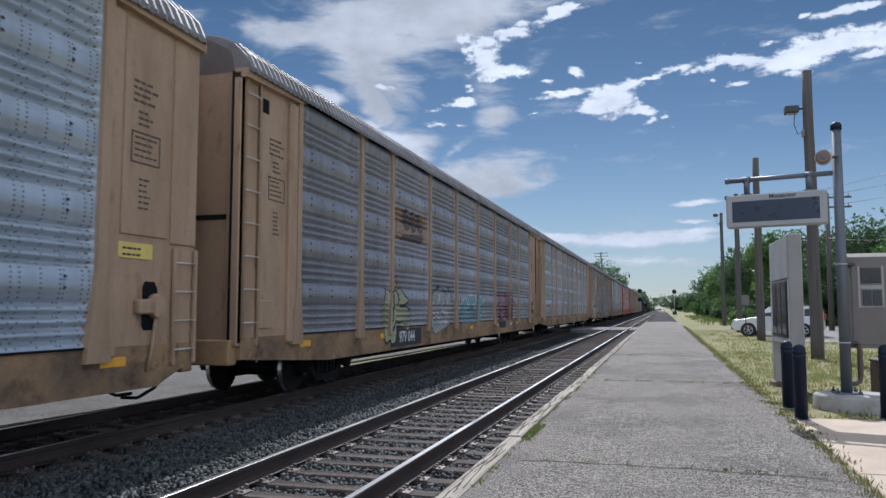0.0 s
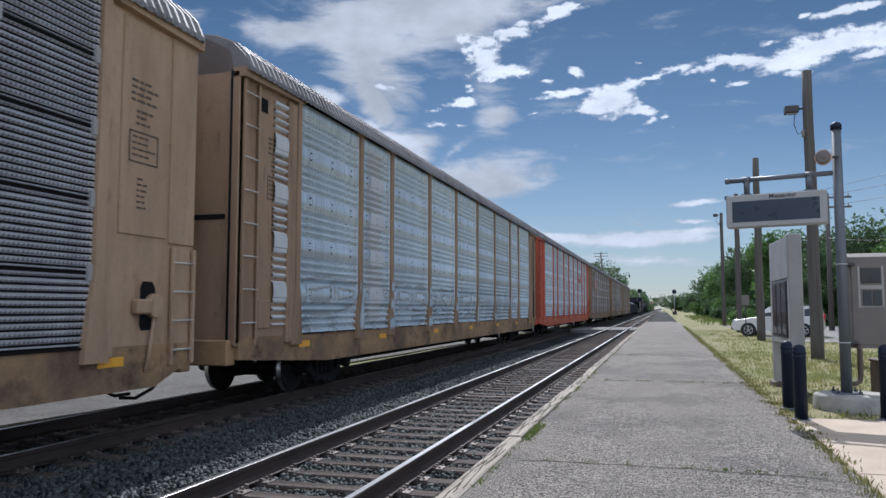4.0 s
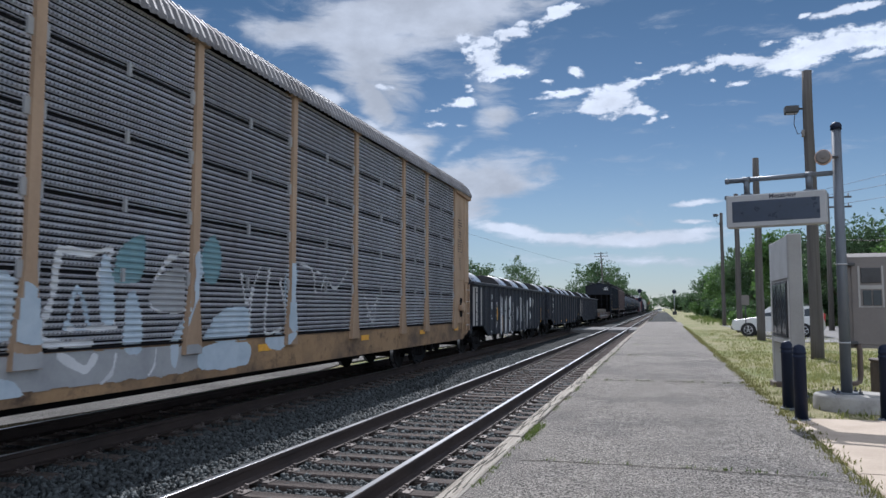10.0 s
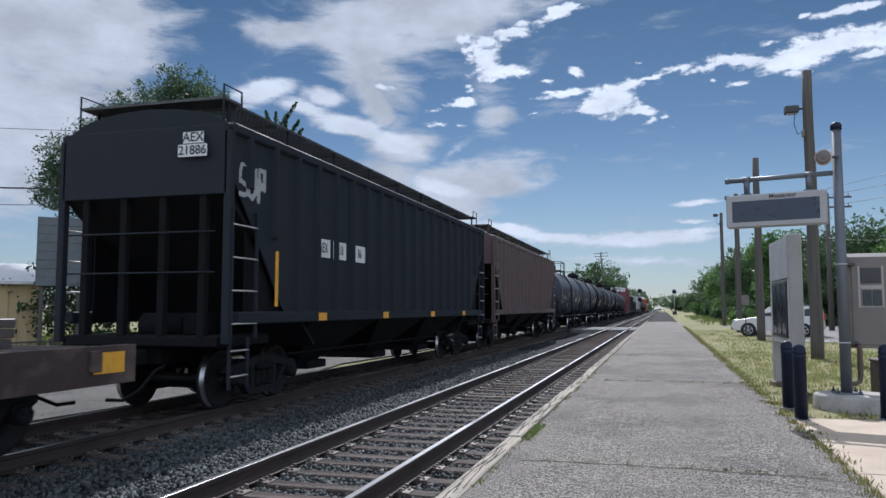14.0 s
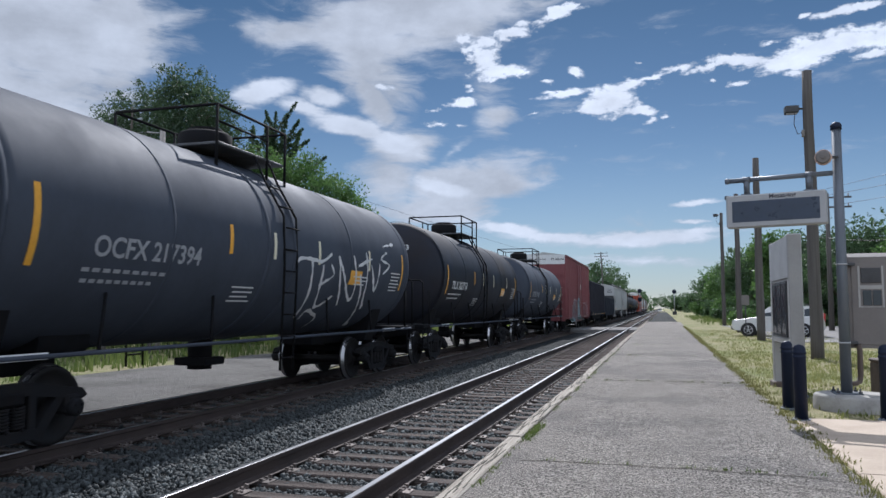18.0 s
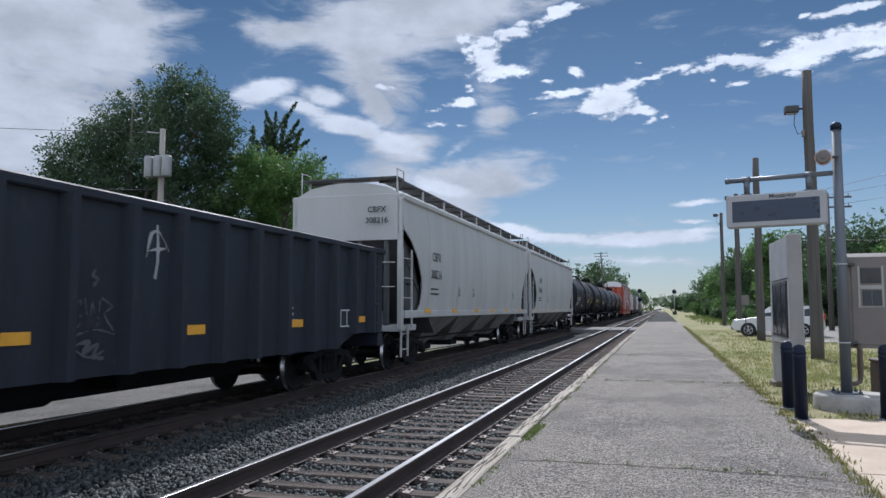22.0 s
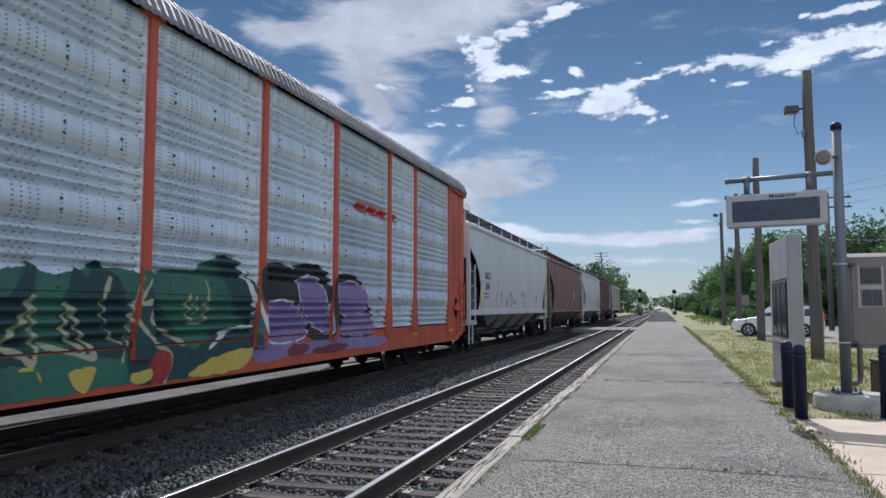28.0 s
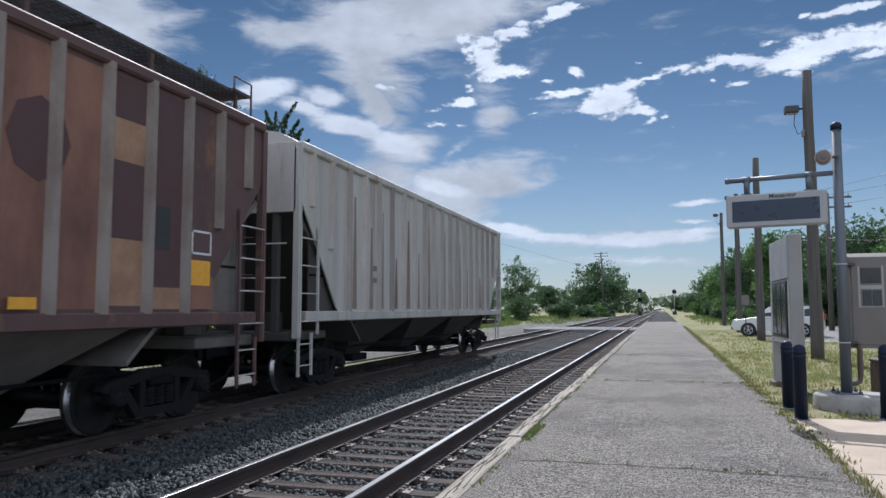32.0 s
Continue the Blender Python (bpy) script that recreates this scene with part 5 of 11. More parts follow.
def tree(label, x, y, ground, lobes, leaves, size, mat, seed, trunk=0.3, limbs=6, clump=0.55, name="tree", fork=0.35):
    """A tapered trunk that forks into limbs, and a crown of leaf clumps; lobes stand relative to the foot."""
    t = thing(name, label, "tree" if name == "tree" else "shrub", pose(x, y, ground))
    rng = random.Random(seed)
    top = max(l[2] for l in lobes)
    start = min(l[2] - l[5] for l in lobes)
    fz = max(0.4, top * fork)
    part("trunk", Geo().tube([(0, 0, -0.2), (0.03, 0.02, fz * 0.3), (0.08, -0.05, fz), (0.15, 0.05, top * 0.8), (0.1, 0.1, top)], [trunk * 1.25, trunk, trunk * 0.8, trunk * 0.35, 0.03], 9), BARK, t)
    for i in range(limbs):
        l = rng.choice(lobes)
        z = fz * rng.uniform(0.8, 1.6)
        e = Vector((l[0] + rng.uniform(-0.5, 0.5) * l[3], l[1] + rng.uniform(-0.5, 0.5) * l[4], l[2] + rng.uniform(-0.3, 0.6) * l[5]))
        a = Vector((0.06, 0, z))
        mid = a.lerp(e, 0.5) + Vector((0, 0, 0.12 * (e - a).length))
        part("limb", Geo().tube([a, mid, e], [trunk * 0.42, trunk * 0.25, 0.03], 6), BARK, t)
    part("crown", crown_mesh("crown", lobes, leaves, size, mat, seed, clump), mat, t)
    return t


def lobes_round(h, w, n, seed, low=0.25, d=None):
    """Lobes of a broad crown of height h and width w."""
    rng = random.Random(seed)
    d = d or w
    out = [(0, 0, h * (0.5 + low / 2), w * 0.3, d * 0.3, h * (0.5 - low / 2) * 0.85)]
    for i in range(n):
        a = 2 * math.pi * i / n + rng.uniform(-0.4, 0.4)
        r = rng.uniform(0.22, 0.34)
        z = h * (low + (0.92 - low) * rng.uniform(0.08, 0.86))
        fall = 1.0 - 0.55 * max(0.0, (z / h - 0.55) / 0.45)
        s = rng.uniform(0.15, 0.24)
        out.append((math.cos(a) * r * w * fall, math.sin(a) * r * d * fall, z, w * s, d * s, h * s * 0.8))
    return out


G0 = -0.45
tree("large dark-leaved deciduous tree behind the tracks", -28.4, 34.8, G0, [(3.3, 0.1, 13.3, 1.9, 1.7, 1.8), (-0.6, 2.0, 13.1, 2.0, 1.8, 1.9), (6.4, -1.6, 12.1, 1.3, 1.2, 1.2), (-3.3, 2.0, 12.1, 1.9, 1.7, 1.8), (-3.0, -0.8, 10.0, 1.7, 1.6, 1.6), (-4.6, -0.3, 8.9, 1.3, 1.2, 1.2), (-1.0, 1.4, 10.4, 2.6, 2.4, 2.5), (3.7, -0.4, 10.4, 2.5, 2.2, 2.4), (5.8, 0.2, 10.6, 1.6, 1.5, 1.5), (-0.6, -2.1, 7.9, 1.8, 1.6, 1.7), (0.8, 1.1, 8.3, 2.2, 2.0, 2.1), (5.1, 0.2, 8.3, 1.8, 1.6, 1.7), (0.5, 0, 5.5, 3.6, 3.0, 2.2), (3.5, 1, 5.0, 2.6, 2.5, 2.2)], 105000, 0.085, LEAF_DARK, 21, 0.36, 14, 0.34, fork=0.25)
tree("dark shrubby undergrowth below the large tree", -27.0, 29.8, G0, [(0, 0, 2.2, 2.6, 2.4, 2.2), (2.4, 3.4, 2.6, 2.5, 2.5, 2.5), (4.2, 6.2, 2.4, 2.4, 2.4, 2.4)], 13000, 0.12, LEAF_DARK, 5, 0.12, 4, 0.4, "shrub")
tree("spreading light green tree beside the tracks", -20.0, 37.2, G0, [(-0.6, -1.0, 9.0, 1.7, 1.6, 1.6), (1.6, -0.9, 8.9, 1.5, 1.4, 1.4), (-4.2, 1.4, 9.0, 1.6, 1.5, 1.5), (3.8, -1.8, 7.7, 1.4, 1.3, 1.3), (4.1, 0.4, 7.0, 1.0, 0.9, 1.0), (-0.6, 1.0, 7.5, 2.0, 1.7, 1.8), (-3.3, -1.4, 6.7, 1.7, 1.6, 1.6), (-1.1, -2.0, 9.7, 0.8, 0.7, 0.8), (2.5, -1.0, 6.1, 1.6, 1.5, 1.5), (-2.2, 0.7, 5.7, 2.0, 1.7, 1.8), (0.5, 0.5, 3.4, 3.6, 3.0, 2.2), (3.5, 1, 3.6, 2.2, 2.2, 2.0), (-3.5, 0, 3.8, 2.2, 2.2, 2.2)], 80000, 0.085, LEAF_LIGHT, 33, 0.22, 9, 0.30)
def frond_tree(x, y, ground, seed):
    """Slim tree whose upper twigs stand out as feathered spikes."""
    t = thing("tree", "spiky-topped dark tree with feathered upright shoots", "tree", pose(x, y, ground))
    rng = np.random.default_rng(seed)
    part("trunk", Geo().tube([(0, 0, -0.2), (0.05, 0, 4), (0.2, 0, 8), (0.5, 0, 11)], [0.24, 0.19, 0.12, 0.04], 8), BARK, t)
    spots, size = [], []
    for i in range(46):
        lean, turn = rng.uniform(0.15, 1.15), rng.uniform(0, 2 * math.pi)
        d = np.array([math.cos(turn) * lean + 0.25, math.sin(turn) * lean, 1.0])
        a = np.array([0.3, 0.0, rng.uniform(7.0, 12.4)]) + rng.normal(0, 0.45, 3)
        L = min(rng.uniform(2.0, 3.8), (16.4 - a[2]) / 0.9)
        d = d / np.linalg.norm(d)
        part("limb", Geo().tube([tuple(a), tuple(a + d * L * 0.9)], [0.035, 0.01], 5), BARK, t)
        for q in range(420):
            u = rng.uniform(0.05, 1.0)
            side = np.cross(d, rng.normal(size=3))
            side /= np.linalg.norm(side)
            spots.append(a + d * L * u + side * rng.uniform(0.0, 0.34) * (1.08 - u) ** 0.6 + d * 0.12)
    p = np.array(spots)
    n = len(p)
    u = rng.normal(size=(n, 3)) + np.array([0.3, 0, 0.9])
    u /= np.linalg.norm(u, axis=1, keepdims=True)
    w = np.cross(u, rng.normal(size=(n, 3)))
    w /= np.linalg.norm(w, axis=1, keepdims=True)
    k = 0.1 * rng.uniform(0.6, 1.4, (n, 1))
    v = np.stack([p - u * k, p + w * k * 0.4, p + u * k, p - w * k * 0.4], 1)
    part("crown", from_arrays("crown", v.reshape(-1, 3), np.arange(n * 4).reshape(-1, 4), LEAF_DARK), LEAF_DARK, t)
    part("lower_crown", crown_mesh("lower_crown", [(0.3, 0.3, 9.6, 1.5, 1.5, 2.2), (0, 0, 6.0, 2.2, 2.2, 2.8)], 18000, 0.1, LEAF_DARK, 8, 0.3), LEAF_DARK, t)


frond_tree(-24.2, 42.6, G0, 8)
tree("mid-sized green tree by the line", -27.4, 80.5, G0, lobes_round(10.8, 12.0, 9, 51, 0.08), 9000, 0.18, LEAF_MID, 51, 0.25, 4, 0.5)
tree("bushy green tree by the line", -24.0, 91.9, G0, lobes_round(9.0, 12.0, 9, 52, 0.05), 9000, 0.19, LEAF_MID, 52, 0.22, 4, 0.5)
tree("sparse-topped tree with bare upper twigs", -25.7, 137.6, G0, lobes_round(12.5, 9.0, 8, 53, 0.1), 5200, 0.2, LEAF_MID, 53, 0.3, 9, 0.6)
tree("broad dark green tree by the distant line", -15.4, 189.4, G0, lobes_round(15.0, 19.5, 12, 54, 0.06), 15000, 0.27, LEAF_MID, 54, 0.5, 4, 0.75)
tree("leafy tree beside the distant line", -26.5, 186.0, G0, lobes_round(8.0, 9.0, 6, 57, 0.04), 5000, 0.27, LEAF_MID, 57, 0.3, 3, 0.6)
for k, (sx, sy, sh, sw) in enumerate([(-21.5, 118, 4.8, 7.5), (-24.5, 107, 6.0, 8.0), (-16.8, 132, 3.2, 6.0), (-30.5, 96, 5.6, 9.0), (-33, 60, 5.5, 8.0), (-27.5, 62, 4.4, 7.0), (-14.5, 150, 2.6, 5.0), (-13.8, 172, 3.4, 5.0)]):
    tree("rounded green lineside bush in long grass", sx, sy, G0, lobes_round(sh, sw, 5, 70 + k, 0.0), 4200, 0.17, LEAF_LIGHT if k % 2 else LEAF_MID, 70 + k, 0.08, 3, 0.4, "bush")
RIGHT_TREES = [(8.6, 189.6, 9.6, 9, LEAF_MID), (10.6, 165.0, 11.0, 9, LEAF_MID), (11.4, 149.5, 12.2, 9, LEAF_LIGHT), (12.2, 132.0, 12.4, 9, LEAF_MID), (12.4, 119.0, 12.2, 9, LEAF_MID),
               (13.4, 99.2, 11.2, 8.5, LEAF_LIGHT), (17.5, 92.0, 11.6, 9, LEAF_MID), (14.2, 84.0, 10.6, 7, LEAF_DARK), (15.6, 76.5, 9.4, 7, LEAF_MID), (20.0, 73.5, 10.0, 8, LEAF_MID),
               (15.2, 62.5, 8.6, 6.5, LEAF_MID), (16.0, 54.2, 8.4, 6.5, LEAF_LIGHT), (18.0, 47.0, 9.0, 7, LEAF_MID), (24.0, 60.0, 10.5, 9, LEAF_DARK)]
for k, (tx, ty, th, tw, lm) in enumerate(RIGHT_TREES):
    tree("dark conifer-like tree beyond the parking lot" if lm is LEAF_DARK else "leafy green tree in the row beyond the lot", tx, ty, -0.1, lobes_round(th, tw, 9, 100 + k, 0.08), 8500 if ty < 125 else 5500,
         0.15 if ty < 90 else 0.22, lm, 100 + k, 0.22, 4, 0.45 if ty < 90 else 0.6)
for k, (sx, sy, sh, sw) in enumerate([(11.0, 96, 3.6, 5.5), (9.6, 120, 3.6, 5.5), (8.6, 140, 3.4, 5.0), (7.6, 165, 3.4, 5.0), (14.5, 78, 3.2, 5.5), (8.4, 86, 1.4, 2.6), (7.6, 104, 1.6, 3.0)]):
    tree("low green bush under the tree row", sx, sy, -0.1, lobes_round(sh, sw, 5, 140 + k, 0.0), 3600, 0.17, LEAF_LIGHT if k % 2 else LEAF_MID, 140 + k, 0.08, 2, 0.4, "bush")
for k, (sx, sy, sh, sw) in enumerate([(-14, 330, 11, 26), (-22, 420, 13, 40), (10, 360, 9, 16), (16, 300, 10, 18), (-30, 300, 12, 30), (6, 520, 12, 30), (-60, 300, 14, 50), (-90, 220, 13, 50), (-75, 130, 13, 40), (60, 230, 13, 50), (70, 130, 12, 40)]):
    tree("hazy distant tree clump on the horizon", sx, sy, -0.4, lobes_round(sh, sw, 7, 170 + k, 0.0), 3200, 0.5, LEAF_MID, 170 + k, 0.4, 2, 1.2)


# ---------------------------------------------------------------- left background
def utility_pole(x, y, h):
    t = thing("utility_pole", "grey wooden utility pole with three transformers and wires", "utility pole", pose(x, y, G0))
    part("shaft", Geo().tube([(0, 0, -0.3), (0.0, 0, h * 0.5), (0.02, 0, h)], [0.17, 0.145, 0.12], 12), surface("grey_pole_wood", (0.33, 0.30, 0.275), 0.88, 0, (0.24, 0.21, 0.19), 0.7, 2.5, (6, 6, 0.15), 0.3, 0.4, 30), t)
    for a in (-0.42, 0.06, 0.5):
        tr = part("transformer", Geo().tube([(a, -0.3, h - 2.25), (a, -0.3, h - 2.2), (a, -0.3, h - 1.4), (a, -0.3, h - 1.32), (a, -0.3, h - 1.28)], [0.2, 0.22, 0.22, 0.2, 0.08], 14), TRANSFORMER, t, "grey can transformer")
        part("bushing", Geo().tube([(a, -0.3, h - 1.28), (a, -0.3, h - 1.08)], 0.035, 8), INK_BLACK, tr)
    part("mount", Geo().box(-0.5, 0.55, -0.1, -0.04, h - 1.75, h - 1.65), DARK_STEEL, t)
    part("street_light_arm", Geo().tube([(0, 0, h - 4.2), (-0.8, -0.3, h - 3.95), (-1.5, -0.6, h - 3.9)], 0.03, 6), TRANSFORMER, t)
    part("top_arm", Geo().tube([(0, 0, h - 0.2), (-0.75, -0.1, h - 0.1)], 0.03, 6), TRANSFORMER, t)
    for dx in (1.2, 2.6):
        part("guy_wire", Geo().tube([(0.05, 0, h - 2.4), (dx, 1.4, h - 7.2)], 0.012, 5), WIRE, t)
    return t


PX, PY = -21.65, 28.75
utility_pole(PX, PY, 10.15)


def wire_run(points, sag, r, label="black overhead wire hung between poles"):
    g = Geo()
    for a, b in zip(points, points[1:]):
        a, b = Vector(a), Vector(b)
        g.tube([a.lerp(b, i / 14) - Vector((0, 0, sag * 4 * (i / 14) * (1 - i / 14))) for i in range(15)], r, 5)
    return solid("overhead_wire", g, WIRE, label, "wire", group="overhead wires")


wire_run([(-60, -6, 8.4), (PX, PY, 9.5), (-14.0, 182, 11.0)], 0.7, 0.012)
wire_run([(-60, -6, 6.0), (PX - 0.3, PY, 6.9)], 0.5, 0.035)
wire_run([(-60, -6, 5.2), (PX - 0.3, PY, 6.2)], 0.5, 0.015)


def tan_building():
    t = thing("tan_building", "low tan metal-sided building with a pale roof", "building", pose(-34.9, 22.9, G0, 0, 0, 46))
    part("wall", Geo().box(-9, 9, 0, 10, 0, 3.2), TAN_WALL, t)
    for i in range(45):
        part("siding_rib", shared("siding_rib", lambda: Geo().box(-0.03, 0.03, -0.03, 0, 0.05, 3.15, 0.01), TAN_WALL), TAN_WALL, t, "", pose(-8.8 + i * 0.4, 0, 0))
    part("roof", Geo().prism([(-0.4, 3.15), (10.4, 3.15), (10.4, 3.3), (5, 4.4), (-0.4, 3.3)], 0, -9.4, 9.4), ROOF_WHITE, t)
    return t


tan_building()


def billboard():
    t = thing("billboard", "weathered grey billboard on wooden posts", "billboard", pose(-25.9, 27.6, G0, 0, 0, 43))
    part("panel", Geo().box(-1.0, 1.0, -0.06, 0.06, 3.0, 6.1, 0.02), HOUSE_GREY, t)
    for i in range(8):
        part("board", Geo().box(-1.0, 1.0, -0.085, -0.062, 3.02 + i * 0.385, 3.38 + i * 0.385, 0.01), HOUSE_GREY, t)
    for x in (-0.75, 0.0, 0.75):
        part("post", Geo().box(x - 0.09, x + 0.09, 0.062, 0.22, -0.3, 5.2, 0.01), POLE_WOOD, t)
    return t


billboard()


def fence(x0, y0, x1, y1, n):
    t = thing("lineside_fence", "low grey wooden rail fence beside the road", "fence", pose(x0, y0, G0))
    d = Vector((x1 - x0, y1 - y0, 0))
    for i in range(n + 1):
        p = d * (i / n)
        part("post", Geo().box(p.x - 0.06, p.x + 0.06, p.y - 0.06, p.y + 0.06, -0.2, 0.95, 0.01), POLE_WOOD, t)
    for z in (0.45, 0.85):
        part("rail", Geo().tube([(0, 0, z), (d.x, d.y, z)], 0.04, 6), POLE_WOOD, t)
    return t


fence(-23.0, 14.0, -19.9, 26.0, 6)


def relay_box(x, y):
    t = thing("relay_cabinet", "pale steel signal relay cabinet beside the line", "cabinet", pose(x, y, G0))
    part("body", Geo().box(-1.1, 1.1, -0.8, 0.8, 0.15, 2.5, 0.04), SIGN_GREY, t)
    part("roof", Geo().box(-1.2, 1.2, -0.9, 0.9, 2.5, 2.6, 0.03), SIGN_GREY, t)
    part("plinth", Geo().box(-1.0, 1.0, -0.7, 0.7, -0.1, 0.15), CONCRETE_GREY, t)
    for s in (-0.54, 0.54):
        part("door", Geo().box(s - 0.5, s + 0.5, -0.825, -0.80, 0.25, 2.4, 0.005), SIGN_GREY, t)
    return t


relay_box(-12.1, 189.6)


def lineside_pole(x, y, h, lean):
    t = thing("telegraph_pole", "leaning old wooden pole with short crossarms", "utility pole", pose(x, y, G0, 0, lean))
    part("shaft", Geo().tube([(0, 0, -0.3), (0, 0, h)], [0.2, 0.14], 10), POLE_WOOD, t)
    for z in (h - 0.3, h - 1.0):
        arm = part("crossarm", Geo().box(-1.6, 1.6, -0.06, 0.06, z - 0.06, z + 0.06), POLE_WOOD, t)
        for i in (-1.4, -0.5, 0.5, 1.4):
            part("insulator", Geo().tube([(i, 0, z + 0.06), (i, 0, z + 0.3)], 0.05, 6), TRANSFORMER, arm)
    return t


lineside_pole(-12.9, 179.5, 15.2, -2.6)
lineside_pole(11.6, 59.5, 10.3, 0)
wire_run([(11.6, 59.5, 10.2), (40, 20, 14.5)], 0.6, 0.014)
wire_run([(11.0, 59.5, 9.6), (40, 20, 12.4)], 0.6, 0.014)
wire_run([(12.2, 59.5, 9.0), (42, 22, 11.8)], 0.6, 0.014)
wire_run([(10.5, 58.0, 6.6), (16.5, 45.0, 5.9), (40, 24, 7.0)], 0.5, 0.02, "pale service wire crossing over the lot")


def signal(x, y, h, heads):
    t = thing("railway_signal", "tall black railway signal with hooded lights", "signal", pose(x, y, -0.3))
    part("mast", Geo().tube([(0, 0, 0), (0, 0, h)], 0.12, 8), TRANSFORMER, t)
    part("base", Geo().box(-0.5, 0.5, -0.4, 0.4, 0, 1.1, 0.04), DARK_STEEL, t)
    for i in range(heads):
        z = h - 0.3 - i * 2.2
        hd = part("signal_head", Geo().tube([(0, -0.2, z), (0, -0.28, z)], 0.55, 18).box(-0.2, 0.2, -0.2, 0.15, z - 0.5, z + 0.5, 0.03), BLACK_PLASTIC, t)
        for k in (-0.28, 0.0, 0.28):
            part("hood", Geo().tube([(0, -0.27, z + k), (0, -0.5, z + k)], 0.11, 10), BLACK_PLASTIC, hd)
    return t


signal(-5.45, 199.0, 6.6, 2)
signal(3.0, 200.0, 6.4, 1)


def far_car():
    t = thing("waiting_car", "distant pale car waiting at a road crossing", "car", pose(-1.2, 420.0, -0.3))
    part("body", Geo().box(-1.0, 1.0, -2.2, 2.2, 0.35, 1.0, 0.12), CAR_WHITE, t)
    part("cabin", Geo().box(-0.85, 0.85, -1.2, 1.5, 1.0, 1.65, 0.15), GLASS_DARK, t)
    for sx in (-0.9, 0.9):
        for sy in (-1.4, 1.4):
            part("wheel", Geo().tube([(sx - 0.1, sy, 0.33), (sx + 0.1, sy, 0.33)], 0.33, 14), TYRE, t)
    return t


far_car()
solid("gravel_walk", strip(-1.5, 2.4, 92.8, 320, -0.04, 6.0, 0.1, 8), BALLAST, "dark stony path beyond the platform's end", "path", kind="structure")
solid("cross_road", Geo().box(-300, 300, 404, 412, -0.3, -0.08), LOT, "distant road crossing the railway", "road", kind="structure")

# ---------------------------------------------------------------- freight train
# Car space: x across (the platform side is +x), y along the track (the leading end is -y), z up from the rail heads.
TRAIN = []          # (thing, place along the track at the start)
WHEELS = []
WR = 0.457


def wheelset_mesh():
    g = Geo()
    g.tube([(-0.95, 0, 0), (0.95, 0, 0)], 0.075, 12)
    for s in (-1, 1):
        prof = [(0.685, 0.482), (0.70, 0.487), (0.712, 0.476), (0.72, WR), (0.80, WR - 0.004), (0.815, 0.44), (0.812, 0.395), (0.78, 0.36), (0.765, 0.24), (0.80, 0.14), (0.82, 0.12), (0.82, 0.08)]
        rings = [[(s * x, r * math.cos(2 * math.pi * k / 36), r * math.sin(2 * math.pi * k / 36)) for k in range(36)] for x, r in prof]
        o = len(g.f)
        g.grid(rings if s < 0 else [q[::-1] for q in rings], True, closed=True)
        for i in range(3 * 36, 4 * 36):
            g.k[o + i] = 1
        back = rings[0]
        g.add(back, [tuple(range(36)) if s > 0 else tuple(range(36))[::-1]])
        for k in range(3):
            a = 2 * math.pi * k / 3
            g.tube([(s * 0.80, 0.05 * math.cos(a), 0.05 * math.sin(a)), (s * 0.835, 0.05 * math.cos(a), 0.05 * math.sin(a))], 0.018, 6)
    return g


def side_frame_mesh():
    """Cast truck side frame with its two windows, spring nest and bearing boxes."""
    g = Geo()
    x0, x1 = 0.94, 1.08
    top = [(-1.14, 0.57), (-1.06, 0.66), (-0.72, 0.70), (-0.3, 0.78), (0.3, 0.78), (0.72, 0.70), (1.06, 0.66), (1.14, 0.57), (1.06, 0.53), (0.68, 0.585), (0.3, 0.64), (-0.3, 0.64), (-0.68, 0.585), (-1.06, 0.53)]
    g.prism(top[::-1], 0, x0, x1)
    for s in (-1, 1):
        leg = [(s * 0.68, 0.59), (s * 0.82, 0.6), (s * 0.5, 0.19), (s * 0.34, 0.19)]
        g.prism(leg if s > 0 else leg[::-1], 0, x0 + 0.01, x1 - 0.01)
        g.box(x0 + 0.005, x1 - 0.005, s * 0.36 - 0.055, s * 0.36 + 0.055, 0.27, 0.68, 0.015)
        g.box(x0 - 0.02, x1 + 0.05, s * 0.889 - 0.11, s * 0.889 + 0.11, 0.38, 0.60, 0.03)
    g.prism([(-0.5, 0.17), (0.5, 0.17), (0.42, 0.285), (-0.42, 0.285)], 0, x0, x1)
    return g


def bearing_mesh():
    g = Geo().tube([(1.06, 0, 0), (1.17, 0, 0), (1.19, 0, 0)], [0.11, 0.105, 0.07], 16)
    for k in range(3):
        a = 2 * math.pi * k / 3 + 0.5
        g.tube([(1.18, 0.055 * math.cos(a), 0.055 * math.sin(a)), (1.21, 0.055 * math.cos(a), 0.055 * math.sin(a))], 0.02, 6)
    return g


def spring_mesh():
    g = Geo()
    for y in (-0.2, 0.0, 0.2):
        pts = [(1.02 + 0.065 * math.cos(a), y + 0.065 * math.sin(a), 0.29 + 0.033 * a / 6.283) for a in [0.5236 * i for i in range(0, 98)]]
        pts = [p for p in pts if p[2] < 0.545]
        g.tube(pts, 0.017, 5)
    return g


def bolster_mesh():
    return Geo().box(-1.1, 1.1, -0.24, 0.24, 0.545, 0.70, 0.03).tube([(0, 0, 0.68), (0, 0, 0.82)], 0.3, 16).box(-0.9, 0.9, -0.75, -0.66, 0.28, 0.40, 0.02).box(-0.9, 0.9, 0.66, 0.75, 0.28, 0.40, 0.02)


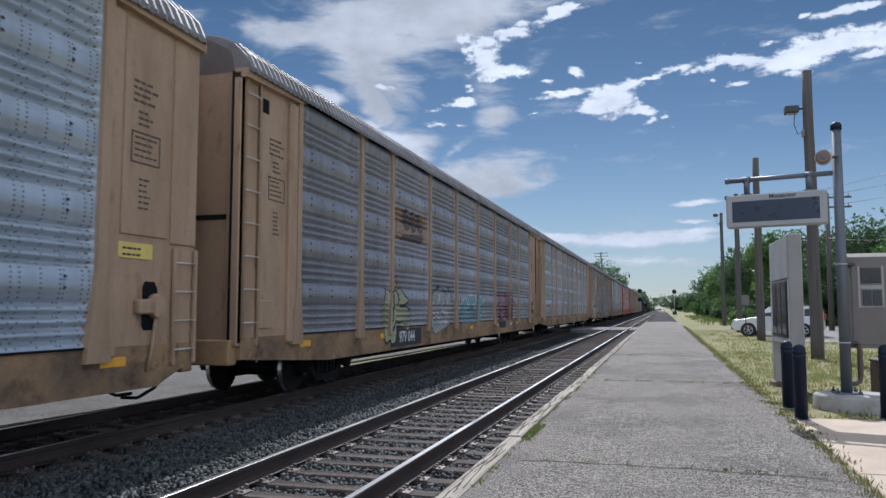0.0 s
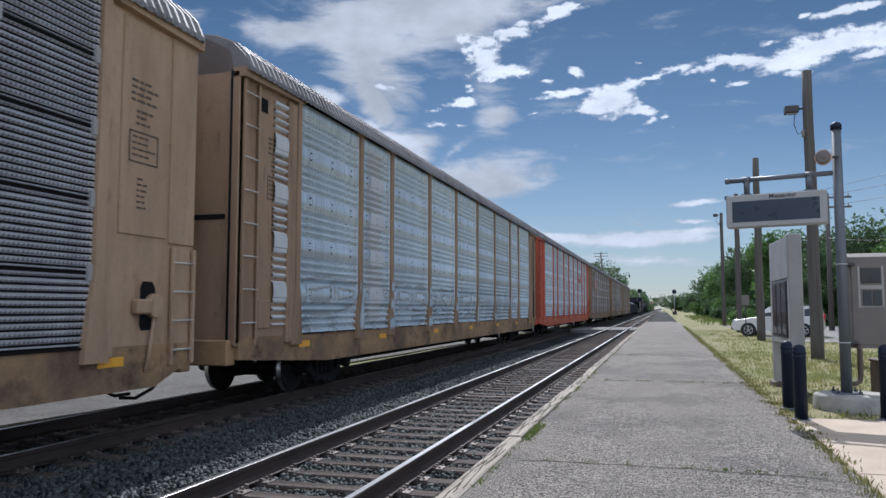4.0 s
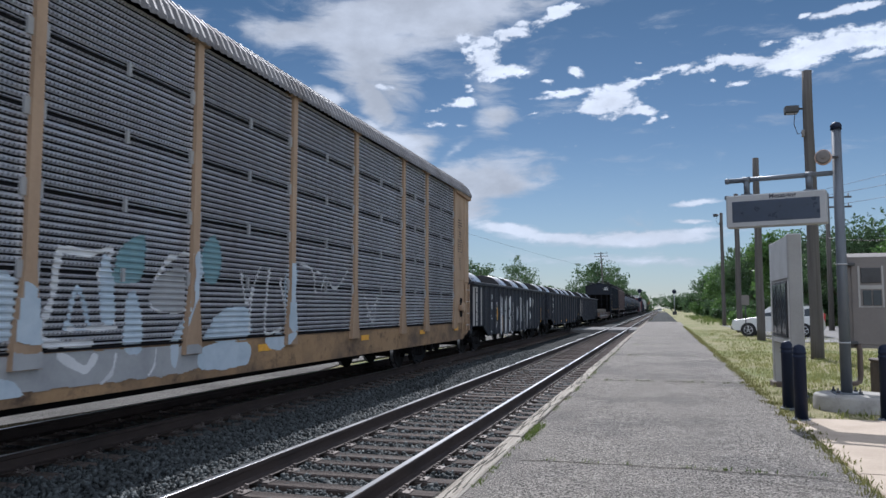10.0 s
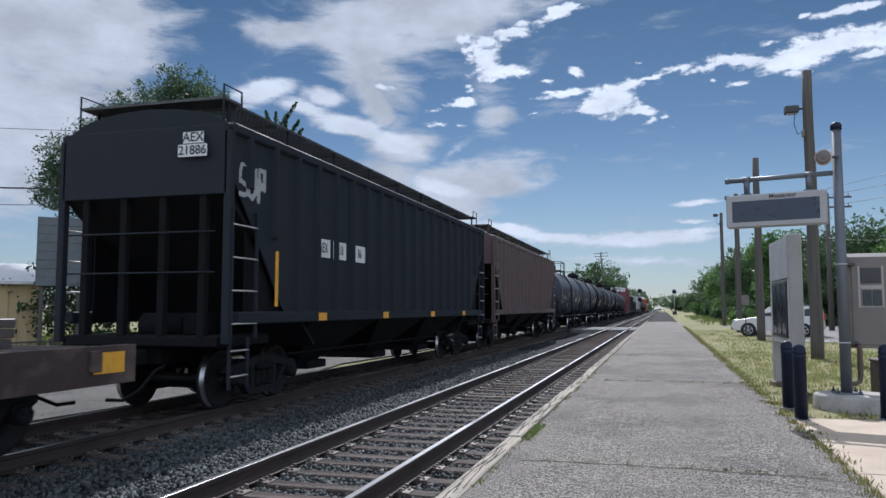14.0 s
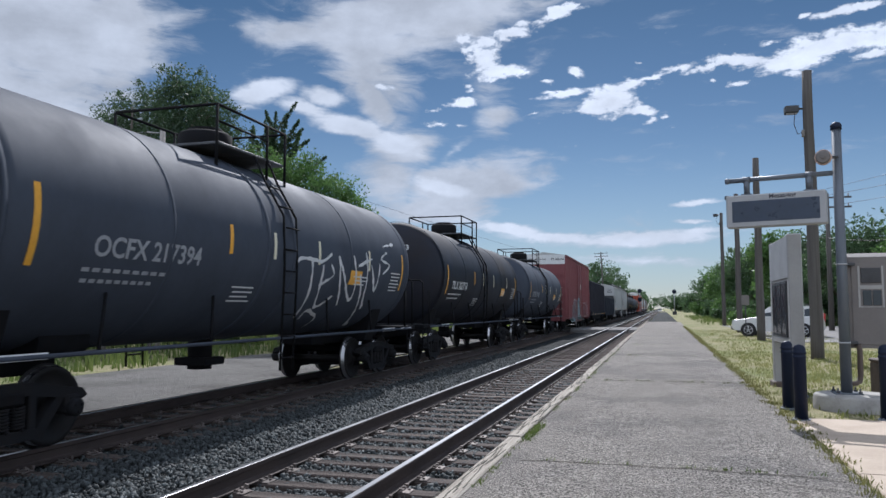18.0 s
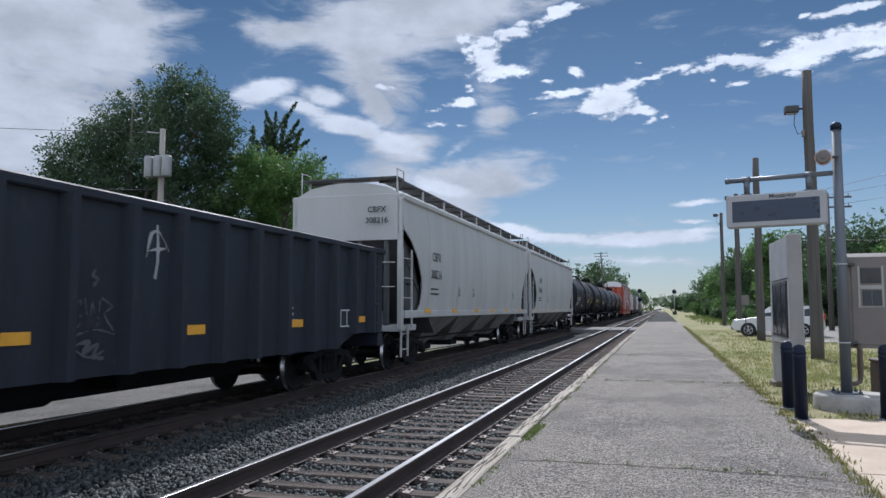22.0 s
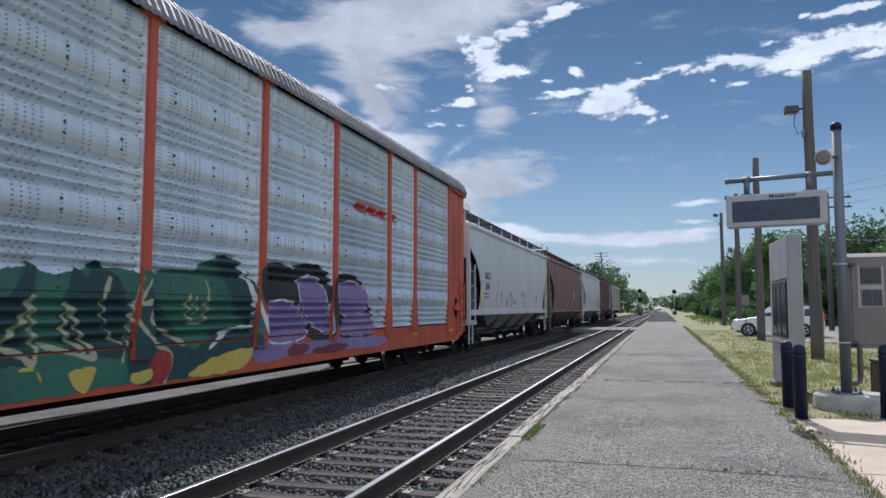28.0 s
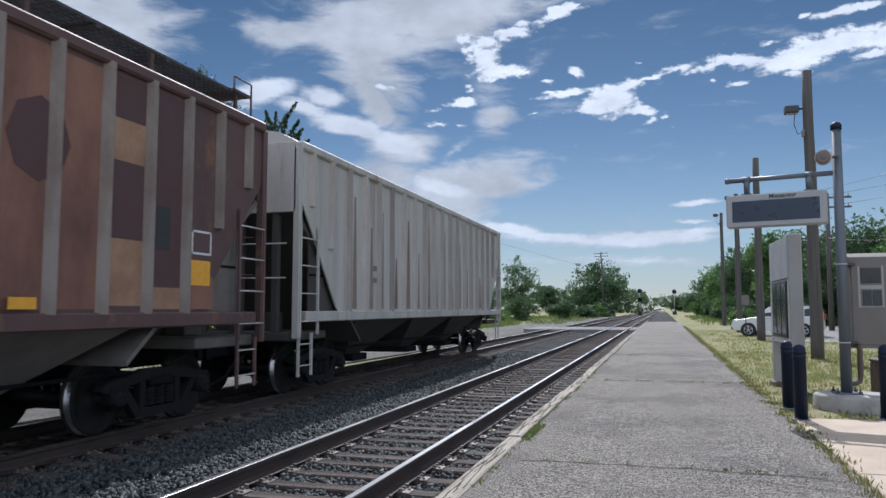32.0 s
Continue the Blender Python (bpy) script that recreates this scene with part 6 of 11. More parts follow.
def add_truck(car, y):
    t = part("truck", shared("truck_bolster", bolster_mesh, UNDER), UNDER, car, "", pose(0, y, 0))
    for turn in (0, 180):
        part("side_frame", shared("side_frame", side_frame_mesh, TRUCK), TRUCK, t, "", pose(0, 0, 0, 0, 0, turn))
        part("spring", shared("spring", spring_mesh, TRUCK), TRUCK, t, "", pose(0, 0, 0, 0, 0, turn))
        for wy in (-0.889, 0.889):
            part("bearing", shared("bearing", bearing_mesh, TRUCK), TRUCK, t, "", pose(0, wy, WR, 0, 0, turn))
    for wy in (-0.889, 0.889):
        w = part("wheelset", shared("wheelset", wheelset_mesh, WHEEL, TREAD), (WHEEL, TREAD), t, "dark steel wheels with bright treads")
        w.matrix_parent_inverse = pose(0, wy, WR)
        WHEELS.append(w)
    return t


def coupler_mesh():
    g = Geo().box(-0.11, 0.11, -0.55, 0.1, 0.72, 0.95, 0.03)
    g.prism([(-0.16, -0.55), (0.05, -0.62), (0.16, -0.8), (0.16, -0.9), (0.06, -0.86), (-0.02, -0.74), (-0.16, -0.72)], 2, 0.70, 0.97)
    return g


def hose_mesh():
    return Geo().tube([(0.42, 0.1, 0.72), (0.42, -0.15, 0.66), (0.36, -0.4, 0.4), (0.25, -0.62, 0.28), (0.1, -0.78, 0.3)], 0.026, 8)


def add_ends(car, half, z=0.0):
    for s in (-1, 1):
        m = pose(0, s * half, z, 0, 0, 0 if s < 0 else 180)
        part("coupler", shared("coupler", coupler_mesh, UNDER), UNDER, car, "", m)
        part("air_hose", shared("air_hose", hose_mesh, UNDER), UNDER, car, "", m)


def ladder_mesh(h, w, rungs, r=0.014):
    """Ladder in the plane x = 0, facing +x, standing from z = 0 to h."""
    g = Geo()
    for s in (-1, 1):
        g.box(-0.012, 0.028, s * w / 2 - 0.03, s * w / 2 + 0.03, 0, h, 0.004)
    for i in range(rungs):
        z = h * (i + 0.5) / rungs
        g.tube([(0.02, -w / 2, z), (0.02, w / 2, z)], r, 6, mat=1)
    return g


def add_ladder(car, x, y, z, h, w, rungs, mat, turn=0):
    return part("ladder", shared(("ladder", round(h, 2), round(w, 2), rungs), lambda: ladder_mesh(h, w, rungs), mat), mat, car, "", pose(x, y, z, 0, 0, turn))


def reflector(car, x, y, z, h=0.46, w=0.1, mat=None, tilt=0.0):
    """tilt: metres by which the top leans towards the trailing end."""
    part("reflector", Geo().prism([(y - w / 2 - tilt / 2, z - h / 2), (y + w / 2 - tilt / 2, z - h / 2), (y + w / 2 + tilt / 2, z + h / 2), (y - w / 2 + tilt / 2, z + h / 2)], 0, x - 0.006, x), mat or REFLECT, car)


BREAKS = {}         # heights at which a wall folds


# graffiti: strokes drawn on a fine raster and laid on the wall's own profile
def scribble(rng, w, h, count):
    """Rounded letter-like strokes in a w by h field."""
    strokes = []
    cell = w / count
    for i in range(count):
        x0 = cell * i + cell * 0.12
        cw = cell * 0.76
        kind = rng.randrange(5)
        pts = {0: [(0, 0), (0, 1), (1, 1), (1, 0.5), (0, 0.5)], 1: [(1, 0.9), (0.1, 1), (0, 0.6), (0.9, 0.45), (1, 0.1), (0, 0)], 2: [(0, 0), (0.2, 1), (0.55, 0.35), (0.8, 1), (1, 0)],
               3: [(0, 1), (0, 0.1), (0.5, 0), (1, 0.15), (1, 1)], 4: [(1, 1), (0, 1), (0, 0), (1, 0), (1, 0.45), (0.45, 0.45)]}[kind]
        strokes.append([(x0 + cw * (px + rng.uniform(-0.12, 0.12)), h * (0.12 + 0.76 * py + rng.uniform(-0.07, 0.07))) for px, py in pts])
    return strokes


def graffiti(car, label, y0, y1, z0, z1, face, colours, count, seed, thick=0.17, cell=0.024, thin=False, cloud=2.4):
    """colours: fill, outline and, if given, a cloud behind. face(y, z): the wall's x there, or None."""
    rng = random.Random(seed)
    breaks = BREAKS.get(face, ())
    thick = thick if thin else thick * 0.58
    w, h = y1 - y0, z1 - z0
    nx, nz = int(w / cell), int(h / cell)
    gx, gz = np.meshgrid((np.arange(nx) + 0.5) * cell, (np.arange(nz) + 0.5) * cell)
    dist = np.full(gx.shape, 9.0)
    letter = np.zeros(gx.shape, int)
    for number, s in enumerate(scribble(rng, w, h, count)):
        for (ax, az), (bx, bz) in zip(s, s[1:]):
            dx, dz = bx - ax, bz - az
            t = np.clip(((gx - ax) * dx + (gz - az) * dz) / (dx * dx + dz * dz + 1e-9), 0, 1)
            far = np.hypot(gx - ax - t * dx, gz - az - t * dz)
            letter[far < dist] = number
            dist = np.minimum(dist, far)
    wob = np.array([[noise.noise(Vector((a * 1.7, b * 1.7, seed))) for a in gx[0]] for b in gz[:, 0]])
    d = dist + 0.05 * wob
    kinds = np.full(gx.shape, -1)
    if len(colours) > 2:
        kinds[(d < thick * cloud + 0.14 * wob) & (gz < h)] = 2
    if thin:
        kinds[d < thick] = 0
    else:
        kinds[d < thick + 0.045] = 1
        kinds[d < thick] = 0
    tone = kinds
    for k, col, number in [(k, c, q) for k, c in enumerate(colours) for q in (range(count) if k < 2 else (None,))]:
        kinds = tone if number is None else np.where(letter == number, tone, -1)
        g = Geo()
        e = 0.007 + 0.002 * (k != 2)
        for j in range(nz):
            b = z0 + j * cell
            cuts = [b] + [q for q in breaks if b + 0.001 < q < b + cell - 0.001] + [b + cell]
            i = 0
            while i < nx:
                if kinds[j, i] != k:
                    i += 1
                    continue
                xs = [face(y0 + (i + 0.5) * cell, q) for q in cuts]
                i2 = i + 1
                while i2 < nx and kinds[j, i2] == k and [face(y0 + (i2 + 0.5) * cell, q) for q in cuts] == xs:
                    i2 += 1
                a, c = y0 + i * cell, y0 + i2 * cell
                for q0, q1, x0, x1 in zip(cuts, cuts[1:], xs, xs[1:]):
                    if x0 is not None and x1 is not None:
                        g.add([(x0 + e, a, q0), (x0 + e, c, q0), (x1 + e, c, q1), (x1 + e, a, q1)], [(0, 1, 2, 3)])
                i = i2
        if g.f:
            part("graffiti", g, SPRAY[col], car, label)


def smooth_line(pts, closed):
    """Catmull-Rom curve through the points."""
    p = np.array(pts, float)
    n = len(p)
    if n < 3:
        return p
    pick = (lambda i: p[i % n]) if closed else (lambda i: p[min(max(i, 0), n - 1)])
    out = []
    for i in range(n if closed else n - 1):
        a, b, c, d = pick(i - 1), pick(i), pick(i + 1), pick(i + 2)
        for k in range(6):
            t = k / 6
            out.append(0.5 * (2 * b + (c - a) * t + (2 * a - 5 * b + 4 * c - d) * t * t + (3 * b - a - 3 * c + d) * t ** 3))
    if not closed:
        out.append(p[-1])
    return np.array(out)


def spray(car, label, face, ops, cell=0.014):
    """Painted shapes laid on a wall's own profile. ops, each over the ones before: blob or straight-edged poly (fill, and a rim if given) or line (width), in metres (y, z)."""
    every = np.array([q for o in ops for q in o[2]])
    y0, z0 = every.min(0) - 0.15
    nx, nz = [int(v) + 1 for v in (every.max(0) + 0.15 - (y0, z0)) / cell]
    gx, gz = np.meshgrid(y0 + (np.arange(nx) + 0.5) * cell, z0 + (np.arange(nz) + 0.5) * cell)
    rng = np.random.default_rng(len(ops))
    wob = sum(np.sin(gx * f + a) * np.cos(gz * f * 1.3 + b) for f, a, b in rng.uniform((4, 0, 0), (19, 6, 6), (7, 3))) * 0.006
    canvas, colours = np.full(gx.shape, -1), []
    for kind, colour, pts, *more in ops:
        line = np.array(pts) if kind == "poly" else smooth_line(pts, kind == "blob")
        ends = line[1:] if kind == "line" else np.roll(line, -1, 0)
        near, ins = np.full(gx.shape, 9.0), np.zeros(gx.shape, bool)
        for (ax, az), (bx, bz) in zip(line, ends):
            dx, dz = bx - ax, bz - az
            t = np.clip(((gx - ax) * dx + (gz - az) * dz) / (dx * dx + dz * dz + 1e-9), 0, 1)
            near = np.minimum(near, np.hypot(gx - ax - t * dx, gz - az - t * dz))
            if kind != "line" and az != bz:
                ins ^= ((az > gz) != (bz > gz)) & (gx < ax + dx * (gz - az) / dz)
        if kind == "line":
            canvas[near + wob < more[0] * 0.62] = len(colours)
        else:
            signed = np.where(ins, -near, near) + wob
            if more:
                canvas[signed < more[1]] = len(colours)
                colours.append(more[0])
            canvas[signed < 0] = len(colours)
        colours.append(colour)
    breaks = BREAKS.get(face, ())
    probes = [z0 + cell * nz * q for q in (0.02, 0.1, 0.2, 0.3, 0.4, 0.5, 0.65, 0.98)]
    classes = {}
    column = [classes.setdefault(tuple(face(y, q) for q in probes), y) for y in gx[0]]
    made = [Geo() for c in colours]
    for j in range(nz):
        b = z0 + j * cell
        cuts = [b] + [q for q in breaks if b + 0.001 < q < b + cell - 0.001] + [b + cell]
        xs = {y: [face(y, q) for q in cuts] for y in classes.values()}
        i = 0
        while i < nx:
            k, rep, i2 = canvas[j, i], column[i], i + 1
            while i2 < nx and canvas[j, i2] == k and column[i2] == rep:
                i2 += 1
            if k >= 0:
                a, c = y0 + i * cell, y0 + i2 * cell
                for q0, q1, xa, xb in zip(cuts, cuts[1:], xs[rep], xs[rep][1:]):
                    if xa is not None and xb is not None:
                        made[k].add([(xa + 0.008, a, q0), (xa + 0.008, c, q0), (xb + 0.008, c, q1), (xb + 0.008, a, q1)], [(0, 1, 2, 3)])
            i = i2
    for g, colour in zip(made, colours):
        if g.f:
            part("graffiti", g, SPRAY[colour], car, label)


def shield(car, x, y, z, w, h):
    """A heraldic shield shape: blue head and striped field on a pale plate."""
    part("pale_plate", Geo().box(x, x + 0.012, y - w * 0.7, y + w * 0.7, z - h * 0.68, z + h * 0.6, 0.003), TAN, car)
    def low(a):
        u = abs((a - y) / (w / 2))
        return z - h / 2 + h * 0.3 * min(1.0, u) ** 2.2
    rim = [(y - w * 0.55 + w * 1.1 * k / 16, low(y - w / 2 + w * k / 16) - 0.05) for k in range(17)]
    rim += [(y + w * 0.55, z + h * 0.5), (y + w * 0.3, z + h * 0.54), (y, z + h * 0.47), (y - w * 0.3, z + h * 0.54), (y - w * 0.55, z + h * 0.5)]
    part("shield_rim", Geo().prism(rim, 0, x + 0.011, x + 0.0135), INK_WHITE, car)
    t = [(y - w / 2, z + h * 0.12), (y + w / 2, z + h * 0.12), (y + w / 2, z + h * 0.45), (y + w * 0.28, z + h * 0.49), (y, z + h * 0.42), (y - w * 0.28, z + h * 0.49), (y - w / 2, z + h * 0.45)]
    part("shield_emblem", Geo().prism(t, 0, x + 0.013, x + 0.016), INK_BLUE, car)
    for k, ww in enumerate((0.6, 0.74)):
        part("emblem_bar", Geo().box(x + 0.016, x + 0.018, y - w * ww / 2, y + w * ww / 2, z + h * (0.3 - 0.11 * k) - 0.04, z + h * (0.3 - 0.11 * k) + 0.04), INK_WHITE, car)
    n = 13
    for i in range(n):
        a = y - w / 2 + w * i / n
        part("shield_stripe", Geo().prism([(a, low(a)), (a + w / n, low(a + w / n)), (a + w / n, z + h * 0.12), (a, z + h * 0.12)], 0, x + 0.0125, x + 0.016), INK_RED if i % 2 == 0 else INK_WHITE, car)


# ---- autoracks
AL = 27.5
AH = AL / 2
BAYS = [1.85, 2.85, 1.9, 3.0, 2.75, 2.8, 2.75, 3.0, 1.9, 2.85]
POSTS = []
_y = -AH
for _b in BAYS:
    _y += _b
    POSTS.append(_y)
SIDE_X = 1.49
Z_SILL, Z_EAVE = 1.12, 5.22


def wave_profile(style):
    """(x, z) line of the side sheet from bottom to top."""
    out = []
    if style == 0:
        mod = (Z_EAVE - Z_SILL) / 5
        for m in range(5):
            z = Z_SILL + m * mod
            out.append((0.0, z))
            for i in range(4):
                a = z + 0.05 + i * 0.132
                out += [(-0.085 * (0.5 - 0.5 * math.cos(2 * math.pi * q / 6)), a + 0.115 * q / 6) for q in range(7)]
            out += [(0.0, z + mod - 0.195), (0.012, z + mod - 0.185), (0.012, z + mod - 0.004)]
    else:
        rows = 5
        mod = (Z_EAVE - Z_SILL) / rows
        for m in range(rows):
            z = Z_SILL + m * mod
            out += [(-0.03, z), (-0.03, z + 0.045), (0.0, z + 0.046)]
            n = 10
            p = (mod - 0.05) / n
            for i in range(n):
                a = z + 0.05 + i * p
                out += [(0.0, a), (-0.022, a + p * 0.2), (-0.022, a + p * 0.5), (0.0, a + p * 0.75)]
    out.append((0.0, Z_EAVE))
    return out


@functools.lru_cache(None)
def wave_x(style, z):
    pr = WAVES[style]
    for (xa, za), (xb, zb) in zip(pr, pr[1:]):
        if za <= z <= zb:
            return SIDE_X + (xa if zb == za else xa + (xb - xa) * (z - za) / (zb - za))
    return SIDE_X


WAVES = [wave_profile(0), wave_profile(1)]


def wave_patch(style, y0, y1, z0, z1, off):
    """A piece of side sheet laid over the wall, following its folds."""
    zs = [z0] + [z for x, z in WAVES[style] if z0 < z < z1] + [z1]
    line = [(wave_x(style, z) + off, z) for z in zs]
    return Geo().grid([[(x, y1, z) for x, z in line], [(x, y0, z) for x, z in line]])


def sheet_mesh(w, style):
    pr = WAVES[style]
    at = [(0.0, 0.0), (0.05, 0.0), (0.12, 1.0), (w * 0.35, 1.0), (w * 0.65, 1.0), (w - 0.12, 1.0), (w - 0.05, 0.0), (w, 0.0)]
    n = len(at) - 1
    rows = [[(SIDE_X + x * k + 0.004 * math.sin(i * 2.1), y, z) for x, z in pr] for i, (y, k) in enumerate(at)]
    g = Geo().grid([r[::-1] for r in rows], style == 0)
    # Slot faces take the near-black material, so gap shade lies in the colour.
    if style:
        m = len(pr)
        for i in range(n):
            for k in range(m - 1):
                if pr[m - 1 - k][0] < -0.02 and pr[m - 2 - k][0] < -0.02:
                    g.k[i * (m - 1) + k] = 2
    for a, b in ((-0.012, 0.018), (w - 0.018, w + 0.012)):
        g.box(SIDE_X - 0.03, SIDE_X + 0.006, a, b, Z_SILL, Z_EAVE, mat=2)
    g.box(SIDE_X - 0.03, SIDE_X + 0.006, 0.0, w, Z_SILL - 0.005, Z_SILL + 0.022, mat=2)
    back = [(SIDE_X - 0.1, 0, Z_SILL), (SIDE_X - 0.1, w, Z_SILL), (SIDE_X - 0.1, w, Z_EAVE), (SIDE_X - 0.1, 0, Z_EAVE)]
    g.add(back, [(3, 2, 1, 0)])
    for k in range(3):
        y = w * (k + 0.5) / 3
        for m in range(5):
            z = Z_SILL + (m + 1) * (Z_EAVE - Z_SILL) / 5
            if style == 0 and z < Z_EAVE - 0.1:
                for dz in (-0.15, -0.03):
                    g.box(SIDE_X, SIDE_X + 0.03, y - 0.014, y + 0.014, z + dz - 0.014, z + dz + 0.014, mat=1)
            elif style == 1 and z < Z_EAVE - 0.1 and k == 1:
                g.box(SIDE_X - 0.01, SIDE_X + 0.03, y - 0.022, y + 0.022, z - 0.06, z + 0.1, mat=1)
                for yy in (0.05, w - 0.05):
                    g.box(SIDE_X - 0.01, SIDE_X + 0.025, yy - 0.04, yy + 0.04, z - 0.07, z + 0.11, mat=1)
    return g


def rack_post_mesh(style):
    """Side post that flares out at its foot and carries a small cap under the eave."""
    g = Geo()
    x0, x1 = SIDE_X - 0.06, SIDE_X + 0.055
    foot = [(-0.19, Z_SILL - 0.16), (0.19, Z_SILL - 0.16), (0.17, Z_SILL + 0.1), (0.075, Z_SILL + 0.85), (0.068, Z_EAVE - 0.02), (-0.068, Z_EAVE - 0.02), (-0.075, Z_SILL + 0.85), (-0.17, Z_SILL + 0.1)]
    g.prism(foot, 0, x0, x1)
    g.box(x0, x1 + 0.02, -0.2, 0.2, Z_EAVE - 0.02, Z_EAVE + 0.06, 0.01)
    return g


def rack_roof_mesh():
    """Arched roof of cross-ribbed sheets."""
    g = Geo()
    arc = [(1.60, 5.20), (1.595, 5.27), (1.50, 5.46), (1.30, 5.66), (0.98, 5.80), (0.5, 5.90), (0.0, 5.93)]
    arc = arc + [(-x, z) for x, z in arc[-2::-1]]
    n = 640
    rows = []
    for i in range(n + 1):
        y = -AH + 0.06 + (AL - 0.12) * i / n
        d = 0.03 if (i // 2) % 2 else 0.0
        cut = 0.0
        e = min(y + AH, AH - y)
        rows.append([(x * (1 + d * 0.7 / 1.6), y, z + d * (0.2 if abs(x) > 1.55 else 1.0)) for x, z in arc])
    g.grid([r[::-1] for r in rows])
    for i, flip in ((0, False), (n, True)):
        r = rows[i]
        g.add(r, [tuple(range(len(r)))[::-1] if flip else tuple(range(len(r)))])
    return g


def rack_end_mesh():
    """Closed end door in two folding leaves with ribs."""
    g = Geo()
    prof = [(-1.36, 1.0), (1.36, 1.0), (1.36, 5.1), (1.24, 5.55), (0.8, 5.78), (0.0, 5.86), (-0.8, 5.78), (-1.24, 5.55), (-1.36, 5.1)]
    g.prism(prof, 1, 0.04, 0.16)
    for x in (-1.3, -0.68, -0.03, 0.62, 1.24):
        g.box(x, x + 0.06, 0.0, 0.05, 1.05, 5.1, 0.01)
    return g


def rack_corner_mesh():
    """End side sheet with the folded corner flange; from y = 0 (the end) to 1.3."""
    g = Geo()
    g.box(SIDE_X - 0.10, SIDE_X - 0.03, 0.02, 1.8, 1.05, 5.16, 0.01)
    g.box(SIDE_X - 0.16, SIDE_X - 0.02, 0.0, 0.1, 1.0, 5.2, 0.015)
    g.box(SIDE_X - 0.08, SIDE_X + 0.02, 0.5, 0.56, 1.0, 5.1, 0.01)
    g.box(SIDE_X - 0.10, SIDE_X + 0.04, 1.5, 1.78, 1.0, 5.1, 0.02)
    g.prism([(0.0, 5.1), (1.9, 5.16), (1.9, 5.28), (0.0, 5.24)], 0, SIDE_X - 0.14, SIDE_X + 0.075)
    g.box(SIDE_X - 0.04, SIDE_X + 0.0, 0.62, 1.0, 1.25, 1.7, 0.01)
    return g


def rack_sill_mesh():
    """One side sill with its top flange, on the +x side."""
    poly = [(-AH + 0.1, 0.8), (-AH + 1.0, 0.74), (-AH + 3.2, 0.6), (AH - 0.75, 0.6), (AH - 0.3, 0.78), (AH - 0.1, 0.8), (AH - 0.1, 1.1), (-AH + 0.1, 1.1)]
    return Geo().prism(poly, 0, 1.30, 1.475).box(1.25, 1.475, -AH + 0.1, AH - 0.1, 1.1, 1.125)


def rack_back_corner_mesh():
    """Trailing corner: wide end sheet with two raised plates over a cut-away foot; from y = 0 (the end) to -1.8."""
    g = Geo()
    g.box(SIDE_X - 0.10, SIDE_X - 0.03, -1.8, -0.02, 0.9, 5.16, 0.01)
    g.box(SIDE_X - 0.06, SIDE_X - 0.008, -1.5, -0.62, 2.45, 5.1, 0.012)
    g.box(SIDE_X - 0.06, SIDE_X - 0.002, -0.56, -0.03, 2.4, 5.12, 0.012)
    g.box(SIDE_X - 0.10, SIDE_X + 0.03, -1.78, -1.56, 1.0, 5.1, 0.02)
    g.prism([(-1.9, 5.16), (0.0, 5.1), (0.0, 5.24), (-1.9, 5.28)], 0, SIDE_X - 0.14, SIDE_X + 0.075)
    return g


def recess_grime_shade_mesh():
    return Geo().prism([(-1.02, 1.3), (-0.84, 1.3), (-0.78, 1.36), (-0.78, 1.82), (-0.84, 1.9), (-1.02, 1.9), (-1.06, 1.82), (-1.06, 1.36)], 0, SIDE_X - 0.034, SIDE_X - 0.024)


def hand_brake_mesh():
    g = Geo().box(SIDE_X - 0.03, SIDE_X + 0.09, -1.22, -0.95, 1.5, 1.68, 0.02)
    g.tube([(SIDE_X + 0.0, -0.86, 1.6), (SIDE_X + 0.07, -0.86, 1.6)], [0.16, 0.14], 14)
    g.tube([(SIDE_X + 0.03, -0.86, 1.5), (SIDE_X + 0.03, -0.92, 1.1), (SIDE_X + 0.02, -0.98, 0.8)], 0.022, 6)
    return g


def rack_end_sill_mesh():
    return Geo().box(-1.4, 1.4, -AH - 0.10, -AH + 0.14, 0.72, 1.1, 0.02)


def under_mesh(half, z):
    g = Geo().box(-0.3, 0.3, -half, half, z - 0.28, z, 0.02)
    for i in range(-3, 4):
        g.box(-1.25, 1.25, i * half * 0.24 - 0.08, i * half * 0.24 + 0.08, z - 0.18, z, 0.01)
    g.tube([(0.55, -1.9, z - 0.32), (0.55, -0.6, z - 0.32)], 0.21, 14).tube([(-0.6, 0.5, z - 0.3), (-0.6, 1.3, z - 0.3)], 0.18, 14).box(0.35, 0.8, 0.4, 0.9, z - 0.42, z - 0.1, 0.03)
    # Added belly darkens the view below the car in place of shade.
    g.prism([(-half * 0.62, z - 0.02), (-half * 0.52, 0.42), (half * 0.52, 0.42), (half * 0.62, z - 0.02)], 0, -0.28, 0.28)
    g.tube([(0.9, -half * 0.85, z - 0.2), (0.9, half * 0.85, z - 0.2)], 0.02, 6)
    return g


def posts_of(shift):
    return [POSTS[0]] + [p + shift for p in POSTS[1:-1]] + [POSTS[-1]]


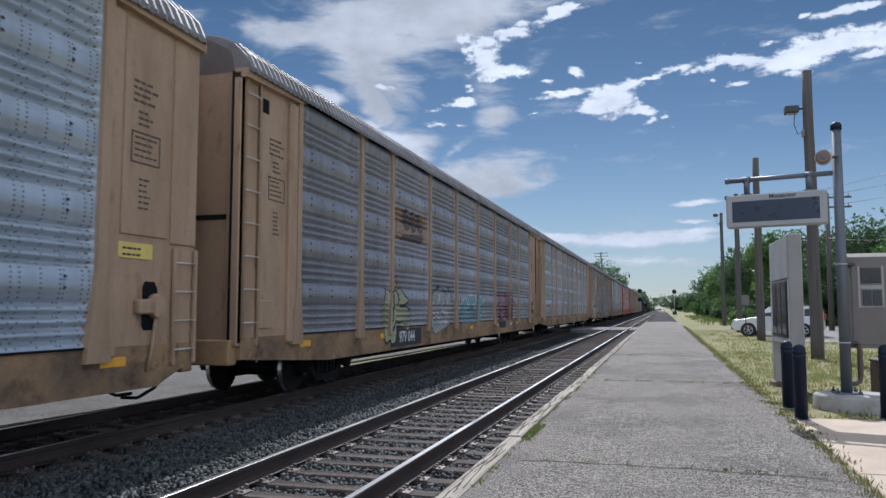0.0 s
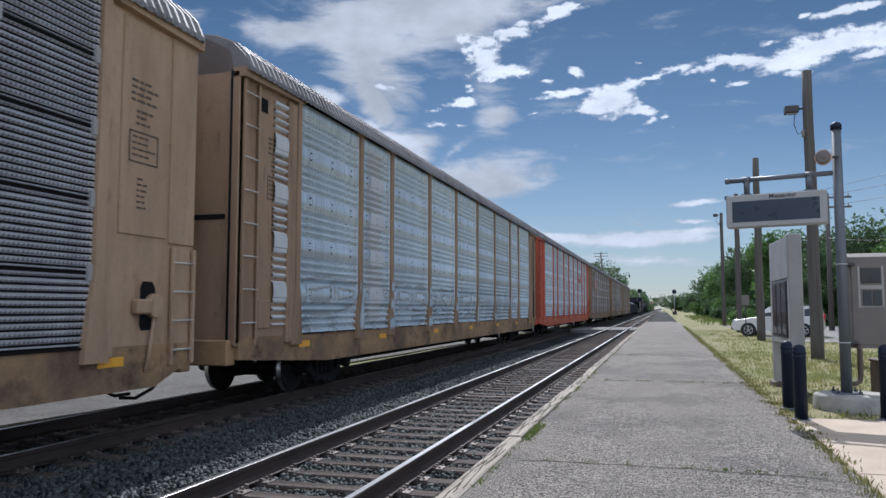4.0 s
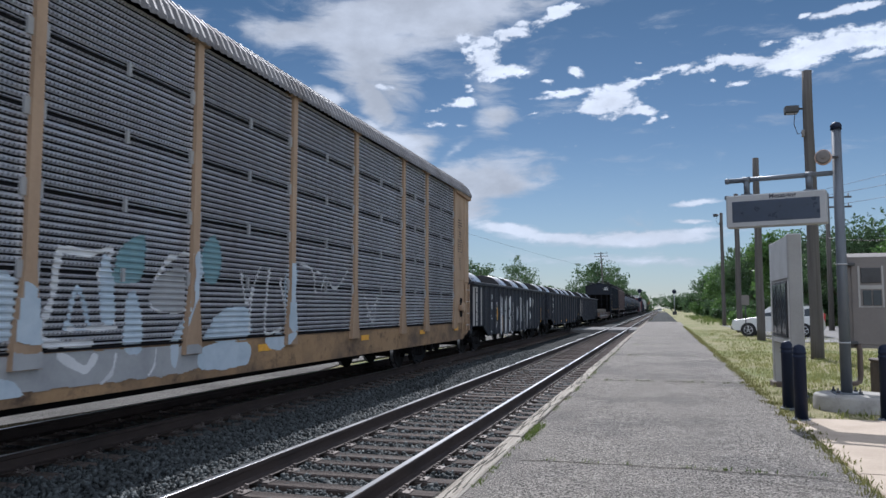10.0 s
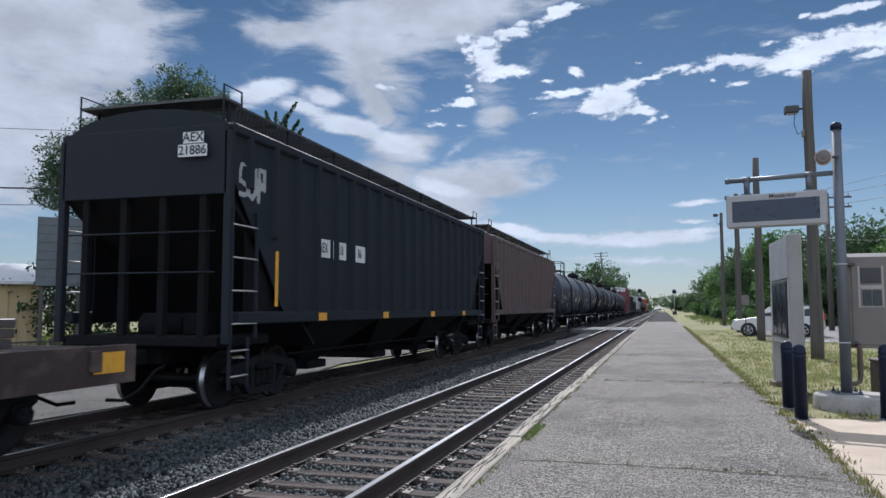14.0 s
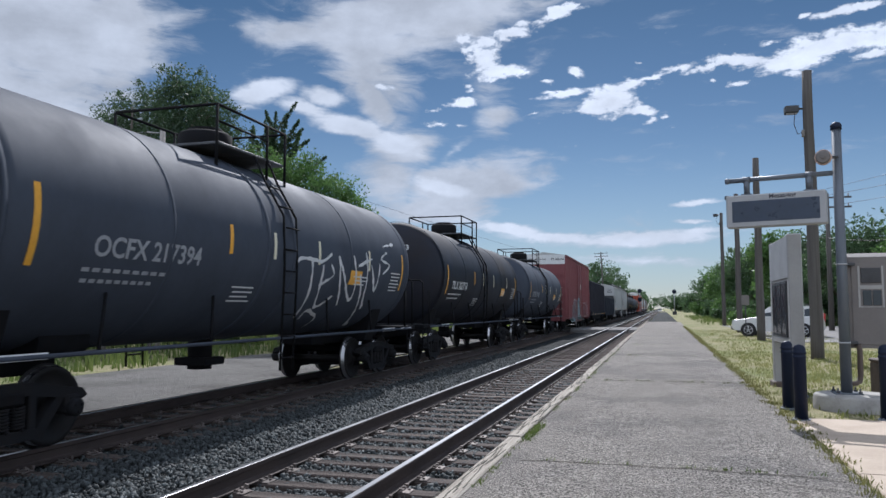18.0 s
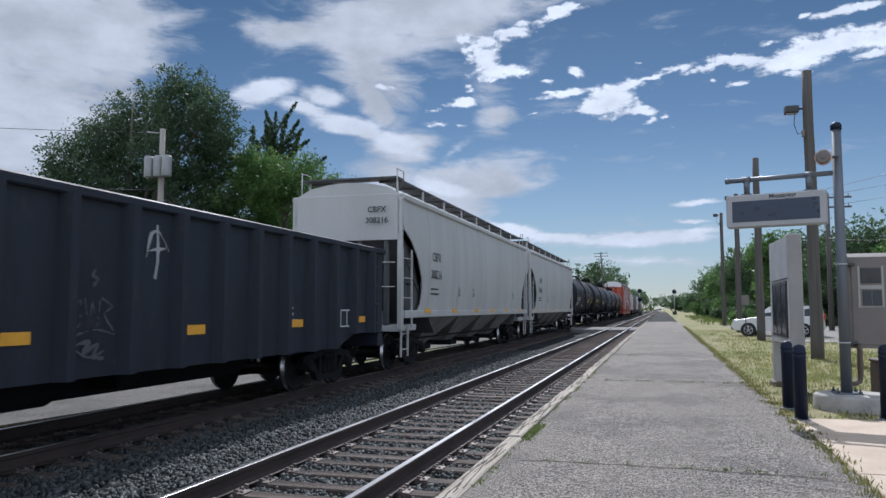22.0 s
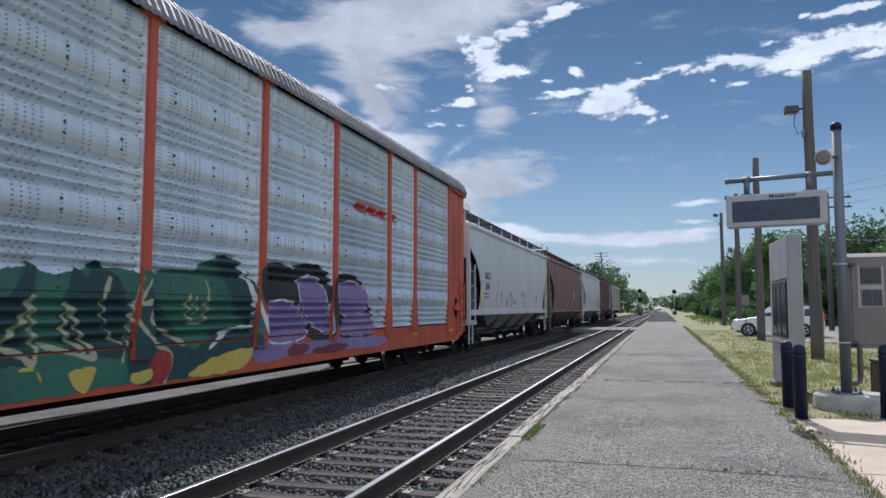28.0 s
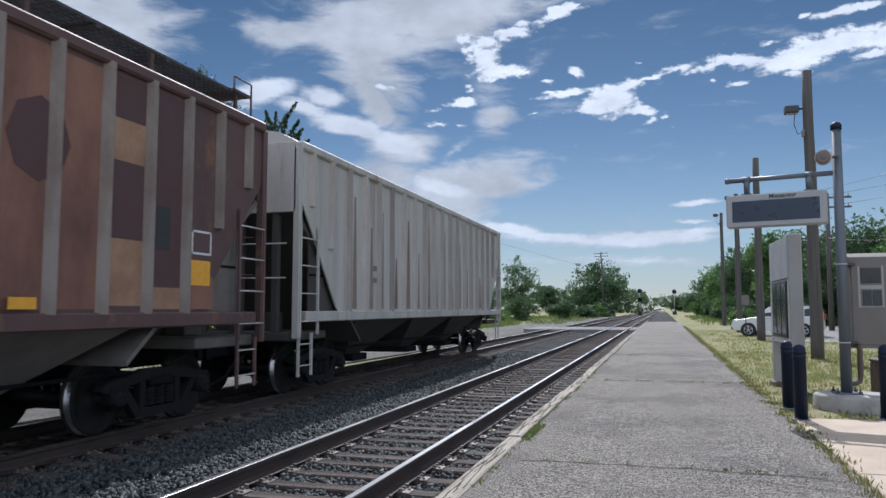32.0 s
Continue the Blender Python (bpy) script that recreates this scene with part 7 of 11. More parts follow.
def autorack(label, y, paint, sheet, style=0, sill=None, group="freight train", shift=0.0):
    car = thing("autorack_car", label, "rail car", None, group)
    sill = sill or paint
    ladder_paint = paint if paint is ORANGE else BROWN_PAINT
    door_paint = paint if paint is ORANGE else BROWN_PAINT
    for turn in (0, 180):
        part("side_sill", shared("rack_sill", rack_sill_mesh, sill), sill, car, "", pose(0, 0, 0, 0, 0, turn))
        part("end_sill", shared("rack_end_sill", rack_end_sill_mesh, sill), sill, car, "", pose(0, 0, 0, 0, 0, turn))
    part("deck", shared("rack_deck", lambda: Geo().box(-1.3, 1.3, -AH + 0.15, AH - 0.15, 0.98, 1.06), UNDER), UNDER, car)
    # Centre sill carried extra low in black, as the band of shade beneath.
    part("centre_sill", shared("rack_centre_sill_shade", lambda: Geo().prism([(-8.0, 0.97), (-7.2, 0.34), (7.2, 0.34), (8.0, 0.97)], 0, -0.34, 0.34), UNDER), UNDER, car)
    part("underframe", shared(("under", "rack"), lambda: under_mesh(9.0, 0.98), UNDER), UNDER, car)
    part("roof", shared("rack_roof", rack_roof_mesh, ROOF_ZINC), ROOF_ZINC, car, "ribbed galvanised roof sheets")
    for s in (0, 180):
        door = part("end_door", shared("rack_end", rack_end_mesh, door_paint), door_paint, car, "", pose(0, 0, 0, 0, 0, s) @ pose(0, -AH + 0.02, 0))
        part("door_gap", shared("door_gap", lambda: Geo().box(-1.37, 1.37, 0.03, 0.046, 2.92, 3.0).box(-0.012, 0.012, 0.03, 0.046, 1.02, 5.7), UNDER), UNDER, door, "dark gap between the door leaves")
        part("hinge_rod", shared("hinge_rod", lambda: Geo().tube([(1.33, 0.0, 1.05), (1.33, 0.0, 5.2)], 0.03, 8), UNDER), UNDER, door)
    for side in (0, 180):
        m = pose(0, 0, 0, 0, 0, side)
        posts = posts_of(shift if side == 0 else 0.0)
        for i, py in enumerate(posts):
            part("post", shared(("rack_post", style), lambda: rack_post_mesh(style), paint), paint, car, "", m @ pose(0, py, 0))
        for a, b in zip(posts, posts[1:]):
            w = b - a - 0.1
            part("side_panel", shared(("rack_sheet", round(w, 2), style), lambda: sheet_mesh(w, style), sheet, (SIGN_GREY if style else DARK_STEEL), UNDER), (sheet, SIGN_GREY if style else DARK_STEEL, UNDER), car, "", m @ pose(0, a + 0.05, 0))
        for k in (0, 180):
            mm = m @ pose(0, 0, 0, 0, 0, 0)
            if k == 0:
                part("corner_sheet", shared("rack_corner", rack_corner_mesh, paint), paint, car, "", mm @ pose(0, -AH, 0))
                add = pose(SIDE_X + 0.0, -AH + 0.32, 1.1)
            else:
                part("corner_sheet", shared("rack_corner_back", rack_back_corner_mesh, paint), paint, car, "", mm @ pose(0, AH, 0))
                if paint is not BROWN_PAINT:
                    # Flat patch: grime and the recess's shade in one dark colour.
                    part("brake_recess", shared("brake_recess", recess_grime_shade_mesh, UNDER), UNDER, car, "dark patch of grime and recess shade behind the hand brake", mm @ pose(0, AH, 0))
                    part("hand_brake", shared("hand_brake", hand_brake_mesh, paint), paint, car, "", mm @ pose(0, AH, 0))
                tall = paint is BROWN_PAINT
                if tall:
                    # Flat dark strip painted as the shade between sheet and ladder.
                    part("corner_gap", shared("corner_gap", lambda: Geo().box(SIDE_X - 0.034, SIDE_X + 0.004, -0.62, -0.50, 1.12, 5.0), UNDER), UNDER, car, "dark strip as the gap's shade beside the end ladder", mm @ pose(0, AH, 0))
                lh, ln = (4.05, 9) if tall else (1.5, 4)
                part("ladder", shared(("ladder", lh, 0.44, ln), lambda: ladder_mesh(lh, 0.44, ln), paint, RUNG), (paint, RUNG), car, "", mm @ pose(SIDE_X, AH - 0.26, 0.9 if tall else 0.85))
        # Strip and notch lie on the sheet, painted as shade in the door gap.
        part("door_slot", shared("door_slot", lambda: Geo().box(SIDE_X - 0.034, SIDE_X - 0.02, 0.02, 0.12, 1.05, 5.1).box(SIDE_X - 0.034, SIDE_X - 0.024, 0.62, 0.86, 4.72, 4.95), UNDER), UNDER, car, "dark strip and notch as the door gap's shade", m @ pose(0, -AH, 0))
        part("ladder", shared(("ladder", 4.05, 0.42, 8), lambda: ladder_mesh(4.05, 0.42, 8), ladder_paint, RUNG), (ladder_paint, RUNG), car, "", m @ add)
    for ty in (-9.75, 9.75):
        add_truck(car, ty)
    add_ends(car, AH)
    for k, ry in enumerate((-11.5, -7.6, -3.4, 0.6, 4.8, 8.8, 12.2)):
        reflector(car, 1.4815, ry, 0.95, 0.11, 0.42)
    rng = random.Random(int(y * 3))
    for yy, x in ((-AH + 1.15, SIDE_X - 0.024), (AH - 1.1, SIDE_X - 0.003)):
        part("small_print", bars(4, 0.5, 0.045, 0.035, x, yy, 4.35, rng), BIN_BROWN, car)
        part("small_print", bars(3, 0.3, 0.04, 0.035, x, yy, 3.98, rng), BIN_BROWN, car)
        part("small_print", bars(6, 0.22, 0.035, 0.035, x, yy, 3.15, rng), BIN_BROWN, car)
        part("data_frame", Geo().box(x - 0.004, x, yy - 0.27, yy + 0.27, 3.33, 3.35).box(x - 0.004, x, yy - 0.27, yy + 0.27, 3.7, 3.72).box(x - 0.004, x, yy - 0.27, yy - 0.25, 3.33, 3.72).box(x - 0.004, x, yy + 0.25, yy + 0.27, 3.33, 3.72), BIN_BROWN, car)
        part("small_print", bars(4, 0.42, 0.035, 0.04, x, yy, 3.66, rng), BIN_BROWN, car)
    TRAIN.append((car, y))
    return car


def rack_face(style, shift=0.0):
    """The side's x at (y, z), posts left out; below the sheets the sill's face."""
    posts = posts_of(shift)

    def face(y, z):
        foot = 0.08 + 0.1 * min(1.0, max(0.0, (Z_SILL + 0.85 - z) / 0.75))
        if z > Z_SILL - 0.16 and any(abs(y - p) < foot for p in posts):
            return SIDE_X + 0.056
        if z < Z_SILL - 0.01:
            return 1.476 if z > 0.61 and -AH + 3.2 < y < AH - 0.8 or z > 0.8 else None
        return wave_x(style, z) if Z_SILL < z < Z_EAVE - 0.05 else None
    return face


FACE0, FACE1, FACE_LAST = rack_face(0), rack_face(1), rack_face(0, -0.35)
BREAKS[FACE_LAST] = sorted({z for x, z in WAVES[0]})
BREAKS[FACE0], BREAKS[FACE1] = sorted({z for x, z in WAVES[0]}), sorted({z for x, z in WAVES[1]})


def rack_at(k):
    """The middle of the k-th autorack from the first coupling seen."""
    return 9.4 + 28.57 * (k - 1) + 14.285


def sill_text(car, body, y, z=0.93, size=0.24, mat=None, panel=0.0):
    if panel:
        part("number_panel", Geo().box(1.472, 1.4785, y - panel, y + panel, 0.66, 1.08), INK_BLACK, car, "black number panel")
    part("lettering", side_letters(body, size, 1.4815, y, z, 0.95), mat or INK_WHITE, car)


a = autorack("tan autorack with silver-grey perforated panels", rack_at(0), TAN, SHEET_BLUE, 0, TAN_SILL)
part("decal", Geo().box(SIDE_X - 0.03, SIDE_X - 0.022, 12.2, 12.85, 2.17, 2.36), INK_YELLOW, a, "yellow warning decal")
part("small_print", bars(2, 0.42, 0.035, 0.04, SIDE_X - 0.02, 12.52, 2.3, RNG), INK_BLACK, a)

a = autorack("rusty tan autorack with dull grey panels and sprayed tags", rack_at(1), TAN, SHEET_DULL, 0, TAN_SILL)
spray(a, "pale yellow bubble letters with black outlines", FACE0, [
    ("blob", "lime", [(-7.56, 1.92), (-7.15, 1.92), (-6.87, 1.98), (-6.74, 1.94), (-6.7, 2.33), (-6.58, 2.12), (-6.29, 1.88), (-5.97, 1.76), (-6.28, 1.63), (-5.84, 1.55), (-5.74, 1.36), (-5.86, 1.05), (-6.32, 1.12), (-6.67, 1.15), (-6.86, 0.78), (-7.06, 0.78), (-7.17, 0.86), (-7.51, 0.87)], 'black', 0.05),
    ("line", "black", [(-7.14, 1.87), (-7.13, 1.58), (-7.19, 1.26)], 0.06),
    ("line", "black", [(-7.17, 1.56), (-7.03, 1.58), (-6.94, 1.39), (-7.05, 1.19), (-7.18, 1.06)], 0.06),
    ("line", "black", [(-6.82, 2.02), (-6.68, 1.82), (-6.67, 1.68)], 0.045),
    ("line", "black", [(-6.34, 1.6), (-6.1, 1.63), (-5.86, 1.55)], 0.06),
    ("line", "black", [(-6.74, 1.27), (-6.72, 1.01)], 0.05),
    ("line", "black", [(-6.82, 1.11), (-6.51, 1.11)], 0.05),
    ("line", "black", [(-6.58, 1.21), (-6.22, 1.22)], 0.03),
    ("line", "black", [(-6.42, 1.21), (-6.46, 1.09)], 0.03),
    ("line", "black", [(-6.25, 1.2), (-6.28, 1.08)], 0.03),
    ("line", "black", [(-6.15, 1.19), (-6.01, 1.16), (-6.07, 1.07), (-6.18, 1.12)], 0.03)])
spray(a, "faded white letters with thin dark outlines", FACE0, [
    ("blob", "grey", [(-4.07, 1.84), (-3.66, 2.05), (-3.05, 2.18), (-2.57, 2.02), (-1.98, 2.2), (-1.96, 1.74), (-1.64, 1.78), (-1.79, 1.43), (-2.09, 1.13), (-2.8, 0.98), (-3.55, 0.88), (-4.07, 1.04), (-4.13, 1.17), (-3.92, 1.45), (-3.91, 1.71)], 'black', 0.022),
    ("line", "white", [(-3.82, 1.71), (-3.69, 1.45), (-3.8, 1.19)], 0.07),
    ("line", "white", [(-3.23, 1.93), (-3.33, 1.45), (-3.07, 1.16)], 0.07),
    ("line", "white", [(-2.77, 1.83), (-2.82, 1.55), (-2.47, 1.51), (-2.42, 1.84)], 0.06),
    ("line", "white", [(-2.88, 1.4), (-2.33, 1.43), (-2.25, 1.21), (-2.81, 1.19)], 0.06),
    ("line", "black", [(-4.07, 1.84), (-3.83, 1.97), (-3.05, 2.18), (-2.56, 1.98)], 0.035),
    ("line", "black", [(-2.56, 1.98), (-2.05, 2.16), (-2.04, 1.77)], 0.035),
    ("line", "black", [(-2.77, 1.83), (-2.62, 1.66), (-2.42, 1.84)], 0.018),
    ("line", "black", [(-2.95, 1.44), (-2.61, 1.36), (-2.33, 1.43)], 0.018),
    ("line", "black", [(-3.56, 1.05), (-3.67, 0.89)], 0.018)])
spray(a, "faded teal letters with white outlines", FACE0, [
    ("blob", "teal", [(-1.22, 1.62), (-0.4, 1.89), (0.0, 2.03), (1.0, 2.01), (1.87, 2.04), (2.28, 1.84), (2.29, 1.38), (1.63, 1.2), (0.56, 1.08), (-1.03, 1.17)]),
    ("line", "white", [(-1.12, 1.42), (-0.77, 1.75), (-0.2, 1.89), (-0.28, 1.24)], 0.03),
    ("line", "white", [(0.0, 1.98), (1.0, 2.01), (1.01, 1.73), (0.22, 1.68), (0.01, 1.94), (0.03, 1.23)], 0.03),
    ("line", "white", [(1.74, 1.98), (2.28, 1.84), (1.88, 1.64), (2.29, 1.38), (1.63, 1.29)], 0.03),
    ("line", "black", [(0.23, 1.54), (1.01, 1.59), (1.02, 1.26)], 0.025)])
spray(a, "maroon letters with thin white outlines", FACE0, [
    ("blob", "maroon", [(4.77, 2.11), (5.31, 2.17), (5.99, 2.2), (6.62, 2.22), (7.34, 2.25), (7.92, 2.17), (7.97, 1.76), (7.89, 1.28), (7.61, 1.07), (6.67, 1.1), (5.95, 1.12), (5.32, 1.13), (4.84, 1.17)]),
    ("blob", "mauve", [(4.89, 2.04), (5.06, 2.08), (5.14, 1.93), (5.47, 2.05), (5.48, 1.77), (4.98, 1.62)]),
    ("blob", "mauve", [(5.78, 2.09), (5.97, 2.1), (6.03, 1.22), (5.78, 1.2)]),
    ("blob", "mauve", [(6.82, 2.06), (7.03, 1.98), (6.99, 1.6), (6.79, 1.68)]),
    ("line", "white", [(4.81, 2.08), (5.06, 2.12), (5.1, 1.98), (5.21, 1.99), (5.39, 2.13), (5.52, 2.12), (5.56, 1.78)], 0.03),
    ("line", "white", [(4.98, 1.58), (5.3, 1.69), (5.58, 1.79)], 0.03),
    ("line", "white", [(4.99, 1.44), (5.3, 1.55), (5.61, 1.57), (5.73, 1.41), (5.66, 1.17)], 0.03),
    ("line", "white", [(4.81, 2.06), (4.8, 1.59), (4.82, 1.14)], 0.03),
    ("line", "white", [(6.03, 2.16), (6.03, 1.67), (6.08, 1.16)], 0.03),
    ("line", "white", [(5.7, 2.14), (5.72, 1.67), (5.82, 1.2), (6.08, 1.16)], 0.025),
    ("line", "white", [(6.08, 2.03), (6.25, 2.09), (6.42, 1.99), (6.5, 1.6), (6.48, 1.18)], 0.03),
    ("line", "white", [(6.51, 1.96), (6.72, 2.17), (7.08, 2.09), (7.07, 1.6), (6.85, 1.34)], 0.03),
    ("line", "white", [(7.13, 2.04), (7.51, 2.15), (7.77, 2.2), (7.9, 2.01), (7.7, 1.8), (7.31, 1.64), (7.59, 1.5), (7.95, 1.38), (7.78, 1.16), (7.33, 1.11)], 0.03),
    ("line", "white", [(5.13, 1.32), (5.17, 1.42), (5.24, 1.32), (5.29, 1.41), (5.33, 1.31)], 0.02),
    ("line", "white", [(5.4, 1.4), (5.5, 1.42), (5.48, 1.31), (5.4, 1.32)], 0.02),
    ("blob", "white", [(6.86, 1.1), (7.07, 1.01), (7.28, 0.97), (7.7, 1.1), (7.51, 0.89), (7.13, 0.9)]),
    ("blob", "navy", [(4.94, 1.08), (5.36, 1.08), (6.3, 1.05), (6.27, 0.83), (5.57, 0.81), (4.98, 0.88)])])
spray(a, "small white tag", FACE0, [
    ("line", "white", [(9.27, 2.17), (9.35, 1.89), (9.54, 2.07), (9.66, 1.93), (9.82, 2.2)], 0.028),
    ("line", "white", [(9.9, 2.16), (10.07, 1.94)], 0.028),
    ("line", "white", [(9.91, 1.94), (10.15, 2.17), (10.28, 1.97)], 0.028),
    ("line", "white", [(10.41, 2.22), (10.46, 1.99)], 0.025),
    ("line", "white", [(9.43, 1.78), (9.59, 1.71), (9.75, 1.79)], 0.022),
    ("line", "white", [(9.91, 1.75), (9.99, 1.83), (10.12, 1.75)], 0.022)])
spray(a, "dark block emblem on a tan field", FACE0, [
    ("poly", "tan", [(-6.84, 3.98), (-6.26, 4.01), (-6.25, 3.87), (-4.81, 4.01), (-4.36, 4.04), (-4.35, 3.32), (-4.78, 3.27), (-4.84, 3.5), (-6.43, 3.35), (-6.46, 3.24), (-6.83, 3.24)]),
    ("blob", "umber", [(-6.32, 3.9), (-6.12, 4.05), (-5.9, 3.96), (-5.85, 3.61), (-6.12, 3.48), (-6.34, 3.6)]),
    ("blob", "umber", [(-5.77, 3.88), (-5.57, 4.02), (-5.4, 3.92), (-5.4, 3.56), (-5.72, 3.47), (-5.79, 3.65)]),
    ("blob", "umber", [(-5.29, 3.95), (-4.91, 3.98), (-4.82, 3.57), (-5.22, 3.55)]),
    ("poly", "umber", [(-6.43, 3.37), (-4.79, 3.51), (-4.78, 3.26), (-6.43, 3.25)])])
sill_text(a, "979 044", -5.95, 0.87, 0.38, None, 1.15)

a = autorack("tan autorack with silver-grey corrugated panels", rack_at(2), TAN, SHEET_GREY, 0, TAN_SILL)
spray(a, "faint pale sprayed letters", FACE0, [
    ("blob", "grey", [(-0.85, 1.84), (-0.48, 2.11), (0.35, 2.22), (0.68, 1.96), (0.61, 1.28), (0.25, 1.1), (-0.7, 1.17)]),
    ("line", "white", [(-0.77, 1.76), (-0.67, 1.2)], 0.03),
    ("line", "white", [(-0.48, 2.08), (-0.31, 1.23)], 0.03),
    ("line", "white", [(-0.08, 2.1), (0.36, 2.03), (0.23, 1.65), (-0.11, 1.62)], 0.03),
    ("line", "bluewhite", [(0.77, 2.14), (1.01, 1.76), (1.34, 2.2), (1.73, 1.77), (2.1, 2.24)], 0.04),
    ("line", "bluewhite", [(0.92, 1.62), (1.54, 1.7), (1.49, 1.17)], 0.03),
    ("line", "bluewhite", [(2.41, 1.67), (2.85, 1.33), (3.44, 1.74), (4.11, 1.31)], 0.025)])
sill_text(a, "953591", -6.3, 0.95, 0.17)

a = autorack("tan autorack with segmented panels, shield and bold graffiti", rack_at(3), TAN, SHEET_DARK, 1, TAN_SILL)
shield(a, SIDE_X + 0.005, -7.7, 4.22, 1.25, 1.5)
spray(a, "large white bubble letters with black outlines", FACE1, [
    ("blob", "lime", [(-11.61, 1.01), (-11.21, 1.08), (-10.15, 1.1), (-8.87, 1.13), (-7.78, 1.09), (-7.93, 0.8), (-9.4, 0.77), (-11.43, 0.75)]),
    ("blob", "white", [(-10.7, 2.38), (-10.02, 2.43), (-9.9, 2.12), (-10.29, 1.72), (-9.83, 1.52), (-9.72, 1.15), (-10.26, 1.03), (-11.11, 1.08), (-11.42, 1.13), (-11.39, 1.42), (-11.19, 1.5), (-11.26, 1.79), (-11.13, 2.07)], 'black', 0.07),
    ("blob", "white", [(-9.9, 2.4), (-9.25, 2.41), (-9.31, 2.02), (-9.41, 1.7), (-8.86, 1.57), (-8.9, 1.13), (-9.64, 1.06), (-9.85, 1.4), (-9.75, 1.64), (-9.92, 2.0)], 'black', 0.06),
    ("blob", "white", [(-8.62, 2.26), (-8.17, 2.44), (-7.62, 2.4), (-7.64, 2.08), (-7.23, 1.76), (-7.59, 1.62), (-7.27, 1.15), (-8.13, 1.09), (-8.59, 1.16), (-8.74, 1.51), (-8.64, 1.91)], 'black', 0.06),
    ("blob", "white", [(-7.58, 2.4), (-6.85, 2.42), (-6.5, 2.19), (-6.63, 1.85), (-6.96, 1.65), (-6.53, 1.11), (-7.2, 1.11), (-7.42, 1.36), (-7.49, 1.72)], 'black', 0.07),
    ("blob", "black", [(-10.06, 2.38), (-9.85, 2.34), (-9.84, 2.0), (-9.98, 1.69), (-10.29, 1.65), (-10.55, 1.81), (-10.3, 1.92), (-10.09, 1.99)]),
    ("blob", "black", [(-11.01, 1.48), (-10.72, 1.57), (-10.39, 1.49), (-10.34, 1.26), (-10.55, 1.05), (-10.81, 1.04), (-10.94, 1.25)]),
    ("blob", "black", [(-9.22, 2.38), (-8.7, 2.29), (-8.73, 2.01), (-8.98, 1.71), (-9.28, 1.77), (-9.18, 2.03)]),
    ("blob", "black", [(-8.94, 1.4), (-8.48, 1.46), (-8.41, 1.19), (-8.76, 1.04), (-9.04, 1.19)]),
    ("blob", "black", [(-7.93, 2.38), (-7.68, 2.35), (-7.62, 1.99), (-7.36, 1.91), (-7.39, 1.72), (-7.83, 1.65), (-8.21, 1.75), (-7.93, 1.84)]),
    ("blob", "black", [(-7.34, 1.96), (-7.09, 1.93), (-7.23, 1.74)]),
    ("blob", "black", [(-7.52, 1.48), (-7.17, 1.38), (-7.2, 1.13), (-7.48, 1.12)]),
    ("blob", "grey", [(-6.43, 1.73), (-5.34, 1.73), (-4.99, 1.5), (-5.22, 1.25), (-6.38, 1.2)], 'black', 0.05),
    ("line", "black", [(-10.65, 1.04), (-10.8, 0.85), (-10.83, 0.75)], 0.025),
    ("line", "black", [(-9.79, 1.06), (-9.69, 0.85), (-9.9, 0.77)], 0.022),
    ("line", "black", [(-8.58, 1.04), (-8.69, 0.86)], 0.022),
    ("blob", "maroon", [(-9.86, 2.42), (-9.22, 2.42), (-9.33, 2.35), (-9.84, 2.33)])])
graffiti(a, "faded grey graffiti", -2.2, 1.8, 1.0, 2.2, FACE1, ("grey", "black"), 5, 22, 0.12)
graffiti(a, "pale blue and white block graffiti", 2.6, 9.2, 0.74, 2.7, FACE1, ("bluewhite", "black", "violet"), 5, 23, 0.2)
sill_text(a, "TTGX 961095", -4.95, 0.86, 0.3, None, 1.25)

a = autorack("autorack with broad pale panels and light graffiti", rack_at(4), BROWN_PAINT, SHEET_SILVER, 0, TAN_SILL)
for yy in (-12.3, -8.1):
    part("broad_panel", wave_patch(0, yy - 0.4, yy + 0.4, 1.3, 5.0, 0.014), PALE_DECAL, a, "pale painted panel")
graffiti(a, "pale graffiti along the lower panels", -11.5, 8.6, 1.1, 2.2, FACE0, ("bluewhite", "grey"), 17, 31, 0.14)

a = autorack("orange autorack with bright silver perforated panels", rack_at(5), ORANGE, SHEET_SILVER, 0, shift=0.6)
part("end_band", Geo().prism([(-1.37, 5.0), (1.37, 5.0), (1.25, 5.57), (0.8, 5.8), (0.0, 5.88), (-0.8, 5.8), (-1.25, 5.57)], 1, -AH + 0.03, -AH + 0.07), INK_WHITE, a, "white upper end band")
part("lettering", end_letters("201976", 0.2, 0.55, -AH + 0.015, 4.72), INK_BLACK, a)
part("lettering", end_letters("EXCESS HEIGHT CAR", 0.13, 0.75, -AH + 0.025, 5.3), INK_BLACK, a)
for ya in (4.85, 5.5, 6.15, 6.8):
    part("emblem_block", wave_patch(0, ya, ya + 0.52, 3.6, 3.82, 0.016), INK_RED, a, "red block emblem")
part("emblem_bar", Geo().box(SIDE_X - 0.03, SIDE_X + 0.016, 5.0, 7.0, 3.5, 3.56), INK_BLACK, a)

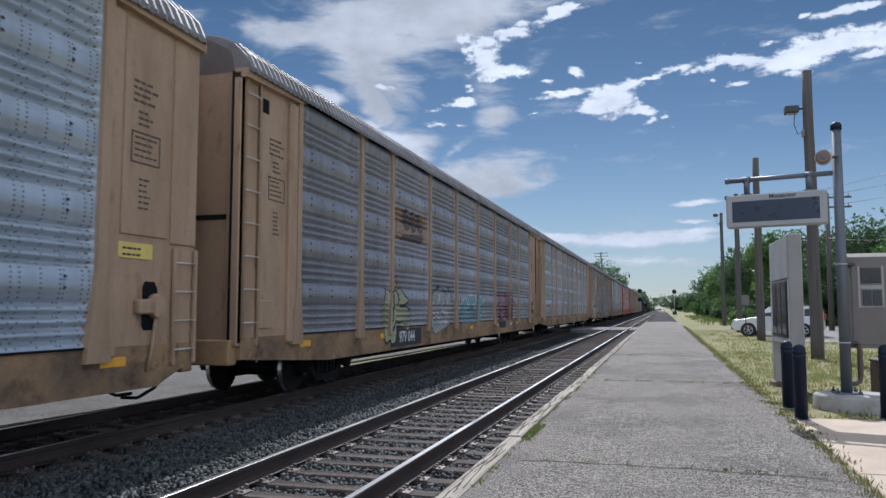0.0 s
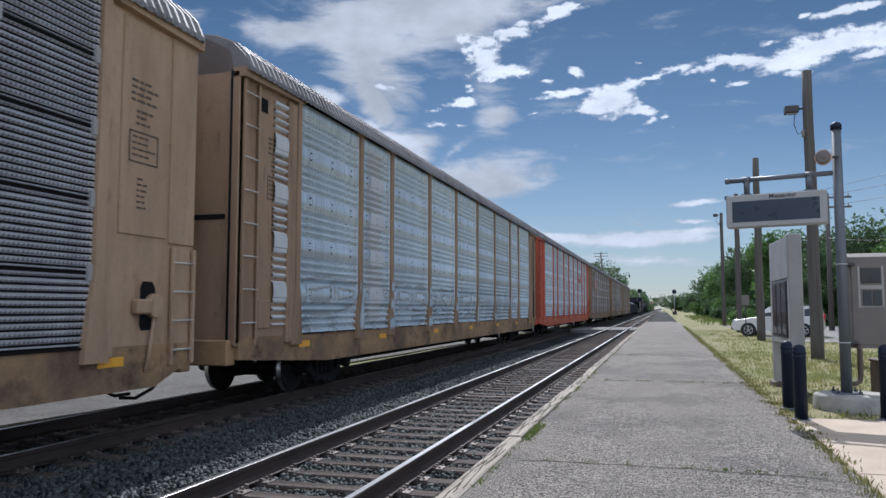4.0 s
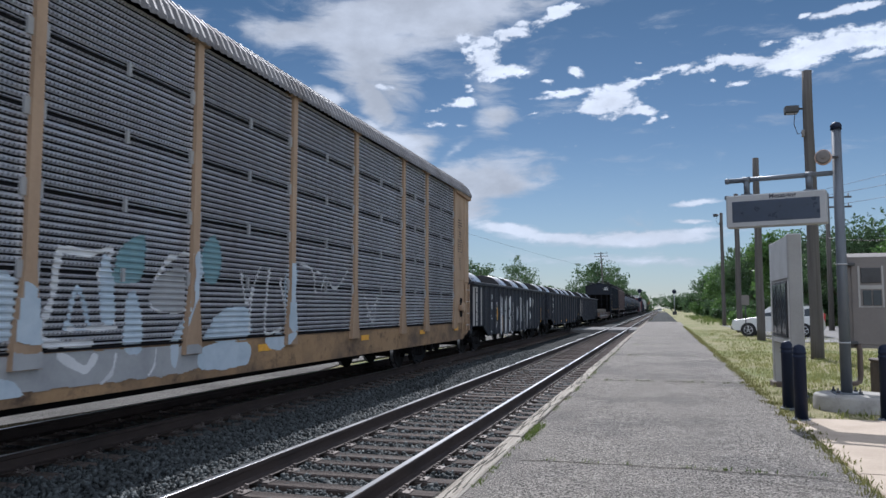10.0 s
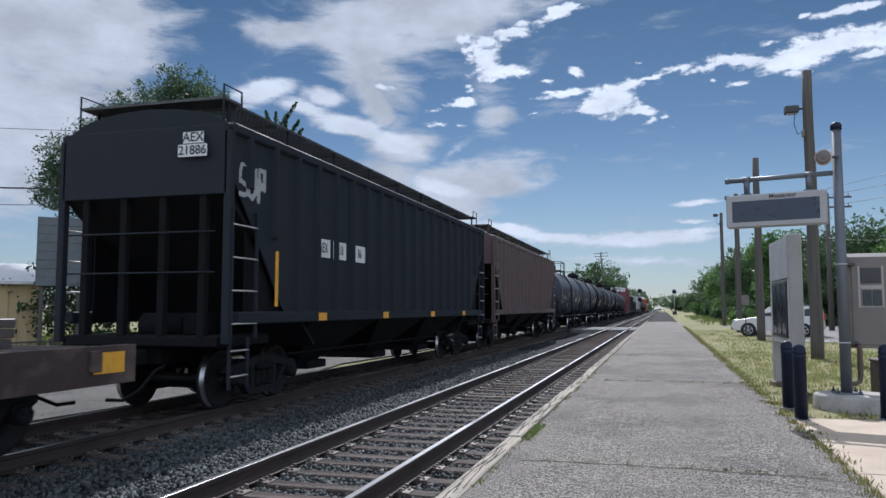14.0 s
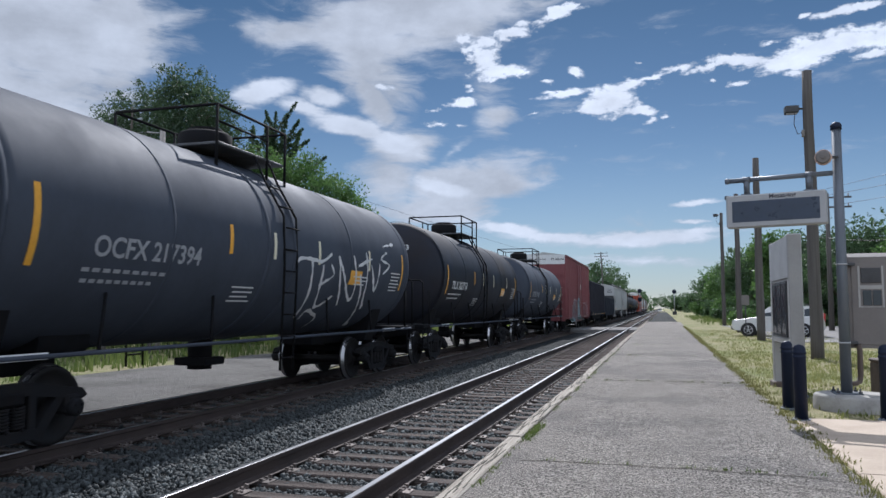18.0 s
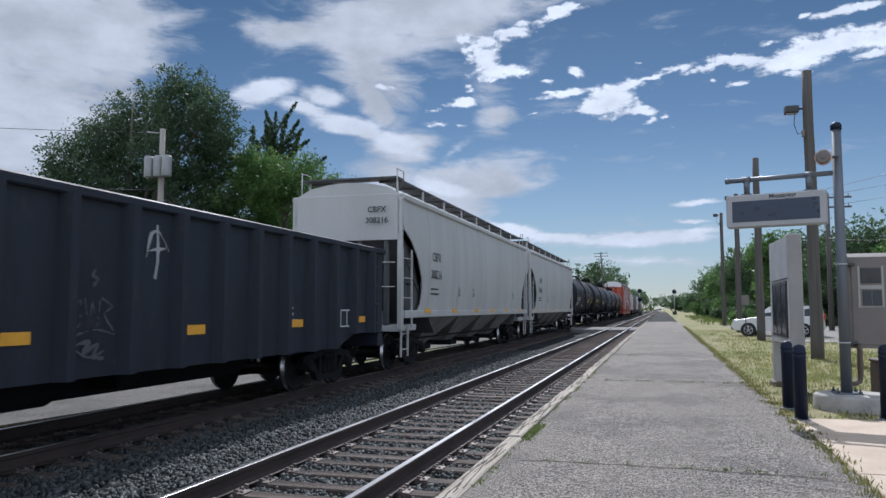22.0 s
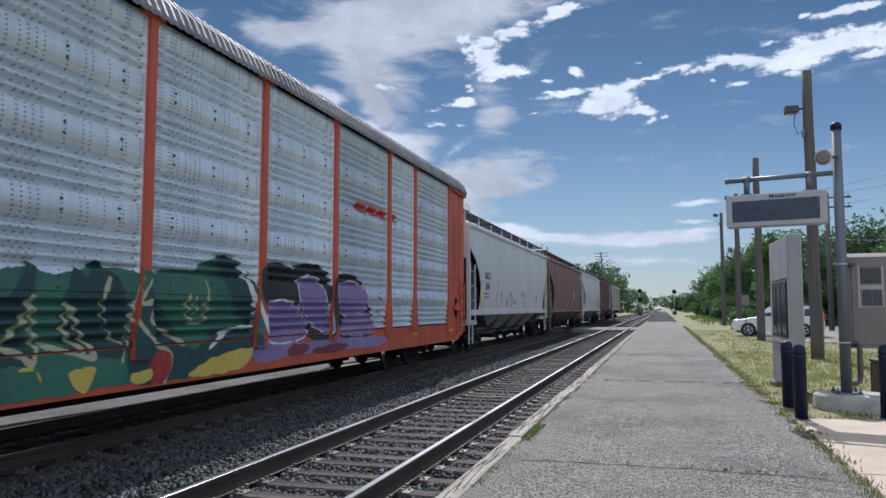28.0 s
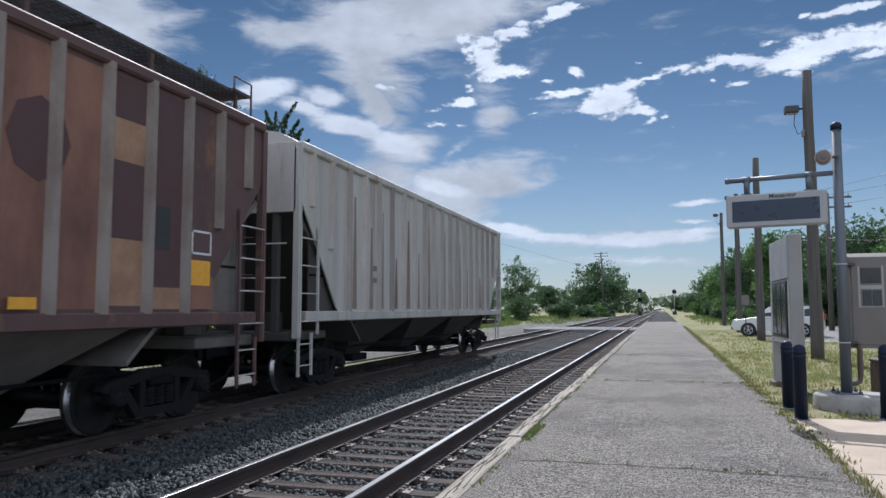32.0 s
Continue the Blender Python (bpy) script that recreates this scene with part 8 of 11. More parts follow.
a = autorack("brown weathered autorack with a faded shield", rack_at(6), BROWN_PAINT, SHEET_BROWN, 0, TAN_SILL)
shield(a, SIDE_X + 0.014, -7.8, 4.15, 1.15, 1.4)
part("slogan_field", wave_patch(0, -11.24, -8.76, 3.36, 5.0, 0.013), surface("faded_cream_paint", (0.40, 0.37, 0.335), 0.6, 0.1, (0.27, 0.245, 0.22), 0.8, 1.2, (1, 1.5, 0.5), 0.2, 0.1, 50, (0.13, 0.085, 0.06), 0.5, 4), a, "faded cream slogan field")
for body, zz, wide in (("We will", 4.68, 0.8), ("deliver", 3.7, 0.9)):
    part("lettering", side_letters(body, 0.78, SIDE_X + 0.034, -9.98, zz, wide), surface("faded_slogan_ink", (0.075, 0.085, 0.10), 0.65, 0, (0.16, 0.16, 0.165), 0.8, 3), a, "faded dark slogan lettering")
spray(a, "white two-line scrawled tag with an arrow", FACE0, [
    ("line", "white", [(11.32, 1.63), (11.35, 1.82), (11.42, 1.71), (11.5, 1.85), (11.55, 1.66)], 0.035),
    ("line", "white", [(11.6, 1.67), (11.63, 1.81), (11.69, 1.67), (11.72, 1.83)], 0.03),
    ("line", "white", [(11.8, 1.83), (11.77, 1.67)], 0.03),
    ("line", "white", [(11.72, 1.82), (11.87, 1.85)], 0.03),
    ("line", "white", [(11.93, 1.85), (11.95, 1.77), (12.05, 1.87)], 0.03),
    ("line", "white", [(11.99, 1.78), (11.96, 1.64)], 0.03),
    ("line", "white", [(11.11, 1.57), (11.32, 1.56)], 0.03),
    ("line", "white", [(11.17, 1.61), (11.11, 1.57), (11.18, 1.52)], 0.03),
    ("line", "white", [(11.5, 1.61), (11.37, 1.59), (11.48, 1.52), (11.35, 1.46)], 0.035),
    ("line", "white", [(11.57, 1.61), (11.56, 1.46)], 0.03),
    ("line", "white", [(11.67, 1.45), (11.69, 1.62), (11.78, 1.47)], 0.03),
    ("line", "white", [(11.84, 1.62), (11.83, 1.45)], 0.03),
    ("line", "white", [(11.94, 1.64), (11.85, 1.54), (11.99, 1.46)], 0.03),
    ("line", "white", [(12.04, 1.61), (12.01, 1.53), (12.07, 1.46)], 0.03),
    ("line", "white", [(11.49, 1.42), (11.53, 1.23), (11.54, 1.38)], 0.03),
    ("line", "white", [(11.49, 1.36), (11.95, 1.41)], 0.025)])
sill_text(a, "TTGX 973211", -6.4, 0.86, 0.3, None, 1.3)

a = autorack("tan autorack with segmented panels and dark bubble graffiti", rack_at(7), TAN, SHEET_DOTS, 1, TAN_SILL)
spray(a, "black block emblem on a weathered white plate", FACE1, [
    ("poly", "plate", [(-6.72, 4.07), (-4.31, 4.16), (-4.29, 3.14), (-6.71, 3.11)]),
    ("poly", "black", [(-6.43, 4.0), (-5.84, 4.01), (-5.74, 3.99), (-6.46, 3.93)]),
    ("poly", "black", [(-6.49, 3.87), (-5.84, 3.93), (-5.92, 3.85), (-6.51, 3.81)]),
    ("poly", "black", [(-6.53, 3.76), (-5.94, 3.81), (-5.99, 3.76), (-6.54, 3.7)]),
    ("poly", "black", [(-6.55, 3.65), (-6.0, 3.72), (-6.06, 3.62), (-6.56, 3.58)]),
    ("poly", "black", [(-5.5, 3.98), (-5.09, 3.99), (-5.15, 3.56), (-5.59, 3.58)]),
    ("poly", "black", [(-4.93, 4.01), (-4.38, 4.03), (-4.47, 3.58), (-4.99, 3.57)]),
    ("line", "black", [(-6.63, 3.38), (-6.19, 3.4), (-5.68, 3.42)], 0.11),
    ("line", "black", [(-5.57, 3.42), (-5.07, 3.42), (-4.47, 3.43)], 0.11)])
for ya, yb in ((-4.0, -1.7), (-1.1, 1.45), (1.65, 4.1)):
    part("pale_panel", wave_patch(1, ya, yb, 2.81, 4.35, 0.012), SHEET_BRIGHT, a, "brighter replacement side panel")
spray(a, "white scrawled letters with grey outlines", FACE1, [
    ("blob", "grey", [(-8.0, 2.04), (-7.63, 2.08), (-7.34, 2.06), (-7.24, 1.87), (-7.25, 1.58), (-7.15, 1.34), (-7.29, 1.06), (-7.74, 1.08), (-7.95, 1.1)]),
    ("blob", "white", [(-7.94, 1.93), (-7.71, 1.99), (-7.64, 1.67), (-7.65, 1.4), (-7.91, 1.31)]),
    ("blob", "white", [(-7.28, 2.06), (-7.03, 2.15), (-6.86, 2.08), (-6.82, 1.88), (-6.94, 1.68), (-7.03, 1.48), (-6.92, 1.28), (-6.72, 1.22), (-6.74, 1.02), (-7.1, 1.04), (-7.14, 1.24), (-7.06, 1.48), (-7.04, 1.73), (-7.15, 1.92)], 'black', 0.02),
    ("line", "black", [(-7.31, 2.03), (-7.23, 1.77), (-7.31, 1.48), (-7.18, 1.29)], 0.04),
    ("line", "black", [(-7.68, 1.9), (-7.58, 1.67), (-7.7, 1.4)], 0.03),
    ("line", "black", [(-7.95, 1.18), (-7.59, 1.3), (-7.34, 1.48)], 0.035),
    ("line", "black", [(-7.24, 1.99), (-6.89, 2.03)], 0.025),
    ("line", "black", [(-7.15, 1.92), (-6.92, 1.95)], 0.02)])
spray(a, "black bubble letters with white outlines", FACE1, [
    ("blob", "black", [(-5.78, 1.13), (-5.31, 1.22), (-5.31, 1.34), (-5.68, 1.41), (-5.8, 1.69), (-5.66, 1.96), (-5.34, 2.04), (-5.05, 1.98), (-4.69, 2.07), (-4.42, 1.97), (-4.01, 2.07), (-3.64, 2.04), (-3.02, 2.06), (-2.8, 1.84), (-2.82, 1.14), (-2.76, 0.84), (-3.32, 0.76), (-4.31, 0.77), (-5.24, 0.73), (-5.93, 0.77), (-5.85, 1.02)], 'white', 0.03),
    ("line", "white", [(-5.18, 1.91), (-5.2, 1.58), (-5.42, 1.61), (-5.42, 1.7)], 0.03),
    ("line", "white", [(-5.46, 1.52), (-5.17, 1.4), (-5.11, 1.22)], 0.025),
    ("line", "white", [(-5.1, 1.89), (-5.1, 1.46), (-5.04, 1.12)], 0.025),
    ("line", "white", [(-4.84, 1.71), (-4.63, 1.77), (-4.67, 1.58), (-4.86, 1.55), (-4.84, 1.71)], 0.04),
    ("line", "white", [(-4.41, 1.94), (-4.4, 1.65), (-4.72, 1.39)], 0.025),
    ("blob", "white", [(-4.36, 1.09), (-4.27, 1.32), (-4.08, 1.38), (-4.15, 1.15)]),
    ("line", "white", [(-4.18, 1.71), (-3.94, 1.75), (-4.05, 1.51)], 0.03),
    ("line", "white", [(-3.86, 1.99), (-3.89, 1.51), (-3.79, 1.14)], 0.03),
    ("line", "white", [(-3.52, 1.72), (-3.53, 1.09)], 0.03),
    ("line", "white", [(-3.22, 1.73), (-3.01, 1.77), (-3.24, 1.51), (-3.2, 1.15)], 0.03),
    ("line", "white", [(-5.14, 1.07), (-5.28, 0.75)], 0.03),
    ("line", "white", [(-4.63, 1.07), (-4.84, 0.74)], 0.03),
    ("line", "white", [(-3.6, 1.06), (-3.83, 0.73)], 0.03),
    ("line", "white", [(-3.22, 1.04), (-3.39, 0.77)], 0.03)])
spray(a, "dark green letters with white outlines", FACE1, [
    ("blob", "white", [(2.47, 1.51), (2.77, 1.94), (3.05, 2.07), (3.3, 1.9), (3.37, 1.78), (3.63, 1.79), (3.91, 1.71), (4.19, 1.97), (4.44, 2.03), (4.71, 1.93), (4.84, 1.82), (5.39, 2.02), (5.64, 2.14), (6.33, 2.29), (6.69, 1.87), (6.73, 1.1), (5.79, 1.07), (5.77, 0.8), (5.33, 0.75), (4.11, 0.75), (3.67, 0.72), (3.12, 0.72), (2.58, 0.73)]),
    ("blob", "pine", [(2.53, 1.09), (2.74, 1.31), (3.08, 1.5), (3.33, 1.71), (3.62, 1.74), (3.87, 1.64), (3.93, 1.33), (3.92, 1.07), (3.67, 0.74), (3.12, 0.73), (3.01, 0.89), (3.11, 1.04), (3.45, 1.06), (3.68, 1.18), (3.66, 1.34), (3.47, 1.38), (3.2, 1.3), (2.89, 1.16)]),
    ("blob", "pine", [(3.96, 1.64), (4.1, 1.86), (4.35, 1.98), (4.65, 1.91), (4.85, 1.74), (4.91, 1.49), (4.78, 1.33), (4.54, 1.1), (4.36, 0.73), (4.11, 0.75), (4.0, 1.03)]),
    ("blob", "pine", [(4.91, 1.78), (5.37, 1.98), (5.45, 1.48), (5.51, 0.82), (5.33, 0.73), (4.96, 0.73), (4.92, 1.3)]),
    ("blob", "pine", [(5.71, 2.06), (6.28, 2.15), (6.3, 1.68), (5.76, 1.55), (5.69, 1.84)]),
    ("blob", "pine", [(5.76, 1.42), (6.3, 1.66), (6.33, 1.15), (5.83, 1.12)]),
    ("blob", "white", [(5.81, 1.55), (6.23, 1.67), (6.27, 1.3), (5.83, 1.19)]),
    ("blob", "pine", [(5.94, 1.48), (6.17, 1.55), (6.18, 1.34), (5.96, 1.28)]),
    ("blob", "white", [(4.36, 1.46), (4.49, 1.49), (4.59, 1.38), (4.53, 1.21), (4.39, 1.2)]),
    ("blob", "white", [(4.57, 1.24), (4.86, 1.34), (4.92, 1.09), (4.53, 1.1)]),
    ("line", "black", [(3.93, 1.59), (3.96, 1.29), (3.92, 1.07), (4.04, 0.83)], 0.025),
    ("line", "black", [(4.33, 1.11), (4.79, 1.1), (4.95, 1.3)], 0.03),
    ("line", "black", [(4.4, 0.73), (4.7, 0.84), (4.86, 1.05)], 0.03),
    ("blob", "black", [(2.91, 1.74), (3.06, 1.85), (3.25, 1.82), (3.15, 1.67), (2.93, 1.56)]),
    ("line", "black", [(2.84, 1.91), (3.05, 1.98), (3.29, 1.85), (3.22, 1.68), (2.94, 1.49)], 0.05),
    ("line", "white", [(6.26, 2.26), (6.35, 1.15)], 0.05),
    ("blob", "violet", [(7.0, 1.24), (7.15, 1.72), (7.38, 1.51), (7.44, 1.21)]),
    ("blob", "violet", [(7.31, 1.05), (7.76, 1.07), (7.72, 0.94), (7.38, 0.82)]),
    ("line", "red", [(5.96, 0.99), (6.46, 1.0)], 0.03),
    ("line", "red", [(6.03, 0.98), (6.01, 0.8)], 0.03),
    ("line", "red", [(6.28, 0.98), (6.26, 0.8)], 0.03),
    ("line", "red", [(6.46, 0.98), (6.74, 0.79)], 0.03),
    ("line", "red", [(6.73, 0.97), (6.48, 0.8)], 0.03)])
sill_text(a, "TTGX 980347", -7.05, 0.87, 0.38, None, 1.35)

a = autorack("tan autorack with segmented panels and pale graffiti, last of its kind", rack_at(8), TAN, SHEET_DARK, 1, TAN_SILL)
spray(a, "pale blue and white block graffiti", FACE1, [
    ("blob", "grey", [(-4.65, 1.11), (-3.91, 1.12), (-1.72, 1.08), (-1.26, 1.07), (-1.25, 0.75), (-3.04, 0.73), (-3.89, 0.74), (-4.63, 0.73)]),
    ("blob", "bluewhite", [(-4.7, 1.95), (-4.47, 1.93), (-4.28, 1.86), (-4.01, 1.69), (-3.96, 1.23), (-4.35, 1.25), (-4.66, 1.25)]),
    ("blob", "bluewhite", [(-4.57, 0.91), (-4.25, 0.85), (-4.12, 0.71), (-4.4, 0.71), (-4.59, 0.72)]),
    ("line", "white", [(-3.74, 2.21), (-3.8, 1.71), (-3.93, 1.25), (-3.22, 1.18)], 0.075),
    ("line", "white", [(-3.74, 2.2), (-3.33, 2.17), (-2.96, 2.24), (-3.12, 1.95), (-3.04, 1.68), (-2.9, 1.42)], 0.06),
    ("line", "bluewhite", [(-3.6, 1.38), (-3.46, 1.78), (-3.29, 1.37), (-3.6, 1.37)], 0.05),
    ("line", "white", [(-2.82, 1.35), (-3.55, 1.35)], 0.04),
    ("blob", "teal", [(-2.84, 2.22), (-2.47, 2.47), (-2.37, 2.37), (-2.43, 1.93), (-2.87, 1.87)]),
    ("blob", "bluewhite", [(-3.11, 2.14), (-2.95, 2.08), (-2.87, 1.44), (-3.1, 1.47)]),
    ("blob", "bluewhite", [(-2.65, 1.72), (-2.47, 1.7), (-2.37, 1.08), (-2.7, 1.1)]),
    ("line", "white", [(-1.51, 2.3), (-1.9, 2.19), (-2.17, 1.86), (-2.17, 1.57), (-1.5, 1.55)], 0.055),
    ("blob", "bluewhite", [(-1.41, 2.3), (-1.13, 2.23), (-1.22, 1.87), (-1.57, 1.28), (-1.71, 0.79), (-1.81, 1.14), (-1.44, 1.61)]),
    ("blob", "teal", [(-1.19, 2.32), (-0.91, 2.6), (-0.7, 2.31), (-0.8, 1.95), (-1.05, 1.94)]),
    ("blob", "bluewhite", [(-0.94, 1.35), (-0.6, 1.56), (0.03, 1.56), (0.05, 1.12), (-1.02, 1.12)]),
    ("blob", "bluewhite", [(-1.06, 1.05), (0.04, 1.05), (0.03, 0.73), (-1.13, 0.74)]),
    ("line", "white", [(-0.15, 2.07), (0.03, 1.66), (0.39, 2.22)], 0.04),
    ("line", "white", [(0.16, 1.91), (0.09, 1.22)], 0.04),
    ("line", "white", [(0.68, 2.18), (0.58, 1.22), (1.08, 1.24)], 0.05),
    ("line", "white", [(1.05, 2.07), (1.35, 1.2)], 0.04),
    ("blob", "bluewhite", [(1.26, 2.27), (1.65, 2.22), (1.59, 1.73), (1.65, 1.28), (1.26, 1.27)]),
    ("blob", "bluewhite", [(0.62, 1.1), (1.52, 1.15), (1.09, 0.89), (0.74, 0.94)]),
    ("line", "white", [(1.74, 2.35), (2.25, 2.25), (2.38, 1.86)], 0.04),
    ("line", "white", [(2.82, 2.16), (3.27, 1.95), (3.84, 2.33)], 0.04),
    ("line", "white", [(2.44, 2.23), (2.74, 2.18), (2.64, 1.91)], 0.035),
    ("line", "white", [(4.71, 1.91), (5.21, 1.28), (5.49, 1.86)], 0.035),
    ("line", "white", [(4.76, 1.33), (5.58, 1.78)], 0.03),
    ("blob", "grey", [(-2.25, 1.8), (-1.98, 2.03), (-1.54, 2.07), (-1.56, 1.56), (-2.17, 1.57)]),
    ("line", "white", [(-3.68, 1.08), (-3.32, 0.91), (-3.17, 1.03)], 0.08),
    ("line", "white", [(-2.83, 1.03), (-2.88, 0.84), (-3.04, 0.73)], 0.04),
    ("line", "white", [(-2.11, 1.06), (-2.13, 0.86), (-2.23, 0.75)], 0.03)])
graffiti(a, "small white tag", -10.7, -9.45, 1.2, 1.9, FACE1, ("white",), 2, 62, 0.035, 0.025, True)
part("lettering", side_letters("25557", 0.15, SIDE_X - 0.024, -12.55, 1.8), INK_BLACK, a)
part("end_band", Geo().box(-1.3, 1.3, -AH + 0.03, -AH + 0.07, 5.15, 5.5), INK_WHITE, a, "white upper end band")

a = autorack("orange autorack with silver panels and colourful graffiti", 607.45, ORANGE, SHEET_SILVER, 0, shift=-0.35)
part("end_band", Geo().prism([(-1.37, 5.0), (1.37, 5.0), (1.25, 5.57), (0.8, 5.8), (0.0, 5.88), (-0.8, 5.8), (-1.25, 5.57)], 1, -AH + 0.03, -AH + 0.07), INK_WHITE, a, "white upper end band")
for ya in (4.85, 5.5, 6.15, 6.8):
    part("emblem_block", wave_patch(0, ya, ya + 0.52, 3.6, 3.82, 0.016), INK_RED, a, "red block emblem")
spray(a, "green letters and violet letters sprayed side by side", FACE_LAST, [
    ("blob", "green", [(-4.74, 1.86), (-4.21, 1.86), (-3.59, 1.98), (-3.18, 1.94), (-2.42, 2.04), (-1.69, 2.03), (-0.98, 2.02), (-0.17, 2.3), (0.48, 2.24), (1.08, 1.61), (0.84, 0.96), (-0.61, 0.67), (-1.94, 0.68), (-3.76, 0.64), (-4.67, 0.67)]),
    ("blob", "pine", [(-4.59, 1.47), (-4.05, 1.66), (-3.74, 1.7), (-3.5, 2.01), (-3.41, 1.95), (-3.43, 1.67), (-3.55, 1.35), (-3.32, 1.03), (-3.78, 0.99), (-4.49, 0.96)]),
    ("blob", "pine", [(-3.02, 1.63), (-2.9, 2.01), (-2.68, 1.91), (-2.59, 2.11), (-2.24, 1.96), (-2.05, 1.68), (-1.94, 1.35), (-2.02, 1.02), (-2.69, 1.06), (-3.05, 1.23)]),
    ("blob", "pine", [(-1.92, 1.6), (-1.41, 1.96), (-1.19, 1.65), (-1.09, 1.24), (-0.63, 1.04), (-0.13, 1.26), (0.62, 1.29), (1.05, 0.95), (-0.61, 0.68), (-1.88, 0.72)]),
    ("blob", "green", [(-1.62, 1.95), (-0.98, 2.07), (-0.34, 2.0), (-0.14, 1.41), (-0.79, 1.18), (-1.25, 1.42)]),
    ("blob", "pine", [(-0.17, 2.25), (0.19, 2.32), (0.8, 1.93), (0.9, 1.39), (0.62, 1.34), (0.12, 1.81)]),
    ("line", "lime", [(-3.79, 1.22), (-3.52, 1.46), (-3.43, 1.68), (-3.4, 1.35), (-3.37, 1.02), (-3.54, 1.1), (-3.79, 1.18)], 0.05),
    ("line", "lime", [(-3.28, 1.2), (-2.95, 1.11), (-2.53, 1.03), (-2.76, 1.29), (-2.92, 1.6), (-2.98, 1.3), (-2.7, 1.1)], 0.05),
    ("line", "lime", [(-2.36, 1.92), (-2.42, 1.64), (-2.35, 1.32), (-2.11, 1.15)], 0.04),
    ("line", "lime", [(-1.62, 1.95), (-1.85, 1.64), (-1.54, 1.65), (-1.66, 1.43), (-1.24, 1.24), (-0.9, 1.09)], 0.045),
    ("line", "lime", [(-1.92, 1.43), (-1.58, 1.17), (-1.16, 0.97), (-1.28, 0.63)], 0.04),
    ("line", "lime", [(-0.81, 1.74), (-0.8, 1.42), (-0.48, 1.39), (-0.37, 1.7), (-0.46, 1.94)], 0.045),
    ("line", "lime", [(-0.66, 1.72), (-0.63, 1.51)], 0.03),
    ("line", "lime", [(-1.81, 1.94), (-1.95, 1.43), (-2.07, 0.95)], 0.03),
    ("line", "lime", [(-4.52, 1.38), (-4.26, 1.5), (-4.1, 1.21), (-3.92, 1.33), (-4.34, 1.16)], 0.05),
    ("line", "lime", [(-4.66, 1.62), (-4.44, 1.11), (-4.01, 1.04)], 0.04),
    ("line", "white", [(0.48, 2.19), (0.91, 1.66), (1.32, 1.11)], 0.1),
    ("line", "white", [(-0.29, 1.02), (0.14, 1.25), (0.77, 1.29)], 0.05),
    ("blob", "yellow", [(-2.89, 0.88), (-2.5, 0.9), (-2.68, 0.64)]),
    ("blob", "yellow", [(-3.7, 0.94), (-3.4, 0.97), (-3.27, 0.82), (-3.36, 0.94)]),
    ("blob", "red", [(-1.52, 0.99), (-1.17, 0.98), (-1.23, 0.69), (-1.54, 0.65)]),
    ("blob", "yellow", [(-1.88, 0.79), (-1.56, 0.82), (-1.56, 0.69), (-1.89, 0.69)]),
    ("blob", "yellow", [(-0.73, 0.72), (-0.03, 0.91), (0.84, 0.97), (0.69, 0.73), (0.07, 0.64), (-0.61, 0.65)]),
    ("blob", "yellow", [(0.95, 2.05), (1.33, 2.18), (1.52, 1.67), (1.07, 1.72)]),
    ("blob", "black", [(1.05, 2.22), (2.05, 2.27), (2.33, 1.61), (1.36, 1.55), (1.02, 1.77)]),
    ("blob", "black", [(2.05, 2.21), (3.53, 2.25), (3.8, 1.08), (2.61, 1.12)]),
    ("blob", "black", [(3.77, 2.12), (5.18, 2.14), (5.85, 1.05), (4.13, 1.04)]),
    ("blob", "violet", [(1.24, 1.6), (2.17, 1.64), (2.64, 1.12), (1.43, 1.03)], 'white', 0.035),
    ("blob", "violet", [(2.32, 2.01), (3.15, 2.07), (3.72, 1.15), (2.74, 1.37)], 'white', 0.035),
    ("blob", "violet", [(4.02, 2.0), (5.09, 2.06), (5.55, 1.62), (4.38, 1.41)], 'white', 0.03),
    ("blob", "violet", [(4.38, 1.38), (5.59, 1.47), (5.93, 1.05), (4.21, 1.05)]),
    ("blob", "violet", [(0.84, 0.94), (1.26, 0.99), (2.35, 0.98), (6.23, 0.96), (6.34, 0.75), (2.36, 0.77), (1.06, 0.71)]),
    ("blob", "maroon", [(2.1, 0.93), (2.76, 0.93), (2.62, 0.78), (2.04, 0.77)]),
    ("blob", "maroon", [(3.04, 0.85), (4.39, 0.89), (4.31, 0.75), (3.12, 0.75)]),
    ("line", "black", [(6.0, 1.86), (6.33, 1.71), (6.18, 1.32)], 0.02),
    ("line", "black", [(7.37, 1.84), (7.63, 1.55), (8.01, 1.91), (8.15, 1.59)], 0.02),
    ("line", "black", [(9.58, 2.2), (9.83, 1.73)], 0.02)])
graffiti(a, "small white tag", -AH + 0.55, -AH + 0.95, 2.9, 3.7, lambda y, z: SIDE_X - 0.02, ("white",), 1, 74, 0.03, 0.025, True)
part("lettering", side_letters("976577", 0.2, 1.4815, -6.1, 0.95, 0.95), INK_WHITE, a)


